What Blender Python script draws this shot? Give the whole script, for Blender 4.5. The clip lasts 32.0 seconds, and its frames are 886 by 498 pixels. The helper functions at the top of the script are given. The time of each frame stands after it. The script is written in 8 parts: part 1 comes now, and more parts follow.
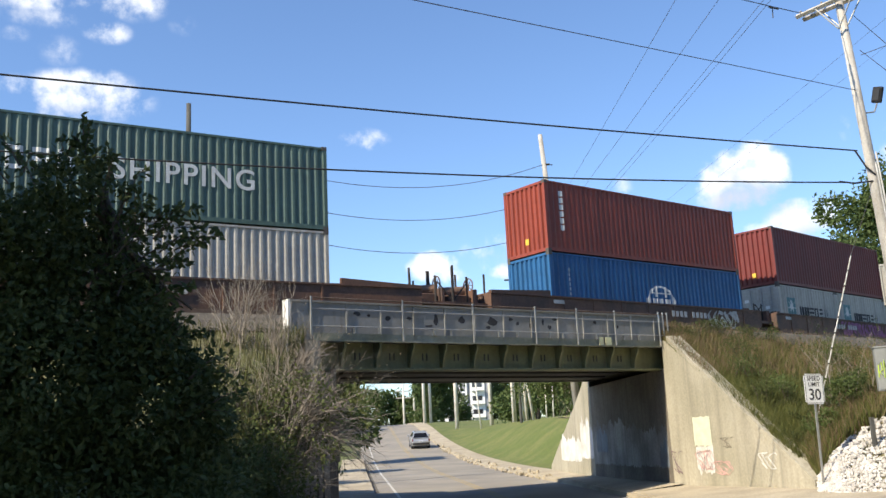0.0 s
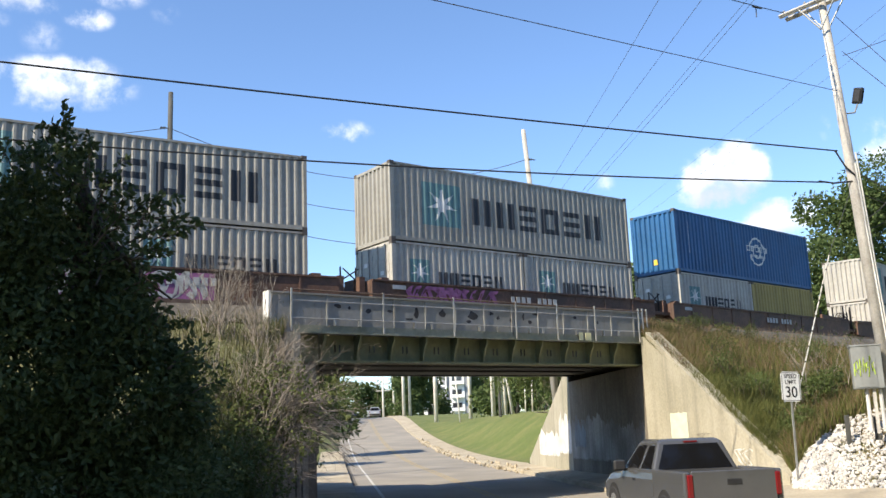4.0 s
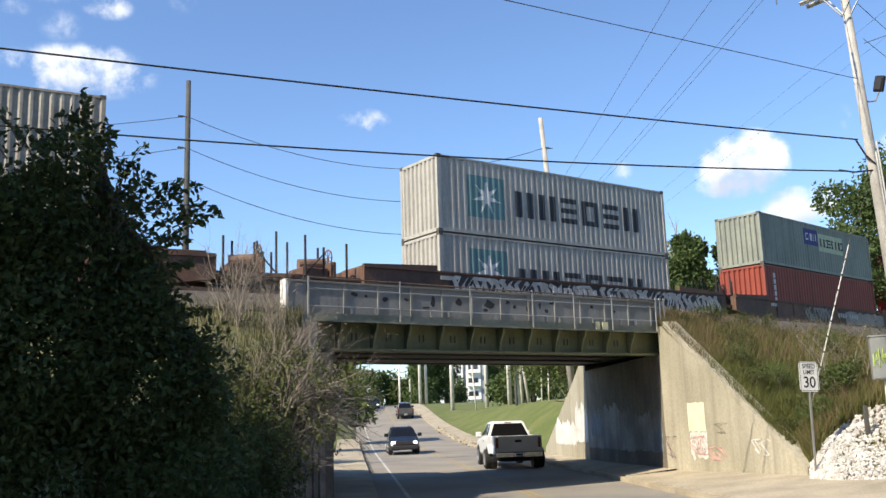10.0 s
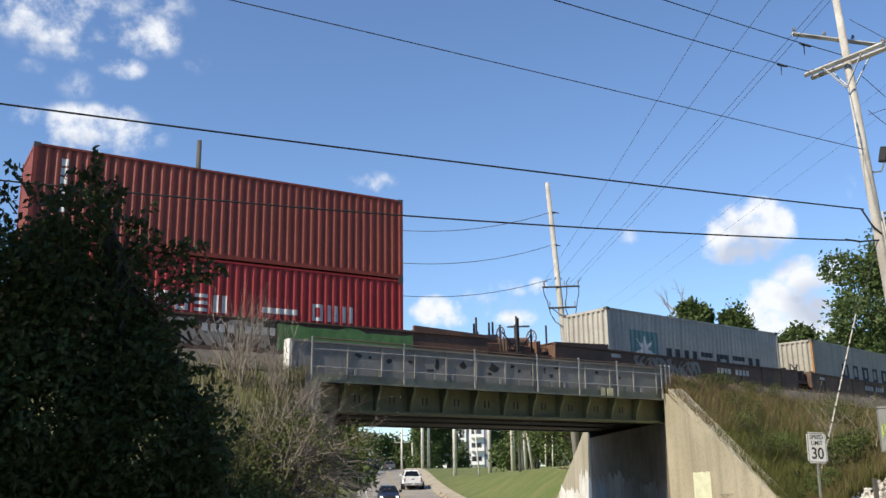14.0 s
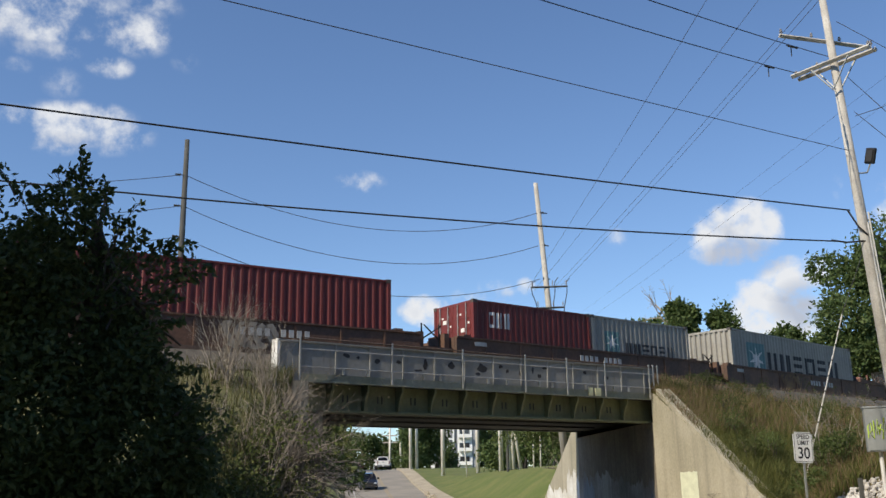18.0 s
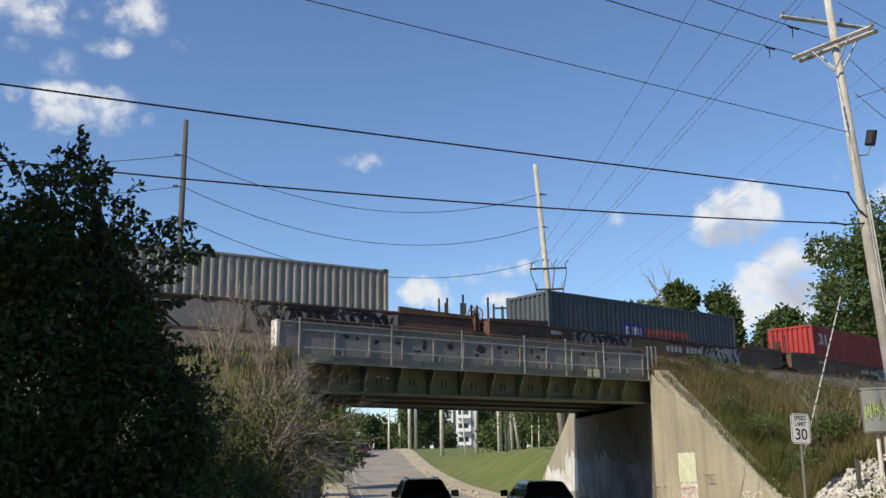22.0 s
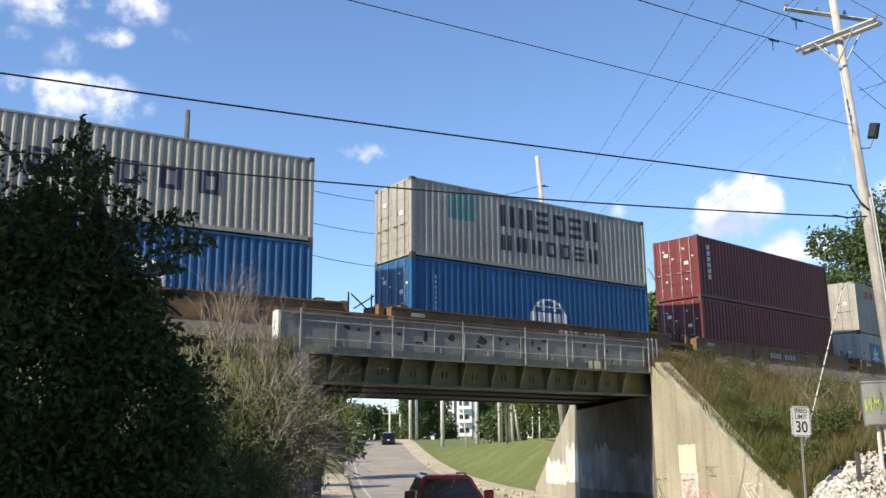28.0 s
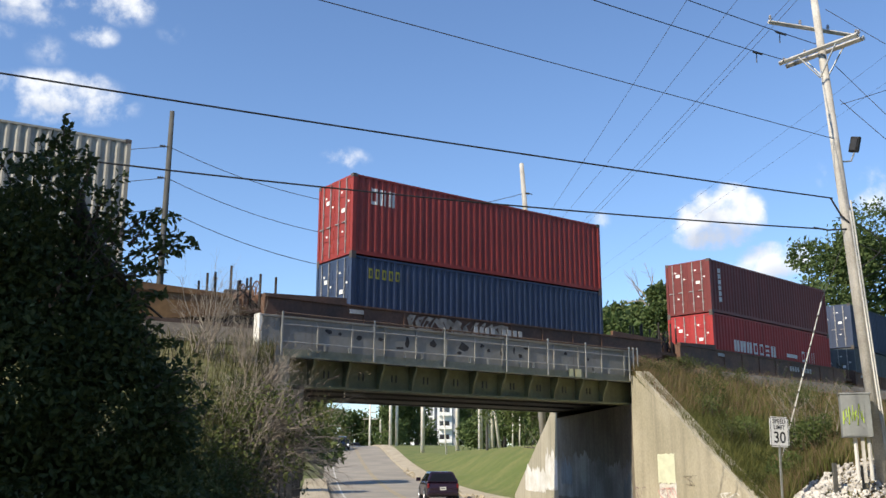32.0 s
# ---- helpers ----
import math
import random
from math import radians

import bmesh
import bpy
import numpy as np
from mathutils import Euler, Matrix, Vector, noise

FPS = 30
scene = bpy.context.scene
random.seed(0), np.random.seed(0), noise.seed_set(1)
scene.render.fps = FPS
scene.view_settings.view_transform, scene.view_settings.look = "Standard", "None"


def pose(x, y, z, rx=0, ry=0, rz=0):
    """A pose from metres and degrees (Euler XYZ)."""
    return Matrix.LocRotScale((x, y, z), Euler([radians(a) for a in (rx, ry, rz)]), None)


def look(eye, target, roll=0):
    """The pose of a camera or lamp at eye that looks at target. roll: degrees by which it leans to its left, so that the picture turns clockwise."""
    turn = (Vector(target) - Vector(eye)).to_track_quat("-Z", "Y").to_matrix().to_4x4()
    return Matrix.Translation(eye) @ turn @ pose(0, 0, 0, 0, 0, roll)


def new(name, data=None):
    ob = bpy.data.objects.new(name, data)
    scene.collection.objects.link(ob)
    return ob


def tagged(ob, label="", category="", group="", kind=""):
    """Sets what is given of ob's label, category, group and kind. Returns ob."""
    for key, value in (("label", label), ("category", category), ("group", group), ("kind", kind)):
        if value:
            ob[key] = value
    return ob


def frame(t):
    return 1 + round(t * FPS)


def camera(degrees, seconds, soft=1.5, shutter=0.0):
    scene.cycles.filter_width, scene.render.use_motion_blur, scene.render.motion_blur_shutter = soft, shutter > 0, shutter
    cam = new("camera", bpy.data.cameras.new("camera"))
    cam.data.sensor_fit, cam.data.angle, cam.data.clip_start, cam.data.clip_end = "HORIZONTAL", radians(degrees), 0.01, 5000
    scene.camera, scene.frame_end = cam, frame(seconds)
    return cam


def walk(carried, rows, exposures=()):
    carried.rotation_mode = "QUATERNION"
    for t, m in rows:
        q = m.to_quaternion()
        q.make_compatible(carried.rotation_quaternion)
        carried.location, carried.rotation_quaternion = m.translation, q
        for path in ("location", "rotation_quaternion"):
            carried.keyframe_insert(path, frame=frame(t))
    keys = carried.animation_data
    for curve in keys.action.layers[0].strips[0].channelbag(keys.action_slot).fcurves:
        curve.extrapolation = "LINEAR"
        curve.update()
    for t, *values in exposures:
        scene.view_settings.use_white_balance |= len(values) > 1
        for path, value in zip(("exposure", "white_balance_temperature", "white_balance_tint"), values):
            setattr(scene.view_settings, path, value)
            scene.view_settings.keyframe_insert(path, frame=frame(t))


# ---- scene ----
# The eye stands by the kerb, 1.6 m over the road's edge; only the view sways.
cam = camera(50.71, 32.0)
EYE = (0.0, 0.0, 1.6)
# seconds, yaw, pitch, roll
VIEW = [
    (0.0, 0.757, 11.613, 2.822),
    (0.5, 0.772, 11.436, 2.537),
    (1.0, 0.824, 11.278, 2.744),
    (1.5, 0.658, 11.002, 2.605),
    (2.0, 0.098, 10.881, 2.370),
    (2.5, -0.080, 10.682, 2.419),
    (3.0, -0.222, 10.581, 2.189),
    (3.5, -0.383, 10.842, 2.038),
    (4.0, -0.510, 11.162, 2.228),
    (4.5, -0.412, 11.330, 2.284),
    (6.5, -0.044, 11.213, 2.168),
    (7.0, 0.019, 11.294, 2.104),
    (7.5, 0.038, 11.233, 2.251),
    (8.0, 0.099, 10.800, 2.192),
    (8.5, 0.231, 10.419, 2.054),
    (9.0, 0.307, 10.181, 1.883),
    (9.5, 0.379, 10.211, 1.791),
    (10.0, 0.468, 10.502, 1.905),
    (10.5, 0.621, 10.872, 1.833),
    (11.0, 0.689, 11.283, 1.644),
    (11.5, 0.785, 11.673, 1.512),
    (12.0, 0.765, 12.312, 1.373),
    (12.5, 0.795, 13.182, 1.216),
    (13.0, 0.860, 13.928, 0.969),
    (13.5, 0.678, 14.329, 0.871),
    (15.5, 0.485, 14.139, 0.874),
    (16.0, 0.284, 13.909, 0.727),
    (16.5, 0.241, 13.796, 0.951),
    (17.0, 0.132, 13.961, 0.935),
    (17.5, 0.106, 14.288, 1.067),
    (18.0, -0.117, 14.319, 0.951),
    (18.5, -0.357, 14.073, 0.679),
    (19.0, -0.548, 13.811, 0.615),
    (19.5, -0.678, 13.770, 0.852),
    (20.0, -0.593, 13.713, 0.722),
    (20.5, -0.447, 13.560, 0.699),
    (21.0, -0.455, 13.501, 0.560),
    (21.5, -0.321, 13.368, 0.631),
    (22.0, -0.188, 13.170, 0.831),
    (22.5, -0.054, 13.140, 1.149),
    (23.0, 0.006, 13.131, 1.069),
    (23.5, -0.124, 13.026, 0.744),
    (24.0, -0.501, 12.984, 0.636),
    (24.5, -0.903, 12.630, 0.582),
    (25.0, -0.985, 12.346, 0.644),
    (25.5, -0.833, 12.249, 0.879),
    (27.5, -0.048, 12.573, 0.496),
    (28.0, -0.152, 12.637, 0.571),
    (28.5, -0.328, 12.978, 0.498),
    (29.0, -0.508, 13.307, 0.480),
    (29.5, -0.903, 13.874, 0.594),
    (30.0, -1.201, 14.006, 0.275),
    (30.5, -1.135, 13.838, 0.361),
    (31.0, -1.308, 13.617, 0.155),
    (31.5, -1.513, 13.217, 0.097),
    (32.0, -1.368, 12.996, -0.097),
]
EXPOSURES = [(0.0, 0.68), (1.2, 0.68), (2.0, 0.85), (4.5, 0.83), (6.5, 0.60), (8.0, 0.63), (12.0, 0.66), (13.5, 0.48), (15.5, 0.10), (24.0, 0.12), (25.0, 0.20), (27.5, 0.57), (29.0, 0.66), (30.0, 0.52), (31.0, 0.42), (32.0, 0.46)]
walk(cam, [(t, pose(*EYE, 90 + p, r, w)) for t, w, p, r in VIEW], EXPOSURES)

# ---- light: late summer sun from the left, a little behind the eye ----
SUN_FROM = Vector((-0.769, -0.639, 0.84)).normalized()
sun_data = bpy.data.lights.new("sun", "SUN")
sun_data.energy, sun_data.angle, sun_data.color = 5.0, radians(0.6), (1.0, 0.89, 0.71)
sun = new("sun", sun_data)
sun.matrix_world = look(tuple(SUN_FROM * 100), (0, 0, 0))
SUN_AZ = math.atan2(SUN_FROM.x, SUN_FROM.y)
SUN_EL = math.asin(SUN_FROM.z)


def nodes_of(tree):
    tree.nodes.clear()
    return tree.nodes, tree.links


def make_world():
    w = bpy.data.worlds.new("sky")
    scene.world = w
    w.use_nodes = True
    t = w.node_tree
    ns, ln = nodes_of(t)
    sky = ns.new("ShaderNodeTexSky")
    sky.sky_type, sky.sun_disc = "NISHITA", False
    sky.sun_elevation, sky.sun_rotation = SUN_EL, SUN_AZ
    sky.air_density, sky.dust_density, sky.ozone_density = 1.0, 0.1, 3.2
    co = ns.new("ShaderNodeTexCoord")
    # fair-weather clouds, each a bank of noise round a way in the sky
    banks = CLOUDS
    noise_n = ns.new("ShaderNodeTexNoise")
    noise_n.inputs["Scale"].default_value, noise_n.inputs["Detail"].default_value = 48.0, 9.0
    noise_n.inputs["Roughness"].default_value = 0.6
    ln.new(co.outputs["Generated"], noise_n.inputs["Vector"])
    def swell(rows):
        """The largest of several rounded swellings, each 0 at its rim."""
        total = None
        for (dx, dz, wide, high, dense) in rows:
            total = one_bank(total, dx, dz, wide, high, dense)
        return total

    def one_bank(total, dx, dz, wide, high, dense):
        c = Vector((dx, 1.0, dz)).normalized()
        side = Vector((c.y, -c.x, 0)).normalized()
        up = side.cross(c)
        sub = ns.new("ShaderNodeVectorMath")
        sub.operation = "SUBTRACT"
        sub.inputs[1].default_value = c
        ln.new(co.outputs["Generated"], sub.inputs[0])
        terms = []
        for axis, size in ((side, wide), (up, high), (c, max(wide, high))):
            d = ns.new("ShaderNodeVectorMath")
            d.operation = "DOT_PRODUCT"
            d.inputs[1].default_value = axis / size
            ln.new(sub.outputs[0], d.inputs[0])
            m = ns.new("ShaderNodeMath")
            m.operation = "MULTIPLY"
            ln.new(d.outputs["Value"], m.inputs[0])
            ln.new(d.outputs["Value"], m.inputs[1])
            terms.append(m)
        a = ns.new("ShaderNodeMath")
        ln.new(terms[0].outputs[0], a.inputs[0])
        ln.new(terms[1].outputs[0], a.inputs[1])
        b = ns.new("ShaderNodeMath")
        ln.new(a.outputs[0], b.inputs[0])
        ln.new(terms[2].outputs[0], b.inputs[1])
        f = ns.new("ShaderNodeMath")
        f.operation = "MULTIPLY_ADD"
        f.inputs[1].default_value, f.inputs[2].default_value = -dense, dense
        ln.new(b.outputs[0], f.inputs[0])
        mx = ns.new("ShaderNodeMath")
        mx.operation = "MAXIMUM"
        mx.inputs[0].default_value = 0.0
        if total is not None:
            ln.new(total.outputs[0], mx.inputs[0])
        ln.new(f.outputs[0], mx.inputs[1])
        return mx

    total = swell(banks)
    under = swell(CLOUD_BASES)
    # ragged edges: the bank's own swelling plus strong noise
    rag = ns.new("ShaderNodeMath")
    rag.operation = "MULTIPLY_ADD"
    rag.inputs[1].default_value, rag.inputs[2].default_value = 5.2, -4.75
    ln.new(noise_n.outputs["Fac"], rag.inputs[0])
    wide_n = ns.new("ShaderNodeTexNoise")
    wide_n.inputs["Scale"].default_value, wide_n.inputs["Detail"].default_value = 17.0, 4.0
    ln.new(co.outputs["Generated"], wide_n.inputs["Vector"])
    rag2 = ns.new("ShaderNodeMath")
    rag2.operation = "MULTIPLY_ADD"
    rag2.inputs[1].default_value = 4.4
    ln.new(wide_n.outputs["Fac"], rag2.inputs[0])
    ln.new(rag.outputs[0], rag2.inputs[2])
    mix = ns.new("ShaderNodeMath")
    mix.operation = "ADD"
    ln.new(total.outputs[0], mix.inputs[0])
    ln.new(rag2.outputs[0], mix.inputs[1])
    ramp = ns.new("ShaderNodeMapRange")
    ramp.interpolation_type = "SMOOTHSTEP"
    ramp.inputs["From Min"].default_value, ramp.inputs["From Max"].default_value = -0.15, 2.5
    ln.new(mix.outputs[0], ramp.inputs["Value"])
    gate = ns.new("ShaderNodeMath")
    gate.operation = "MULTIPLY"
    lim = ns.new("ShaderNodeMapRange")
    lim.inputs["From Min"].default_value, lim.inputs["From Max"].default_value = 0.0, 0.8
    lim.interpolation_type = "SMOOTHSTEP"
    ln.new(total.outputs[0], lim.inputs["Value"])
    ln.new(ramp.outputs["Result"], gate.inputs[0])
    ln.new(lim.outputs["Result"], gate.inputs[1])
    deep = ns.new("ShaderNodeMix")
    deep.data_type, deep.blend_type = "RGBA", "MULTIPLY"
    deep.inputs["Factor"].default_value = 1.0
    deep.inputs[7].default_value = SKY_TINT
    ln.new(sky.outputs["Color"], deep.inputs[6])
    white = ns.new("ShaderNodeMix")
    white.data_type = "RGBA"
    shade = ns.new("ShaderNodeMix")
    shade.data_type = "RGBA"
    shade.inputs[6].default_value, shade.inputs[7].default_value = CLOUD_GREY, CLOUD_WHITE
    puff = ns.new("ShaderNodeTexNoise")
    puff.inputs["Scale"].default_value, puff.inputs["Detail"].default_value = 26.0, 5.0
    ln.new(co.outputs["Generated"], puff.inputs["Vector"])
    step = ns.new("ShaderNodeMapRange")
    step.inputs["From Min"].default_value, step.inputs["From Max"].default_value = 0.18, 0.44
    ln.new(puff.outputs["Fac"], step.inputs["Value"])
    dim = ns.new("ShaderNodeMath")
    dim.operation = "MULTIPLY_ADD"
    dim.inputs[1].default_value, dim.use_clamp = -0.8, True
    ln.new(under.outputs[0], dim.inputs[0])
    ln.new(step.outputs["Result"], dim.inputs[2])
    ln.new(dim.outputs[0], shade.inputs["Factor"])
    ln.new(shade.outputs[2], white.inputs[7])
    ln.new(gate.outputs[0], white.inputs["Factor"])
    ln.new(deep.outputs[2], white.inputs[6])
    bg = ns.new("ShaderNodeBackground")
    bg.inputs["Strength"].default_value = 0.128
    ln.new(white.outputs[2], bg.inputs["Color"])
    out = ns.new("ShaderNodeOutputWorld")
    ln.new(bg.outputs[0], out.inputs[0])


# sideways and upward slope of each bank from straight ahead, its half width and height, its density
CLOUDS = [
    (0.334, 0.277, 0.048, 0.028, 2.45), (0.343, 0.288, 0.031, 0.022, 2.45), (0.304, 0.260, 0.026, 0.019, 2.32), (0.366, 0.267, 0.019, 0.025, 2.27),
    (0.327, 0.249, 0.051, 0.019, 2.20), (0.386, 0.217, 0.042, 0.025, 2.45), (0.353, 0.194, 0.036, 0.028, 2.39), (0.341, 0.166, 0.033, 0.031, 2.39),
    (0.409, 0.221, 0.032, 0.022, 2.32), (0.386, 0.178, 0.044, 0.036, 2.39), (0.057, 0.205, 0.036, 0.016, 1.00), (0.096, 0.212, 0.013, 0.012, 1.10),
    (0.078, 0.178, 0.020, 0.013, 1.10), (0.059, 0.190, 0.037, 0.017, 0.80), (-0.088, 0.334, 0.034, 0.015, 1.05), (0.198, 0.265, 0.014, 0.013, 0.60),
    (0.452, 0.320, 0.010, 0.016, 0.55), (0.504, 0.298, 0.029, 0.033, 0.90), (-0.401, 0.404, 0.076, 0.030, 1.31), (-0.429, 0.393, 0.040, 0.021, 1.01),
    (-0.379, 0.413, 0.040, 0.021, 1.01), (-0.481, 0.417, 0.020, 0.017, 0.97), (-0.377, 0.481, 0.028, 0.015, 0.89), (-0.430, 0.460, 0.023, 0.021, 0.46),
    (-0.484, 0.485, 0.018, 0.010, 0.46), (-0.474, 0.536, 0.064, 0.023, 0.97), (-0.452, 0.505, 0.053, 0.015, 0.56), (-0.352, 0.523, 0.046, 0.028, 0.97),
    (-0.400, 0.516, 0.034, 0.017, 0.53), (-0.290, 0.483, 0.017, 0.013, 0.33), (-0.464, 0.568, 0.095, 0.023, 0.97), (-0.338, 0.560, 0.045, 0.021, 0.53),
    (-0.016, 0.187, 0.032, 0.019, 2.32), (0.039, 0.201, 0.029, 0.013, 0.95), (0.066, 0.178, 0.025, 0.012, 1.74), (-0.003, 0.175, 0.029, 0.012, 1.74),
]
# the grey undersides of the banks
CLOUD_BASES = [(0.336, 0.240, 0.054, 0.024, 1.7), (0.396, 0.186, 0.034, 0.030, 1.4), (0.066, 0.193, 0.036, 0.014, 1.0), (-0.409, 0.387, 0.047, 0.011, 0.8), (-0.468, 0.508, 0.043, 0.011, 0.6)]
SKY_TINT = (0.895, 0.965, 1.07, 1)
CLOUD_WHITE = (5.9, 6.05, 6.3, 1)
CLOUD_GREY = (3.6, 3.95, 4.7, 1)
make_world()


# ---- materials ----
def material(name, base, rough=0.8, metal=0.0, spread=0.25, scale=3.0, fine=40.0, bump=0.15, tint=None, stain=0.0, per=0.0, streak=0.0, rust=(0.11, 0.055, 0.03)):
    """A surface with broad and fine variation. tint: a second colour that shows in broad patches. stain: dark or rusty marks. per: variation from object to object. streak: runs down the surface."""
    m = bpy.data.materials.new(name)
    m.use_nodes = True
    t = m.node_tree
    ns, ln = nodes_of(t)
    co = ns.new("ShaderNodeTexCoord")
    broad, small = ns.new("ShaderNodeTexNoise"), ns.new("ShaderNodeTexNoise")
    broad.inputs["Scale"].default_value, broad.inputs["Detail"].default_value = scale, 6.0
    small.inputs["Scale"].default_value, small.inputs["Detail"].default_value = fine, 4.0
    ln.new(co.outputs["Object"], broad.inputs["Vector"])
    ln.new(co.outputs["Object"], small.inputs["Vector"])
    mapr = ns.new("ShaderNodeMapRange")
    mapr.inputs["From Min"].default_value, mapr.inputs["From Max"].default_value = 0.38, 0.64
    ln.new(broad.outputs["Fac"], mapr.inputs["Value"])
    col = ns.new("ShaderNodeMix")
    col.data_type = "RGBA"
    col.inputs[6].default_value = (*base, 1)
    col.inputs[7].default_value = (*(tint or [c * (1 - spread) for c in base]), 1)
    ln.new(mapr.outputs["Result"], col.inputs["Factor"])
    colour = col.outputs[2]
    hsv = ns.new("ShaderNodeHueSaturation")
    ln.new(colour, hsv.inputs["Color"])
    val = ns.new("ShaderNodeMapRange")
    val.inputs["To Min"].default_value, val.inputs["To Max"].default_value = 1 - spread * 0.7, 1 + spread * 0.7
    val.inputs["From Min"].default_value, val.inputs["From Max"].default_value = 0.25, 0.75
    ln.new(small.outputs["Fac"], val.inputs["Value"])
    if per:
        info = ns.new("ShaderNodeObjectInfo")
        pm = ns.new("ShaderNodeMapRange")
        pm.inputs["To Min"].default_value, pm.inputs["To Max"].default_value = 1 - per, 1 + per
        ln.new(info.outputs["Random"], pm.inputs["Value"])
        mm = ns.new("ShaderNodeMath")
        mm.operation = "MULTIPLY"
        ln.new(val.outputs["Result"], mm.inputs[0])
        ln.new(pm.outputs["Result"], mm.inputs[1])
        ln.new(mm.outputs[0], hsv.inputs["Value"])
    else:
        ln.new(val.outputs["Result"], hsv.inputs["Value"])
    colour = hsv.outputs["Color"]
    if stain:
        # rust and dirt in ragged patches, drawn out downwards
        mp = ns.new("ShaderNodeMapping")
        mp.inputs["Scale"].default_value = (2.2, 2.2, 0.45)
        ln.new(co.outputs["Object"], mp.inputs["Vector"])
        rn = ns.new("ShaderNodeTexNoise")
        rn.inputs["Scale"].default_value, rn.inputs["Detail"].default_value, rn.inputs["Roughness"].default_value = 1.6, 9.0, 0.7
        ln.new(mp.outputs["Vector"], rn.inputs["Vector"])
        rr = ns.new("ShaderNodeMapRange")
        rr.inputs["From Min"].default_value, rr.inputs["From Max"].default_value = 0.58, 0.72
        rr.inputs["To Max"].default_value = stain
        ln.new(rn.outputs["Fac"], rr.inputs["Value"])
        rm = ns.new("ShaderNodeMix")
        rm.data_type = "RGBA"
        rm.inputs[7].default_value = (*rust, 1)
        ln.new(rr.outputs["Result"], rm.inputs["Factor"])
        ln.new(colour, rm.inputs[6])
        colour = rm.outputs[2]
    if streak:
        mp = ns.new("ShaderNodeMapping")
        mp.inputs["Scale"].default_value = (3.0, 3.0, 0.12)
        ln.new(co.outputs["Object"], mp.inputs["Vector"])
        rn = ns.new("ShaderNodeTexNoise")
        rn.inputs["Scale"].default_value, rn.inputs["Detail"].default_value = 1.3, 5.0
        ln.new(mp.outputs["Vector"], rn.inputs["Vector"])
        rr = ns.new("ShaderNodeMapRange")
        rr.inputs["From Min"].default_value, rr.inputs["From Max"].default_value = 0.45, 0.75
        rr.inputs["To Max"].default_value = streak
        ln.new(rn.outputs["Fac"], rr.inputs["Value"])
        rm = ns.new("ShaderNodeMix")
        rm.data_type = "RGBA"
        rm.inputs[7].default_value = (*[c * 0.35 for c in base], 1)
        ln.new(rr.outputs["Result"], rm.inputs["Factor"])
        ln.new(colour, rm.inputs[6])
        colour = rm.outputs[2]
    bsdf = ns.new("ShaderNodeBsdfPrincipled")
    bsdf.inputs["Roughness"].default_value, bsdf.inputs["Metallic"].default_value = rough, metal
    ln.new(colour, bsdf.inputs["Base Color"])
    if bump:
        bp = ns.new("ShaderNodeBump")
        bp.inputs["Strength"].default_value, bp.inputs["Distance"].default_value = bump, 0.02
        ln.new(small.outputs["Fac"], bp.inputs["Height"])
        ln.new(bp.outputs["Normal"], bsdf.inputs["Normal"])
    out = ns.new("ShaderNodeOutputMaterial")
    ln.new(bsdf.outputs[0], out.inputs[0])
    return m


def leaf_material(name, base, tint, through_=0.35, island=True):
    m = bpy.data.materials.new(name)
    m.use_nodes = True
    ns, ln = nodes_of(m.node_tree)
    geo = ns.new("ShaderNodeNewGeometry")
    col = ns.new("ShaderNodeMix")
    col.data_type = "RGBA"
    col.inputs[6].default_value, col.inputs[7].default_value = (*base, 1), (*tint, 1)
    ln.new(geo.outputs["Random Per Island"], col.inputs["Factor"])
    bsdf = ns.new("ShaderNodeBsdfPrincipled")
    bsdf.inputs["Roughness"].default_value = 0.6
    bsdf.inputs["Specular IOR Level"].default_value = 0.22
    ln.new(col.outputs[2], bsdf.inputs["Base Color"])
    tr = ns.new("ShaderNodeBsdfTranslucent")
    ln.new(col.outputs[2], tr.inputs["Color"])
    mix = ns.new("ShaderNodeMixShader")
    mix.inputs[0].default_value = through_
    ln.new(bsdf.outputs[0], mix.inputs[1])
    ln.new(tr.outputs[0], mix.inputs[2])
    out = ns.new("ShaderNodeOutputMaterial")
    ln.new(mix.outputs[0], out.inputs[0])
    return m


def glass_material(name, tone=0.02, rough=0.05):
    m = bpy.data.materials.new(name)
    m.use_nodes = True
    b = m.node_tree.nodes["Principled BSDF"]
    b.inputs["Base Color"].default_value = (tone, tone, tone * 1.1, 1)
    b.inputs["Roughness"].default_value = rough
    b.inputs["Specular IOR Level"].default_value = 0.8
    return m


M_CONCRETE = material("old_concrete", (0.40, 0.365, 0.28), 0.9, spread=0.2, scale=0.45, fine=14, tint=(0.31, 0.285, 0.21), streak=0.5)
# darker than M_CONCRETE: soot, with shade under the bridge put into the colour
M_CONCRETE_DARK = material("sooty_shaded_concrete", (0.20, 0.172, 0.132), 0.9, spread=0.3, scale=0.5, fine=9, tint=(0.12, 0.10, 0.078), streak=0.6)
M_BOARD = material("weathered_board", (0.20, 0.175, 0.14), 0.9, spread=0.45, scale=1.5, fine=20, tint=(0.09, 0.075, 0.06), streak=0.8, per=0.45)
M_KERB = material("kerb_concrete", (0.42, 0.36, 0.26), 0.9, spread=0.25, scale=0.8, fine=14)
M_PLATE = material("grey_plate_paint", (0.262, 0.262, 0.25), 0.6, spread=0.15, scale=0.7, fine=8, tint=(0.21, 0.214, 0.2), stain=0.5)
M_GIRDER = material("olive_girder_paint", (0.175, 0.18, 0.085), 0.6, spread=0.2, scale=0.8, fine=10, tint=(0.13, 0.138, 0.072), stain=0.5, streak=0.4)
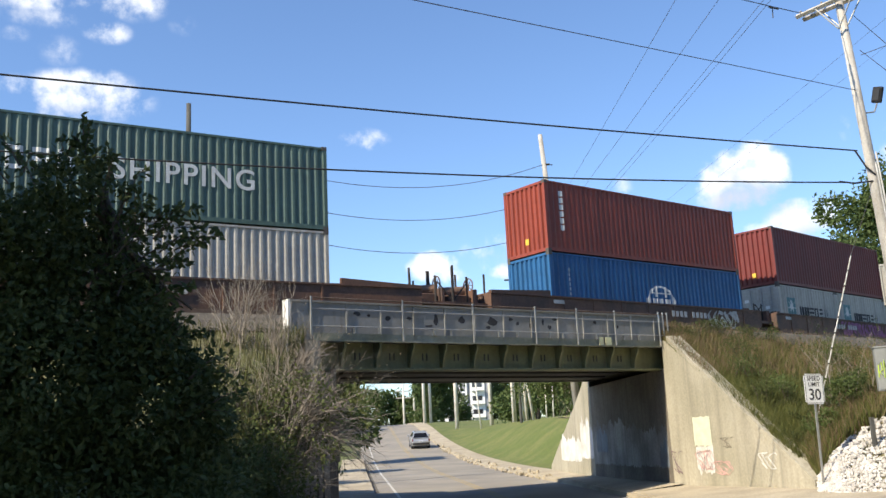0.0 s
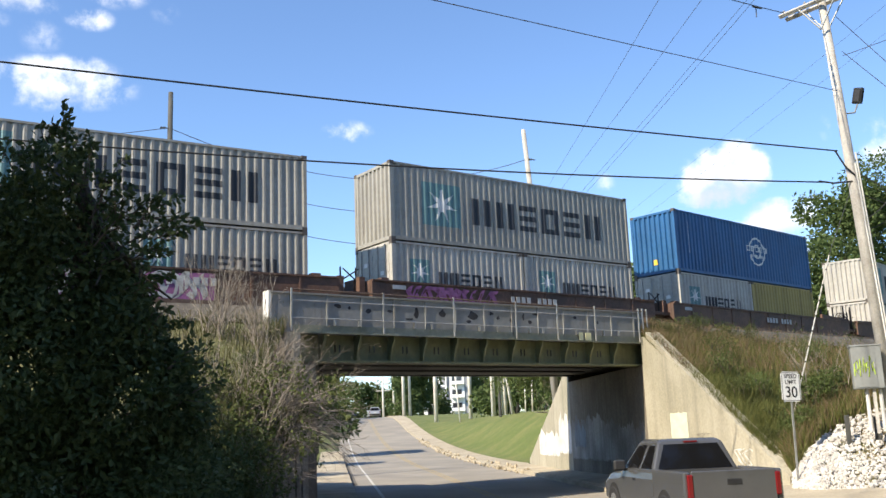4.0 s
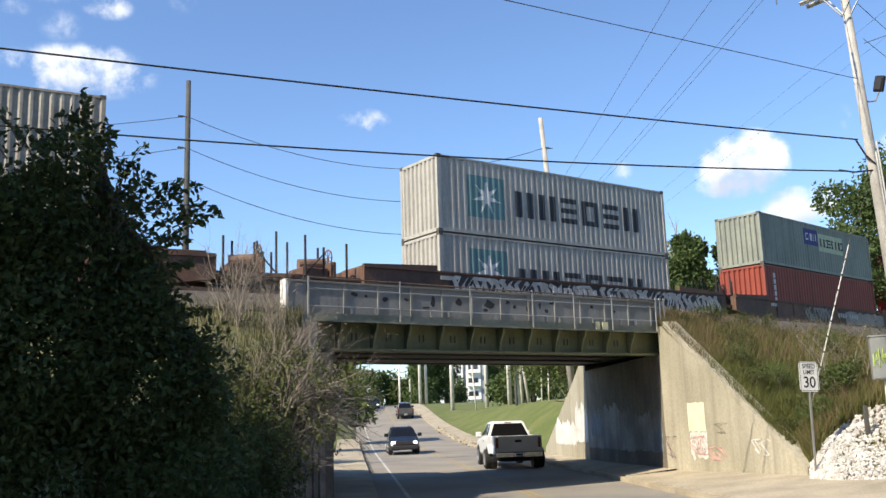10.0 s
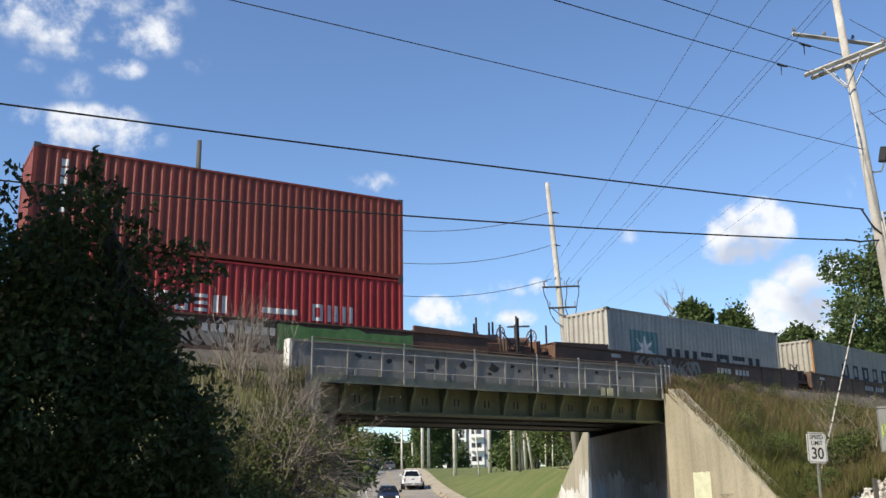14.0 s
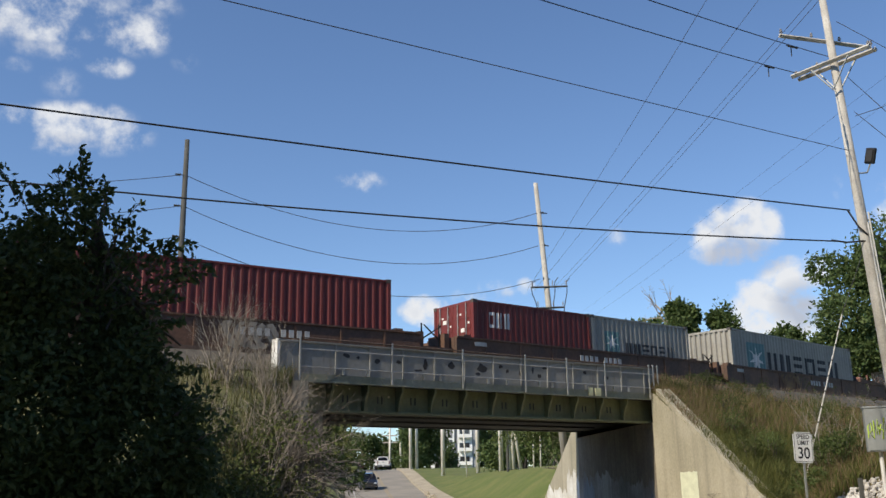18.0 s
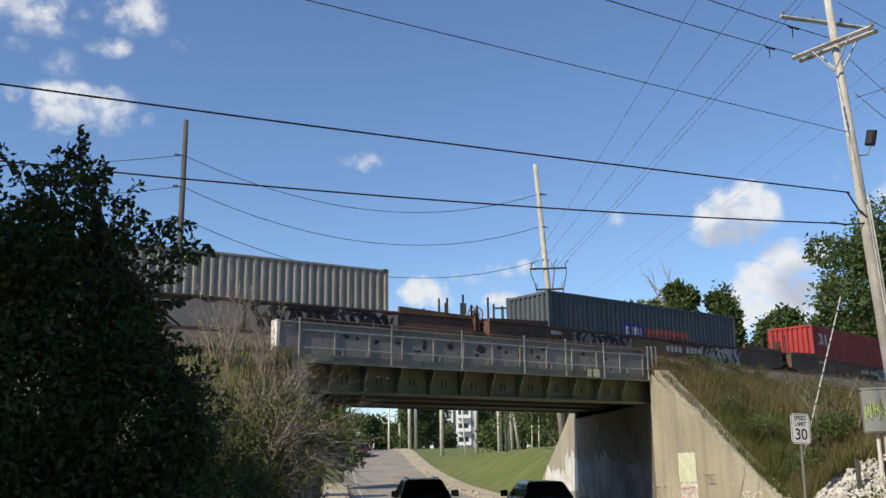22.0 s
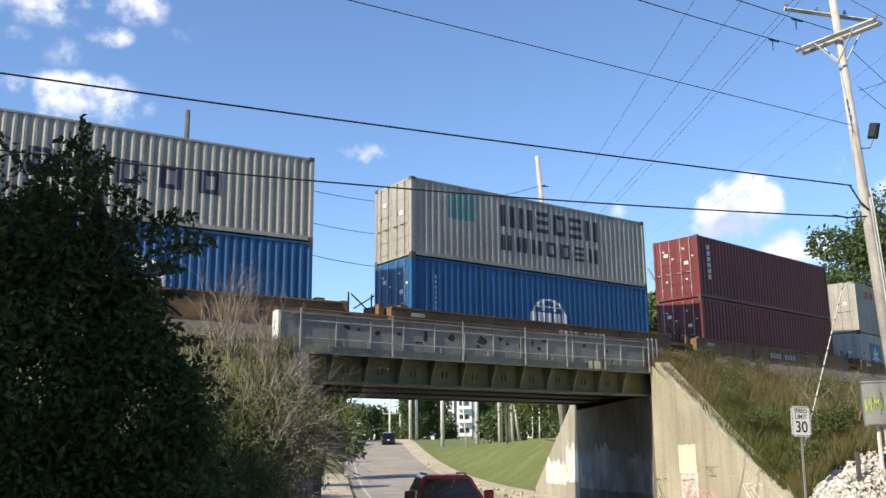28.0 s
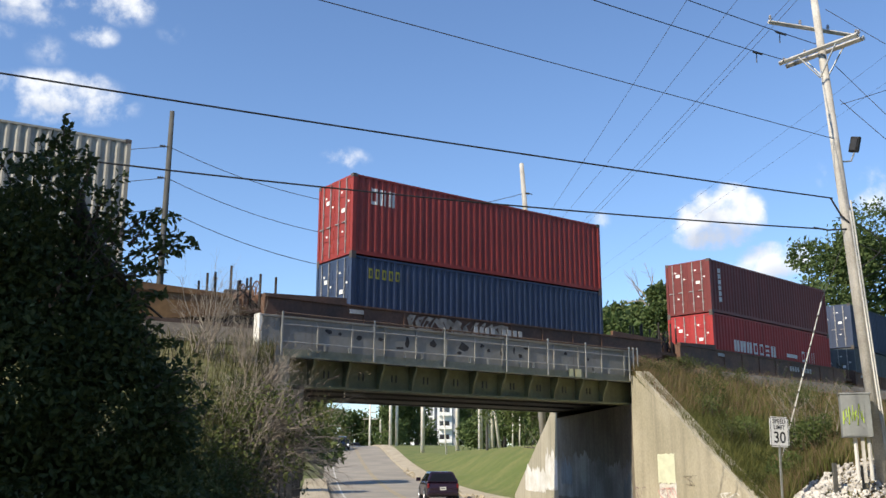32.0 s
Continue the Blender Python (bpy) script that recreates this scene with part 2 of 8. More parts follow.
M_ANGLE = material("pale_olive_paint", (0.27, 0.275, 0.215), 0.6, spread=0.2, scale=0.8, fine=10, tint=(0.2, 0.21, 0.15), stain=0.4)
# dark grey-brown for the deck's underside, faintly streaked
M_SOFFIT = material("dark_soffit", (0.10, 0.095, 0.078), 0.85, spread=0.3, scale=0.7, fine=8, streak=0.3)
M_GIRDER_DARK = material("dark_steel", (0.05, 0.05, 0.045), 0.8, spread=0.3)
M_WHITE = material("white_paint", (0.78, 0.77, 0.74), 0.6, spread=0.08, scale=2, fine=20)
M_RAIL = material("galvanised_steel", (0.45, 0.45, 0.43), 0.5, 0.6, spread=0.2)
M_CHIP = material("bared_primer", (0.045, 0.045, 0.05), 0.8, spread=0.3)
M_YELLOW = material("pale_yellow_marker", (0.75, 0.72, 0.42), 0.6, spread=0.1)
M_ASPHALT = material("asphalt", (0.28, 0.25, 0.205), 0.9, spread=0.2, scale=0.35, fine=25, tint=(0.215, 0.195, 0.165))
M_LINE = material("worn_white_line", (0.55, 0.53, 0.48), 0.8, spread=0.35, scale=3, fine=25)
M_CENTRE = material("worn_yellow_line", (0.36, 0.27, 0.12), 0.8, spread=0.4, scale=2, fine=20, tint=(0.25, 0.21, 0.14))
M_LAWN = material("mown_lawn", (0.088, 0.115, 0.022), 0.95, spread=0.4, scale=0.4, fine=5, tint=(0.135, 0.145, 0.04), bump=0.6)
M_GUTTER = material("dark_gutter", (0.075, 0.065, 0.05), 0.95, spread=0.5, scale=1.0, fine=12, tint=(0.16, 0.14, 0.11))
M_SOIL = material("dry_soil", (0.19, 0.14, 0.085), 0.95, spread=0.4, scale=0.4, fine=8, tint=(0.13, 0.13, 0.055))
M_BANK = material("weedy_bank_soil", (0.15, 0.135, 0.06), 0.95, spread=0.4, scale=0.5, fine=8, tint=(0.11, 0.12, 0.045), bump=0.5)
M_BALLAST = material("ballast", (0.135, 0.12, 0.10), 0.95, spread=0.4, scale=2, fine=18, bump=0.8)
M_STEEL = material("rail_steel", (0.16, 0.11, 0.08), 0.6, 0.3, spread=0.3)
M_POLE = material("weathered_pole", (0.49, 0.465, 0.42), 0.85, spread=0.3, scale=1.2, fine=25, tint=(0.34, 0.315, 0.275), streak=0.5)
M_POLE_PALE = material("bleached_pole", (0.76, 0.73, 0.67), 0.85, spread=0.2, scale=1.2, fine=20, tint=(0.60, 0.56, 0.49))
M_POLE_DARK = material("dark_pole", (0.075, 0.075, 0.068), 0.85, spread=0.3, scale=1.2, fine=25)
M_WIRE = material("black_cable", (0.02, 0.02, 0.022), 0.6, spread=0.1)
M_WIRE_THIN = material("bare_wire", (0.10, 0.10, 0.11), 0.5, 0.3, spread=0.1)


# ---- mesh helpers ----
def part(name, bm, mat, parent=None, label="", m=None, smooth=False):
    """Links a bmesh as one mesh object under a thing or a part."""
    me = bpy.data.meshes.new(name)
    bm.to_mesh(me)
    bm.free()
    return part_of(name, me, mat, parent, label, m, smooth)


def part_of(name, me, mat, parent=None, label="", m=None, smooth=False):
    if mat and not me.materials:
        me.materials.append(mat)
    if smooth:
        for p in me.polygons:
            p.use_smooth = True
    ob = new(name, me)
    if m is not None:
        ob.matrix_basis = m
    if parent:
        ob.parent = parent
    if label:
        tagged(ob, label)
    return ob


def thing(name, label, category, m=None, group="", kind=""):
    ob = new(name)
    ob.empty_display_size = 0.2
    if m is not None:
        ob.matrix_basis = m
    return tagged(ob, label, category, group, kind)


def box(bm, lo, hi, bevel=0.0):
    v = [bm.verts.new((x, y, z)) for x in (lo[0], hi[0]) for y in (lo[1], hi[1]) for z in (lo[2], hi[2])]
    fs = [bm.faces.new([v[i] for i in q]) for q in ((0, 1, 3, 2), (4, 6, 7, 5), (0, 4, 5, 1), (2, 3, 7, 6), (0, 2, 6, 4), (1, 5, 7, 3))]
    if bevel:
        bmesh.ops.bevel(bm, geom=list({e for f in fs for e in f.edges}), offset=bevel, segments=1, affect="EDGES", profile=0.5)
    return bm


def boxes(*pairs, bevel=0.0):
    bm = bmesh.new()
    for lo, hi in pairs:
        box(bm, lo, hi, bevel)
    return bm


def tube(bm, a, b, r0, r1=None, n=8, caps=True):
    a, b = Vector(a), Vector(b)
    r1 = r0 if r1 is None else r1
    d = (b - a).normalized()
    u = d.cross(Vector((0, 0, 1)) if abs(d.z) < 0.95 else Vector((1, 0, 0))).normalized()
    w = d.cross(u)
    rings = []
    for c, r in ((a, r0), (b, r1)):
        rings.append([bm.verts.new(c + (u * math.cos(k * math.tau / n) + w * math.sin(k * math.tau / n)) * r) for k in range(n)])
    for k in range(n):
        bm.faces.new((rings[0][k], rings[0][(k + 1) % n], rings[1][(k + 1) % n], rings[1][k]))
    if caps:
        bm.faces.new(rings[0][::-1])
        bm.faces.new(rings[1])
    return bm


def tubes(segments, r, n=8):
    bm = bmesh.new()
    for a, b in segments:
        tube(bm, a, b, r, n=n)
    return bm


def prism(outline, axis, a, b):
    """A closed outline of (u, v) drawn along an axis from a to b. axis 'x': (y, z); 'y': (x, z); 'z': (x, y)."""
    bm = bmesh.new()
    place = {"x": lambda u, v, w: (w, u, v), "y": lambda u, v, w: (u, w, v), "z": lambda u, v, w: (u, v, w)}[axis]
    p0 = [bm.verts.new(place(u, v, a)) for u, v in outline]
    p1 = [bm.verts.new(place(u, v, b)) for u, v in outline]
    n = len(outline)
    bm.faces.new(p0)
    bm.faces.new(p1[::-1])
    for i in range(n):
        bm.faces.new((p0[i], p1[i], p1[(i + 1) % n], p0[(i + 1) % n]))
    bmesh.ops.recalc_face_normals(bm, faces=bm.faces)
    return bm


def sheet(rows, mat, name, label="", category="", kind="structure", smooth=True):
    """A surface through rows of points."""
    n = len(rows[0])
    verts = [p for r in rows for p in r]
    faces = [(i * n + j, i * n + j + 1, (i + 1) * n + j + 1, (i + 1) * n + j) for i in range(len(rows) - 1) for j in range(n - 1)]
    me = bpy.data.meshes.new(name)
    me.from_pydata([tuple(v) for v in verts], [], faces)
    me.update()
    ob = part_of(name, me, mat, smooth=smooth)
    return tagged(ob, label, category, kind=kind)


def lerp_table(table, x):
    if x <= table[0][0]:
        return table[0][1]
    for (a, va), (b, vb) in zip(table, table[1:]):
        if x <= b:
            f = (x - a) / (b - a)
            return va + (vb - va) * f
    return table[-1][1]


def ease(f):
    f = min(max(f, 0.0), 1.0)
    return f * f * (3 - 2 * f)


# ---- plan: the railway runs at 34 degrees to the picture, the road 6 degrees to the left of straight ahead ----
RAIL_ANGLE = 34.227
RU = Vector((math.cos(radians(RAIL_ANGLE)), math.sin(radians(RAIL_ANGLE)), 0))
RN = Vector((-RU.y, RU.x, 0))
RAIL = pose(0, 0, 0, 0, 0, RAIL_ANGLE)


def at_rail(s, n, z):
    return RU * s + RN * n + Vector((0, 0, z))


def road_x(y):
    return 5.0 - 0.107 * y


def road_z(y):
    if y < 35:
        return lerp_table([(-60, 0.1), (0, -0.42), (10, -0.5), (26, -0.5), (35, -0.42)], y)
    if y < 52:
        return -0.42 + 0.12 * (y - 35) / 17
    if y < 124:
        return -0.3 + 3.4 * ((y - 52) / 72) ** 2
    return max(3.1 + 0.094 * (y - 124) - 0.0016 * (y - 124) ** 2, 1.0) if y < 175 else 3.72


def ground_z(x, y):
    off = x - road_x(y)
    z = road_z(y)
    if -4.4 < off < 3.95:
        return z - 0.10
    if off > 0:
        if y > 40:
            z = z + 0.10 + max(3.2 - z - 0.10, 0) * ease((off - 5.4) / 6.5) * ease((y - 40) / 18)
        else:
            z = z + 0.05 + 0.22 * ease((off - 4.4) / 3.0) + 0.2 * ease((off - 7.4) / 3)
        if off > 60:
            z += 0.02 * (off - 60) if off < 200 else 2.8
        return z
    z = z + 0.10 + (0.25 * ease((-off - 6) / 3) if y < 40 else 0.4 * ease((-off - 8) / 10))
    return z


GY = [-60, -30, -15, -8, -4, 0, 4, 8, 12, 16, 20, 24, 28, 32, 36, 40, 44, 48, 52, 56, 60, 65, 70, 75, 80, 85, 90, 95, 100, 105, 110, 115, 120, 125, 130, 137, 145, 155, 175, 220, 320, 600, 1500]
GO = [-900, -300, -120, -60, -40, -25, -18, -12, -9, -7, -6, -4.45, -4.39, 0, 3.94, 4.0, 5.6, 6.5, 7.5, 9, 11, 13, 15.5, 20, 26, 35, 60, 120, 300, 900]
sheet([[(road_x(min(y, 320)) + o, y, ground_z(road_x(y) + o, y) - (0.25 if abs(o) > 100 else 0)) for o in GO] for y in GY],
      M_LAWN, "ground", "mown green lawn falling from a bank to the road", "ground")


def strip(name, o0, o1, z, mat, label, category, y0=-60, y1=175, thick=0.0, steps=None, kind="structure", rise=0.0):
    """A band that follows the road, between two offsets from its middle."""
    ys = steps or [y for y in np.arange(y0, y1 + 0.1, 3.0)]
    bm = bmesh.new()
    last = None
    for y in ys:
        zz = road_z(y) + z
        zo = zz + (rise * (1 - ease((y - 28) / 14)) if rise else 0)
        row = [bm.verts.new((road_x(y) + o, y, h)) for o, h in ((o0, zz - thick), (o0, zz), (o1, zo), (o1, zo - thick))]
        if last:
            for i in range(3):
                bm.faces.new((last[i], last[i + 1], row[i + 1], row[i]))
        last = row
    ob = part(name, bm, mat)
    return tagged(ob, label, category, kind=kind)


strip("road", -4.25, 3.75, 0.0, M_ASPHALT, "worn grey asphalt road running under the bridge", "road", thick=0.2)
strip("edge_line", -3.37, -3.26, 0.006, M_LINE, "worn white edge line on the asphalt", "road marking", thick=0.004)
for o in (-0.02, 0.2):
    strip("centre_line", o, o + 0.1, 0.006, M_CENTRE, "worn double yellow centre line on the asphalt", "road marking", thick=0.004)
strip("pavement_left", -6.0, -4.4, 0.16, M_KERB, "pale concrete pavement along the road", "pavement", y0=10, y1=82, thick=0.25)
strip("side_road", -14.0, -4.26, 0.01, M_ASPHALT, "worn asphalt mouth of a side road", "road", y0=84, y1=93.1, thick=0.2)
# a narrow dark strip, patchy in tone, at the kerb's foot
strip("gutter", -4.22, -3.98, 0.007, M_GUTTER, "dark strip in the gutter along the kerb", "gutter", y0=40, y1=82, thick=0.005)
strip("kerb_left", -4.4, -4.22, 0.14, M_KERB, "pale concrete kerb", "kerb", y0=10, y1=82, thick=0.3)
strip("pavement_right", 3.95, 6.25, 0.16, M_KERB, "sandy concrete pavement along the road", "pavement", y0=4, y1=19, thick=0.3, rise=0.22)
strip("pavement_under_bridge", 3.95, 7.6, 0.16, M_KERB, "sandy concrete pavement at the foot of the wing wall", "pavement", y0=19, y1=31, thick=0.4, rise=0.32)
strip("pavement_far", 3.95, 5.55, 0.16, M_KERB, "sandy concrete pavement beyond the bridge", "pavement", y0=31, thick=0.3, rise=0.2)
strip("kerb_right", 3.74, 3.95, 0.14, M_KERB, "broken sandy concrete kerb", "kerb", y0=4, thick=0.3)

# ---- the railway bank, cut through by the road ----
BANK_TOP = 4.55
NEAR_R, FAR_R = (23.7, 22.2), (28.6, 31.3)
NEAR_L, FAR_L = (11.4, 22.2), (15.9, 31.3)


def bank(side):
    """side 1: the bank on the right of the road, -1: on the left."""
    rows = []
    if side > 0:
        starts = [(14.6, 21.6, -0.15), (15.7, 21.9, 0.05), (17.2, 22.3, 1.15), (19.2, 22.9, 2.5), (21.2, 23.4, 3.85), (22.3, 23.75, 4.5), (23.2, 24.2, 4.65), (26.0, 25.75, 4.75), (31.0, 28.4, 4.75), (32.2, 29.2, 4.3), (35.0, 31, 2.0), (38.5, 32.4, 0.1), (40.0, 32.8, -0.5)]
        spans = [0, 0.6, 1.5, 3, 5, 7.5, 11, 16, 24, 40, 70, 130]
    else:
        starts = [(11.5, 2.0, -0.4), (13.5, 4.0, 0.05), (15.7, 5.6, 0.9), (18.0, 7.6, 2.4), (20.5, 9.6, 3.9), (22.3, 10.6, 4.5), (23.2, 11.1, 4.65), (26.0, 12.6, 4.75), (31.0, 15.3, 4.75), (32.2, 15.9, 4.3), (35.0, 16.5, 2.0), (38.5, 17.2, 0.1), (40.0, 17.5, -0.5)]
        spans = [0, 0.6, 1.5, 3, 5, 7.5, 11, 16, 24, 40, 70, 130]
    for n, s0, z in starts:
        row = []
        for d in spans:
            s = s0 + side * d
            # the bank bends away with the track
            bend = (s - 17.0) ** 2 / (2 * 171.2) if abs(s - 17) < 60 else (60 ** 2 / 342.4 + (abs(s - 17) - 60) * 0.35)
            bend = bend if d > 6 else bend * d / 6
            p = at_rail(s, n + bend, z)
            p.z += 0.12 * noise.noise(Vector((s * 0.5, n * 0.6, 3.1))) if 0 < d and 15.7 < n < 38 else 0
            row.append(p)
        rows.append(row)
    return rows


sheet(bank(1), M_BANK, "embankment_right", "grassy railway embankment of dry soil", "embankment")
sheet(bank(-1), M_BANK, "embankment_left", "overgrown railway embankment of dry soil", "embankment")


# ---- the bridge: abutments, wing walls, plate girders, parapet with rails ----
def solid(points, height_of, name, mat, label, category, base=-1.0):
    """An upright wall over a plan outline of (x, y), whose top height is given point by point."""
    bm = bmesh.new()
    lo = [bm.verts.new((x, y, base)) for x, y in points]
    hi = [bm.verts.new((x, y, h)) for (x, y), h in zip(points, height_of)]
    n = len(points)
    for i in range(n):
        bm.faces.new((lo[i], lo[(i + 1) % n], hi[(i + 1) % n], hi[i]))
    bm.faces.new(hi)
    bm.faces.new(lo[::-1])
    bmesh.ops.recalc_face_normals(bm, faces=bm.faces)
    bmesh.ops.triangulate(bm, faces=[f for f in bm.faces if len(f.verts) > 4])
    return tagged(part(name, bm, mat), label, category, kind="structure")


def xy(s, n):
    p = at_rail(s, n, 0)
    return (p.x, p.y)


def build_abutments():
    a, b = xy(*NEAR_R), xy(*FAR_R)
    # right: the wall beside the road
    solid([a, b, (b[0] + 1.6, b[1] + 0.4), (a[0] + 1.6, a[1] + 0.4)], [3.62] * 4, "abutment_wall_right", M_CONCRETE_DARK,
          "sooty concrete abutment wall, shade in its colour, with old whitewash", "bridge abutment")
    tip = Vector((9.26, 25.0, 0))
    d = (tip - Vector((a[0], a[1], 0))).normalized()
    side = Vector((-d.y, d.x, 0)) * 0.42
    p = [(a[0], a[1]), (a[0] + 0.43 * d.x, a[1] + 0.43 * d.y), (tip.x, tip.y)]
    q = [(x + side.x, y + side.y) for x, y in p]
    solid([p[0], p[1], p[2], q[2], q[1], q[0]], [4.56, 4.5, -0.02, -0.02, 4.5, 4.56], "wing_wall_right", M_CONCRETE,
          "sunlit concrete wing wall streaked with damp and graffiti", "wing wall")
    # its coping, a little proud
    bm = bmesh.new()
    o = side.normalized()
    ends = []
    for (x, y), z in zip((p[1], p[2]), (4.5, -0.02)):
        ends.append([bm.verts.new((x - o.x * 0.05, y - o.y * 0.05, z + 0.005)), bm.verts.new((x - o.x * 0.05, y - o.y * 0.05, z + 0.17)),
                     bm.verts.new((x + o.x * 0.47, y + o.y * 0.47, z + 0.17)), bm.verts.new((x + o.x * 0.47, y + o.y * 0.47, z + 0.005))])
    for i in range(4):
        bm.faces.new((ends[0][i], ends[0][(i + 1) % 4], ends[1][(i + 1) % 4], ends[1][i]))
    bm.faces.new(ends[0]), bm.faces.new(ends[1][::-1])
    bmesh.ops.recalc_face_normals(bm, faces=bm.faces)
    tagged(part("wing_wall_coping", bm, M_CONCRETE), "sloping concrete coping on the wing wall", "coping", kind="structure")
    # the far wing wall beyond the bridge, facing the sun
    e = (b[0] - 1.1, b[1] + 8.2)
    f = (b[0] - 0.2, b[1] + 0.0)
    solid([(b[0], b[1]), (b[0] - 0.3, b[1] + 1.9), e, (e[0] + 0.5, e[1] + 0.1), (b[0] + 0.6, b[1] + 0.3)], [4.5, 3.3, 0.1, 0.1, 4.5], "wing_wall_far", M_CONCRETE,
          "concrete wing wall with whitewashed patches beyond the bridge", "wing wall")
    a, b = xy(*NEAR_L), xy(*FAR_L)
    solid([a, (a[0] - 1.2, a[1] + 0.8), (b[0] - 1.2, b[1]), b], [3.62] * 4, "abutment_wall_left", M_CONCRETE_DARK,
          "sooty concrete abutment wall, shade in its colour, beside the pavement", "bridge abutment")
    w = (-6.6, 17.6)
    # the dark concrete here also paints in shade from the bushes
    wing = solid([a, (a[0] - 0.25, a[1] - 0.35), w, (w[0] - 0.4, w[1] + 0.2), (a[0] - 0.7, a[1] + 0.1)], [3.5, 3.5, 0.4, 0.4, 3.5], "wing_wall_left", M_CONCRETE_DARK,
          "weathered concrete wing wall, the bushes' shade in its colour", "wing wall")
    # upright weathered boards against its near end, uneven in depth
    start = Vector((a[0] - 0.25, a[1] - 0.35, 0))
    run = (Vector((w[0], w[1], 0)) - start).normalized()
    out = Vector((-run.y, run.x, 0))
    rnd = random.Random(12)
    for k in range(11):
        wide, deep, lean = 0.2 + 0.12 * rnd.random(), 0.05 + 0.09 * rnd.random(), 0.03 * (rnd.random() - 0.5)
        c = start + run * (0.02 + 0.3 * k) + out * 0.004
        m = Matrix((( run.x, out.x, 0, c.x), (run.y, out.y, 0, c.y), (0, 0, 1, 0), (0, 0, 0, 1)))
        part("board", boxes(((0, 0, -0.6), (wide, deep, 3.1 - 0.16 * k + 0.3 * rnd.random())), bevel=0.01), M_BOARD, wing, "weathered upright board", m=m @ pose(0, 0, 0, 0, math.degrees(lean), 0))


def build_bridge():
    br = thing("rail_bridge", "steel plate girder railway bridge with grey parapet and olive girders", "bridge", RAIL)
    # grey parapet plate, with a white painted end and shallow upright seams
    part("parapet_plate", boxes(((10.14, 22.22, 4.35), (23.9, 22.52, 5.38)), ((10.1, 22.18, 5.36), (23.92, 22.56, 5.41))), M_PLATE, br, "grey painted parapet plate with chipped paint")
    part("plate_end", boxes(((10.06, 22.2, 4.62), (10.139, 22.54, 5.42))), M_WHITE, br, "white painted end plate")
    part("footing_block", boxes(((10.48, 22.12, 3.3), (10.92, 22.6, 4.345))), M_CONCRETE, br, "concrete bearing block")
    for i in range(13):
        s = 10.72 + i * 1.06
        part("stiffener", boxes(((s - 0.03, 22.19, 4.37), (s + 0.03, 22.219, 5.355))), M_PLATE, br)
    part("bottom_angle", boxes(((10.75, 22.16, 4.33), (23.85, 22.218, 4.39)), ((10.75, 22.19, 4.391), (23.85, 22.2175, 4.55))), M_ANGLE, br, "pale olive bottom angle of the parapet")
    # olive plate girder underneath, set back, with curved knee brackets and paired bolts plates
    part("girder_web", boxes(((10.76, 22.62, 3.66), (24.6, 22.66, 4.349))), M_GIRDER, br, "olive painted girder web")
    part("bottom_flange", boxes(((10.76, 22.42, 3.59), (24.2, 22.9, 3.655))), M_GIRDER, br, "olive bottom flange")
    knee = [(22.62, 3.66), (22.46, 3.66), (22.44, 3.85), (22.36, 4.05), (22.26, 4.2), (22.24, 4.345), (22.62, 4.345)]
    first = None
    bays = [11.73 + 1.092 * i for i in range(11)]
    for s in bays:
        if first is None:
            first = part("knee_bracket", prism(knee, "x", -0.035, 0.035), M_GIRDER, br, m=pose(s, 0, 0))
        else:
            part_of("knee_bracket", first.data, None, br, m=pose(s, 0, 0))
    pair = None
    for s in bays[:-1]:
        for d in (-0.07, 0.07):
            if pair is None:
                pair = part("splice_bar", boxes(((-0.016, 22.60, -0.1), (0.016, 22.622, 0.1))), M_GIRDER_DARK, br, m=pose(s + 0.55 + d, 0, 3.98))
            else:
                part_of("splice_bar", pair.data, None, br, m=pose(s + 0.55 + d, 0, 3.98))
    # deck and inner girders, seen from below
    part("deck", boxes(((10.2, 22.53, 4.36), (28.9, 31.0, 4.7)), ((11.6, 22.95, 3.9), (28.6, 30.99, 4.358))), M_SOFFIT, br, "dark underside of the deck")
    for n in (24.6, 26.6, 28.6):
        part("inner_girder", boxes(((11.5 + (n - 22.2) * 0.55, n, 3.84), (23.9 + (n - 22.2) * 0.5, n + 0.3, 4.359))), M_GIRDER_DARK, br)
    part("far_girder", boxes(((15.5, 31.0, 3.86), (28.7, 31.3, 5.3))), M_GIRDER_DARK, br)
    # handrail of posts and two rails, outside the plate
    posts = [10.66, 13.46, 15.86, 18.2, 19.88, 21.52, 23.55, 23.75, 23.95]
    for s in posts:
        part("rail_post", boxes(((s - 0.02, 22.06, 4.36), (s + 0.02, 22.10, 5.5))), M_RAIL, br)
    for z in (5.18, 4.72):
        part("hand_rail", tubes([((10.66, 22.085, z), (23.7, 22.085, z))], 0.016), M_RAIL, br)
    part("top_rail", tubes([((10.66, 22.085, 5.47), (23.95, 22.085, 5.42))], 0.02), M_STEEL, br)
    for s in (11.95, 12.7, 14.5, 15.1, 16.8, 17.5, 18.75, 19.3, 20.7, 21.9, 22.6):
        part("rail_bracket", boxes(((s - 0.02, 22.08, 4.55), (s + 0.02, 22.17, 4.7))), M_RAIL, br)
    for s, w in ((20.83, 0.17), (21.1, 0.25)):
        part("marker_plate", boxes(((s, 22.13, 4.37), (s + w, 22.159, 4.62))), M_YELLOW, br, "pale yellow marker plate")
    # chipped paint
    rnd = random.Random(4)
    for s, z, w, h in CHIPS:
        bm = bmesh.new()
        pts = []
        k = 9
        for i in range(k):
            a = i * math.tau / k
            pts.append(bm.verts.new((s + math.cos(a) * w * rnd.uniform(0.6, 1.1), 22.2185, z + math.sin(a) * h * rnd.uniform(0.5, 1.1))))
        f = bm.faces.new(pts)
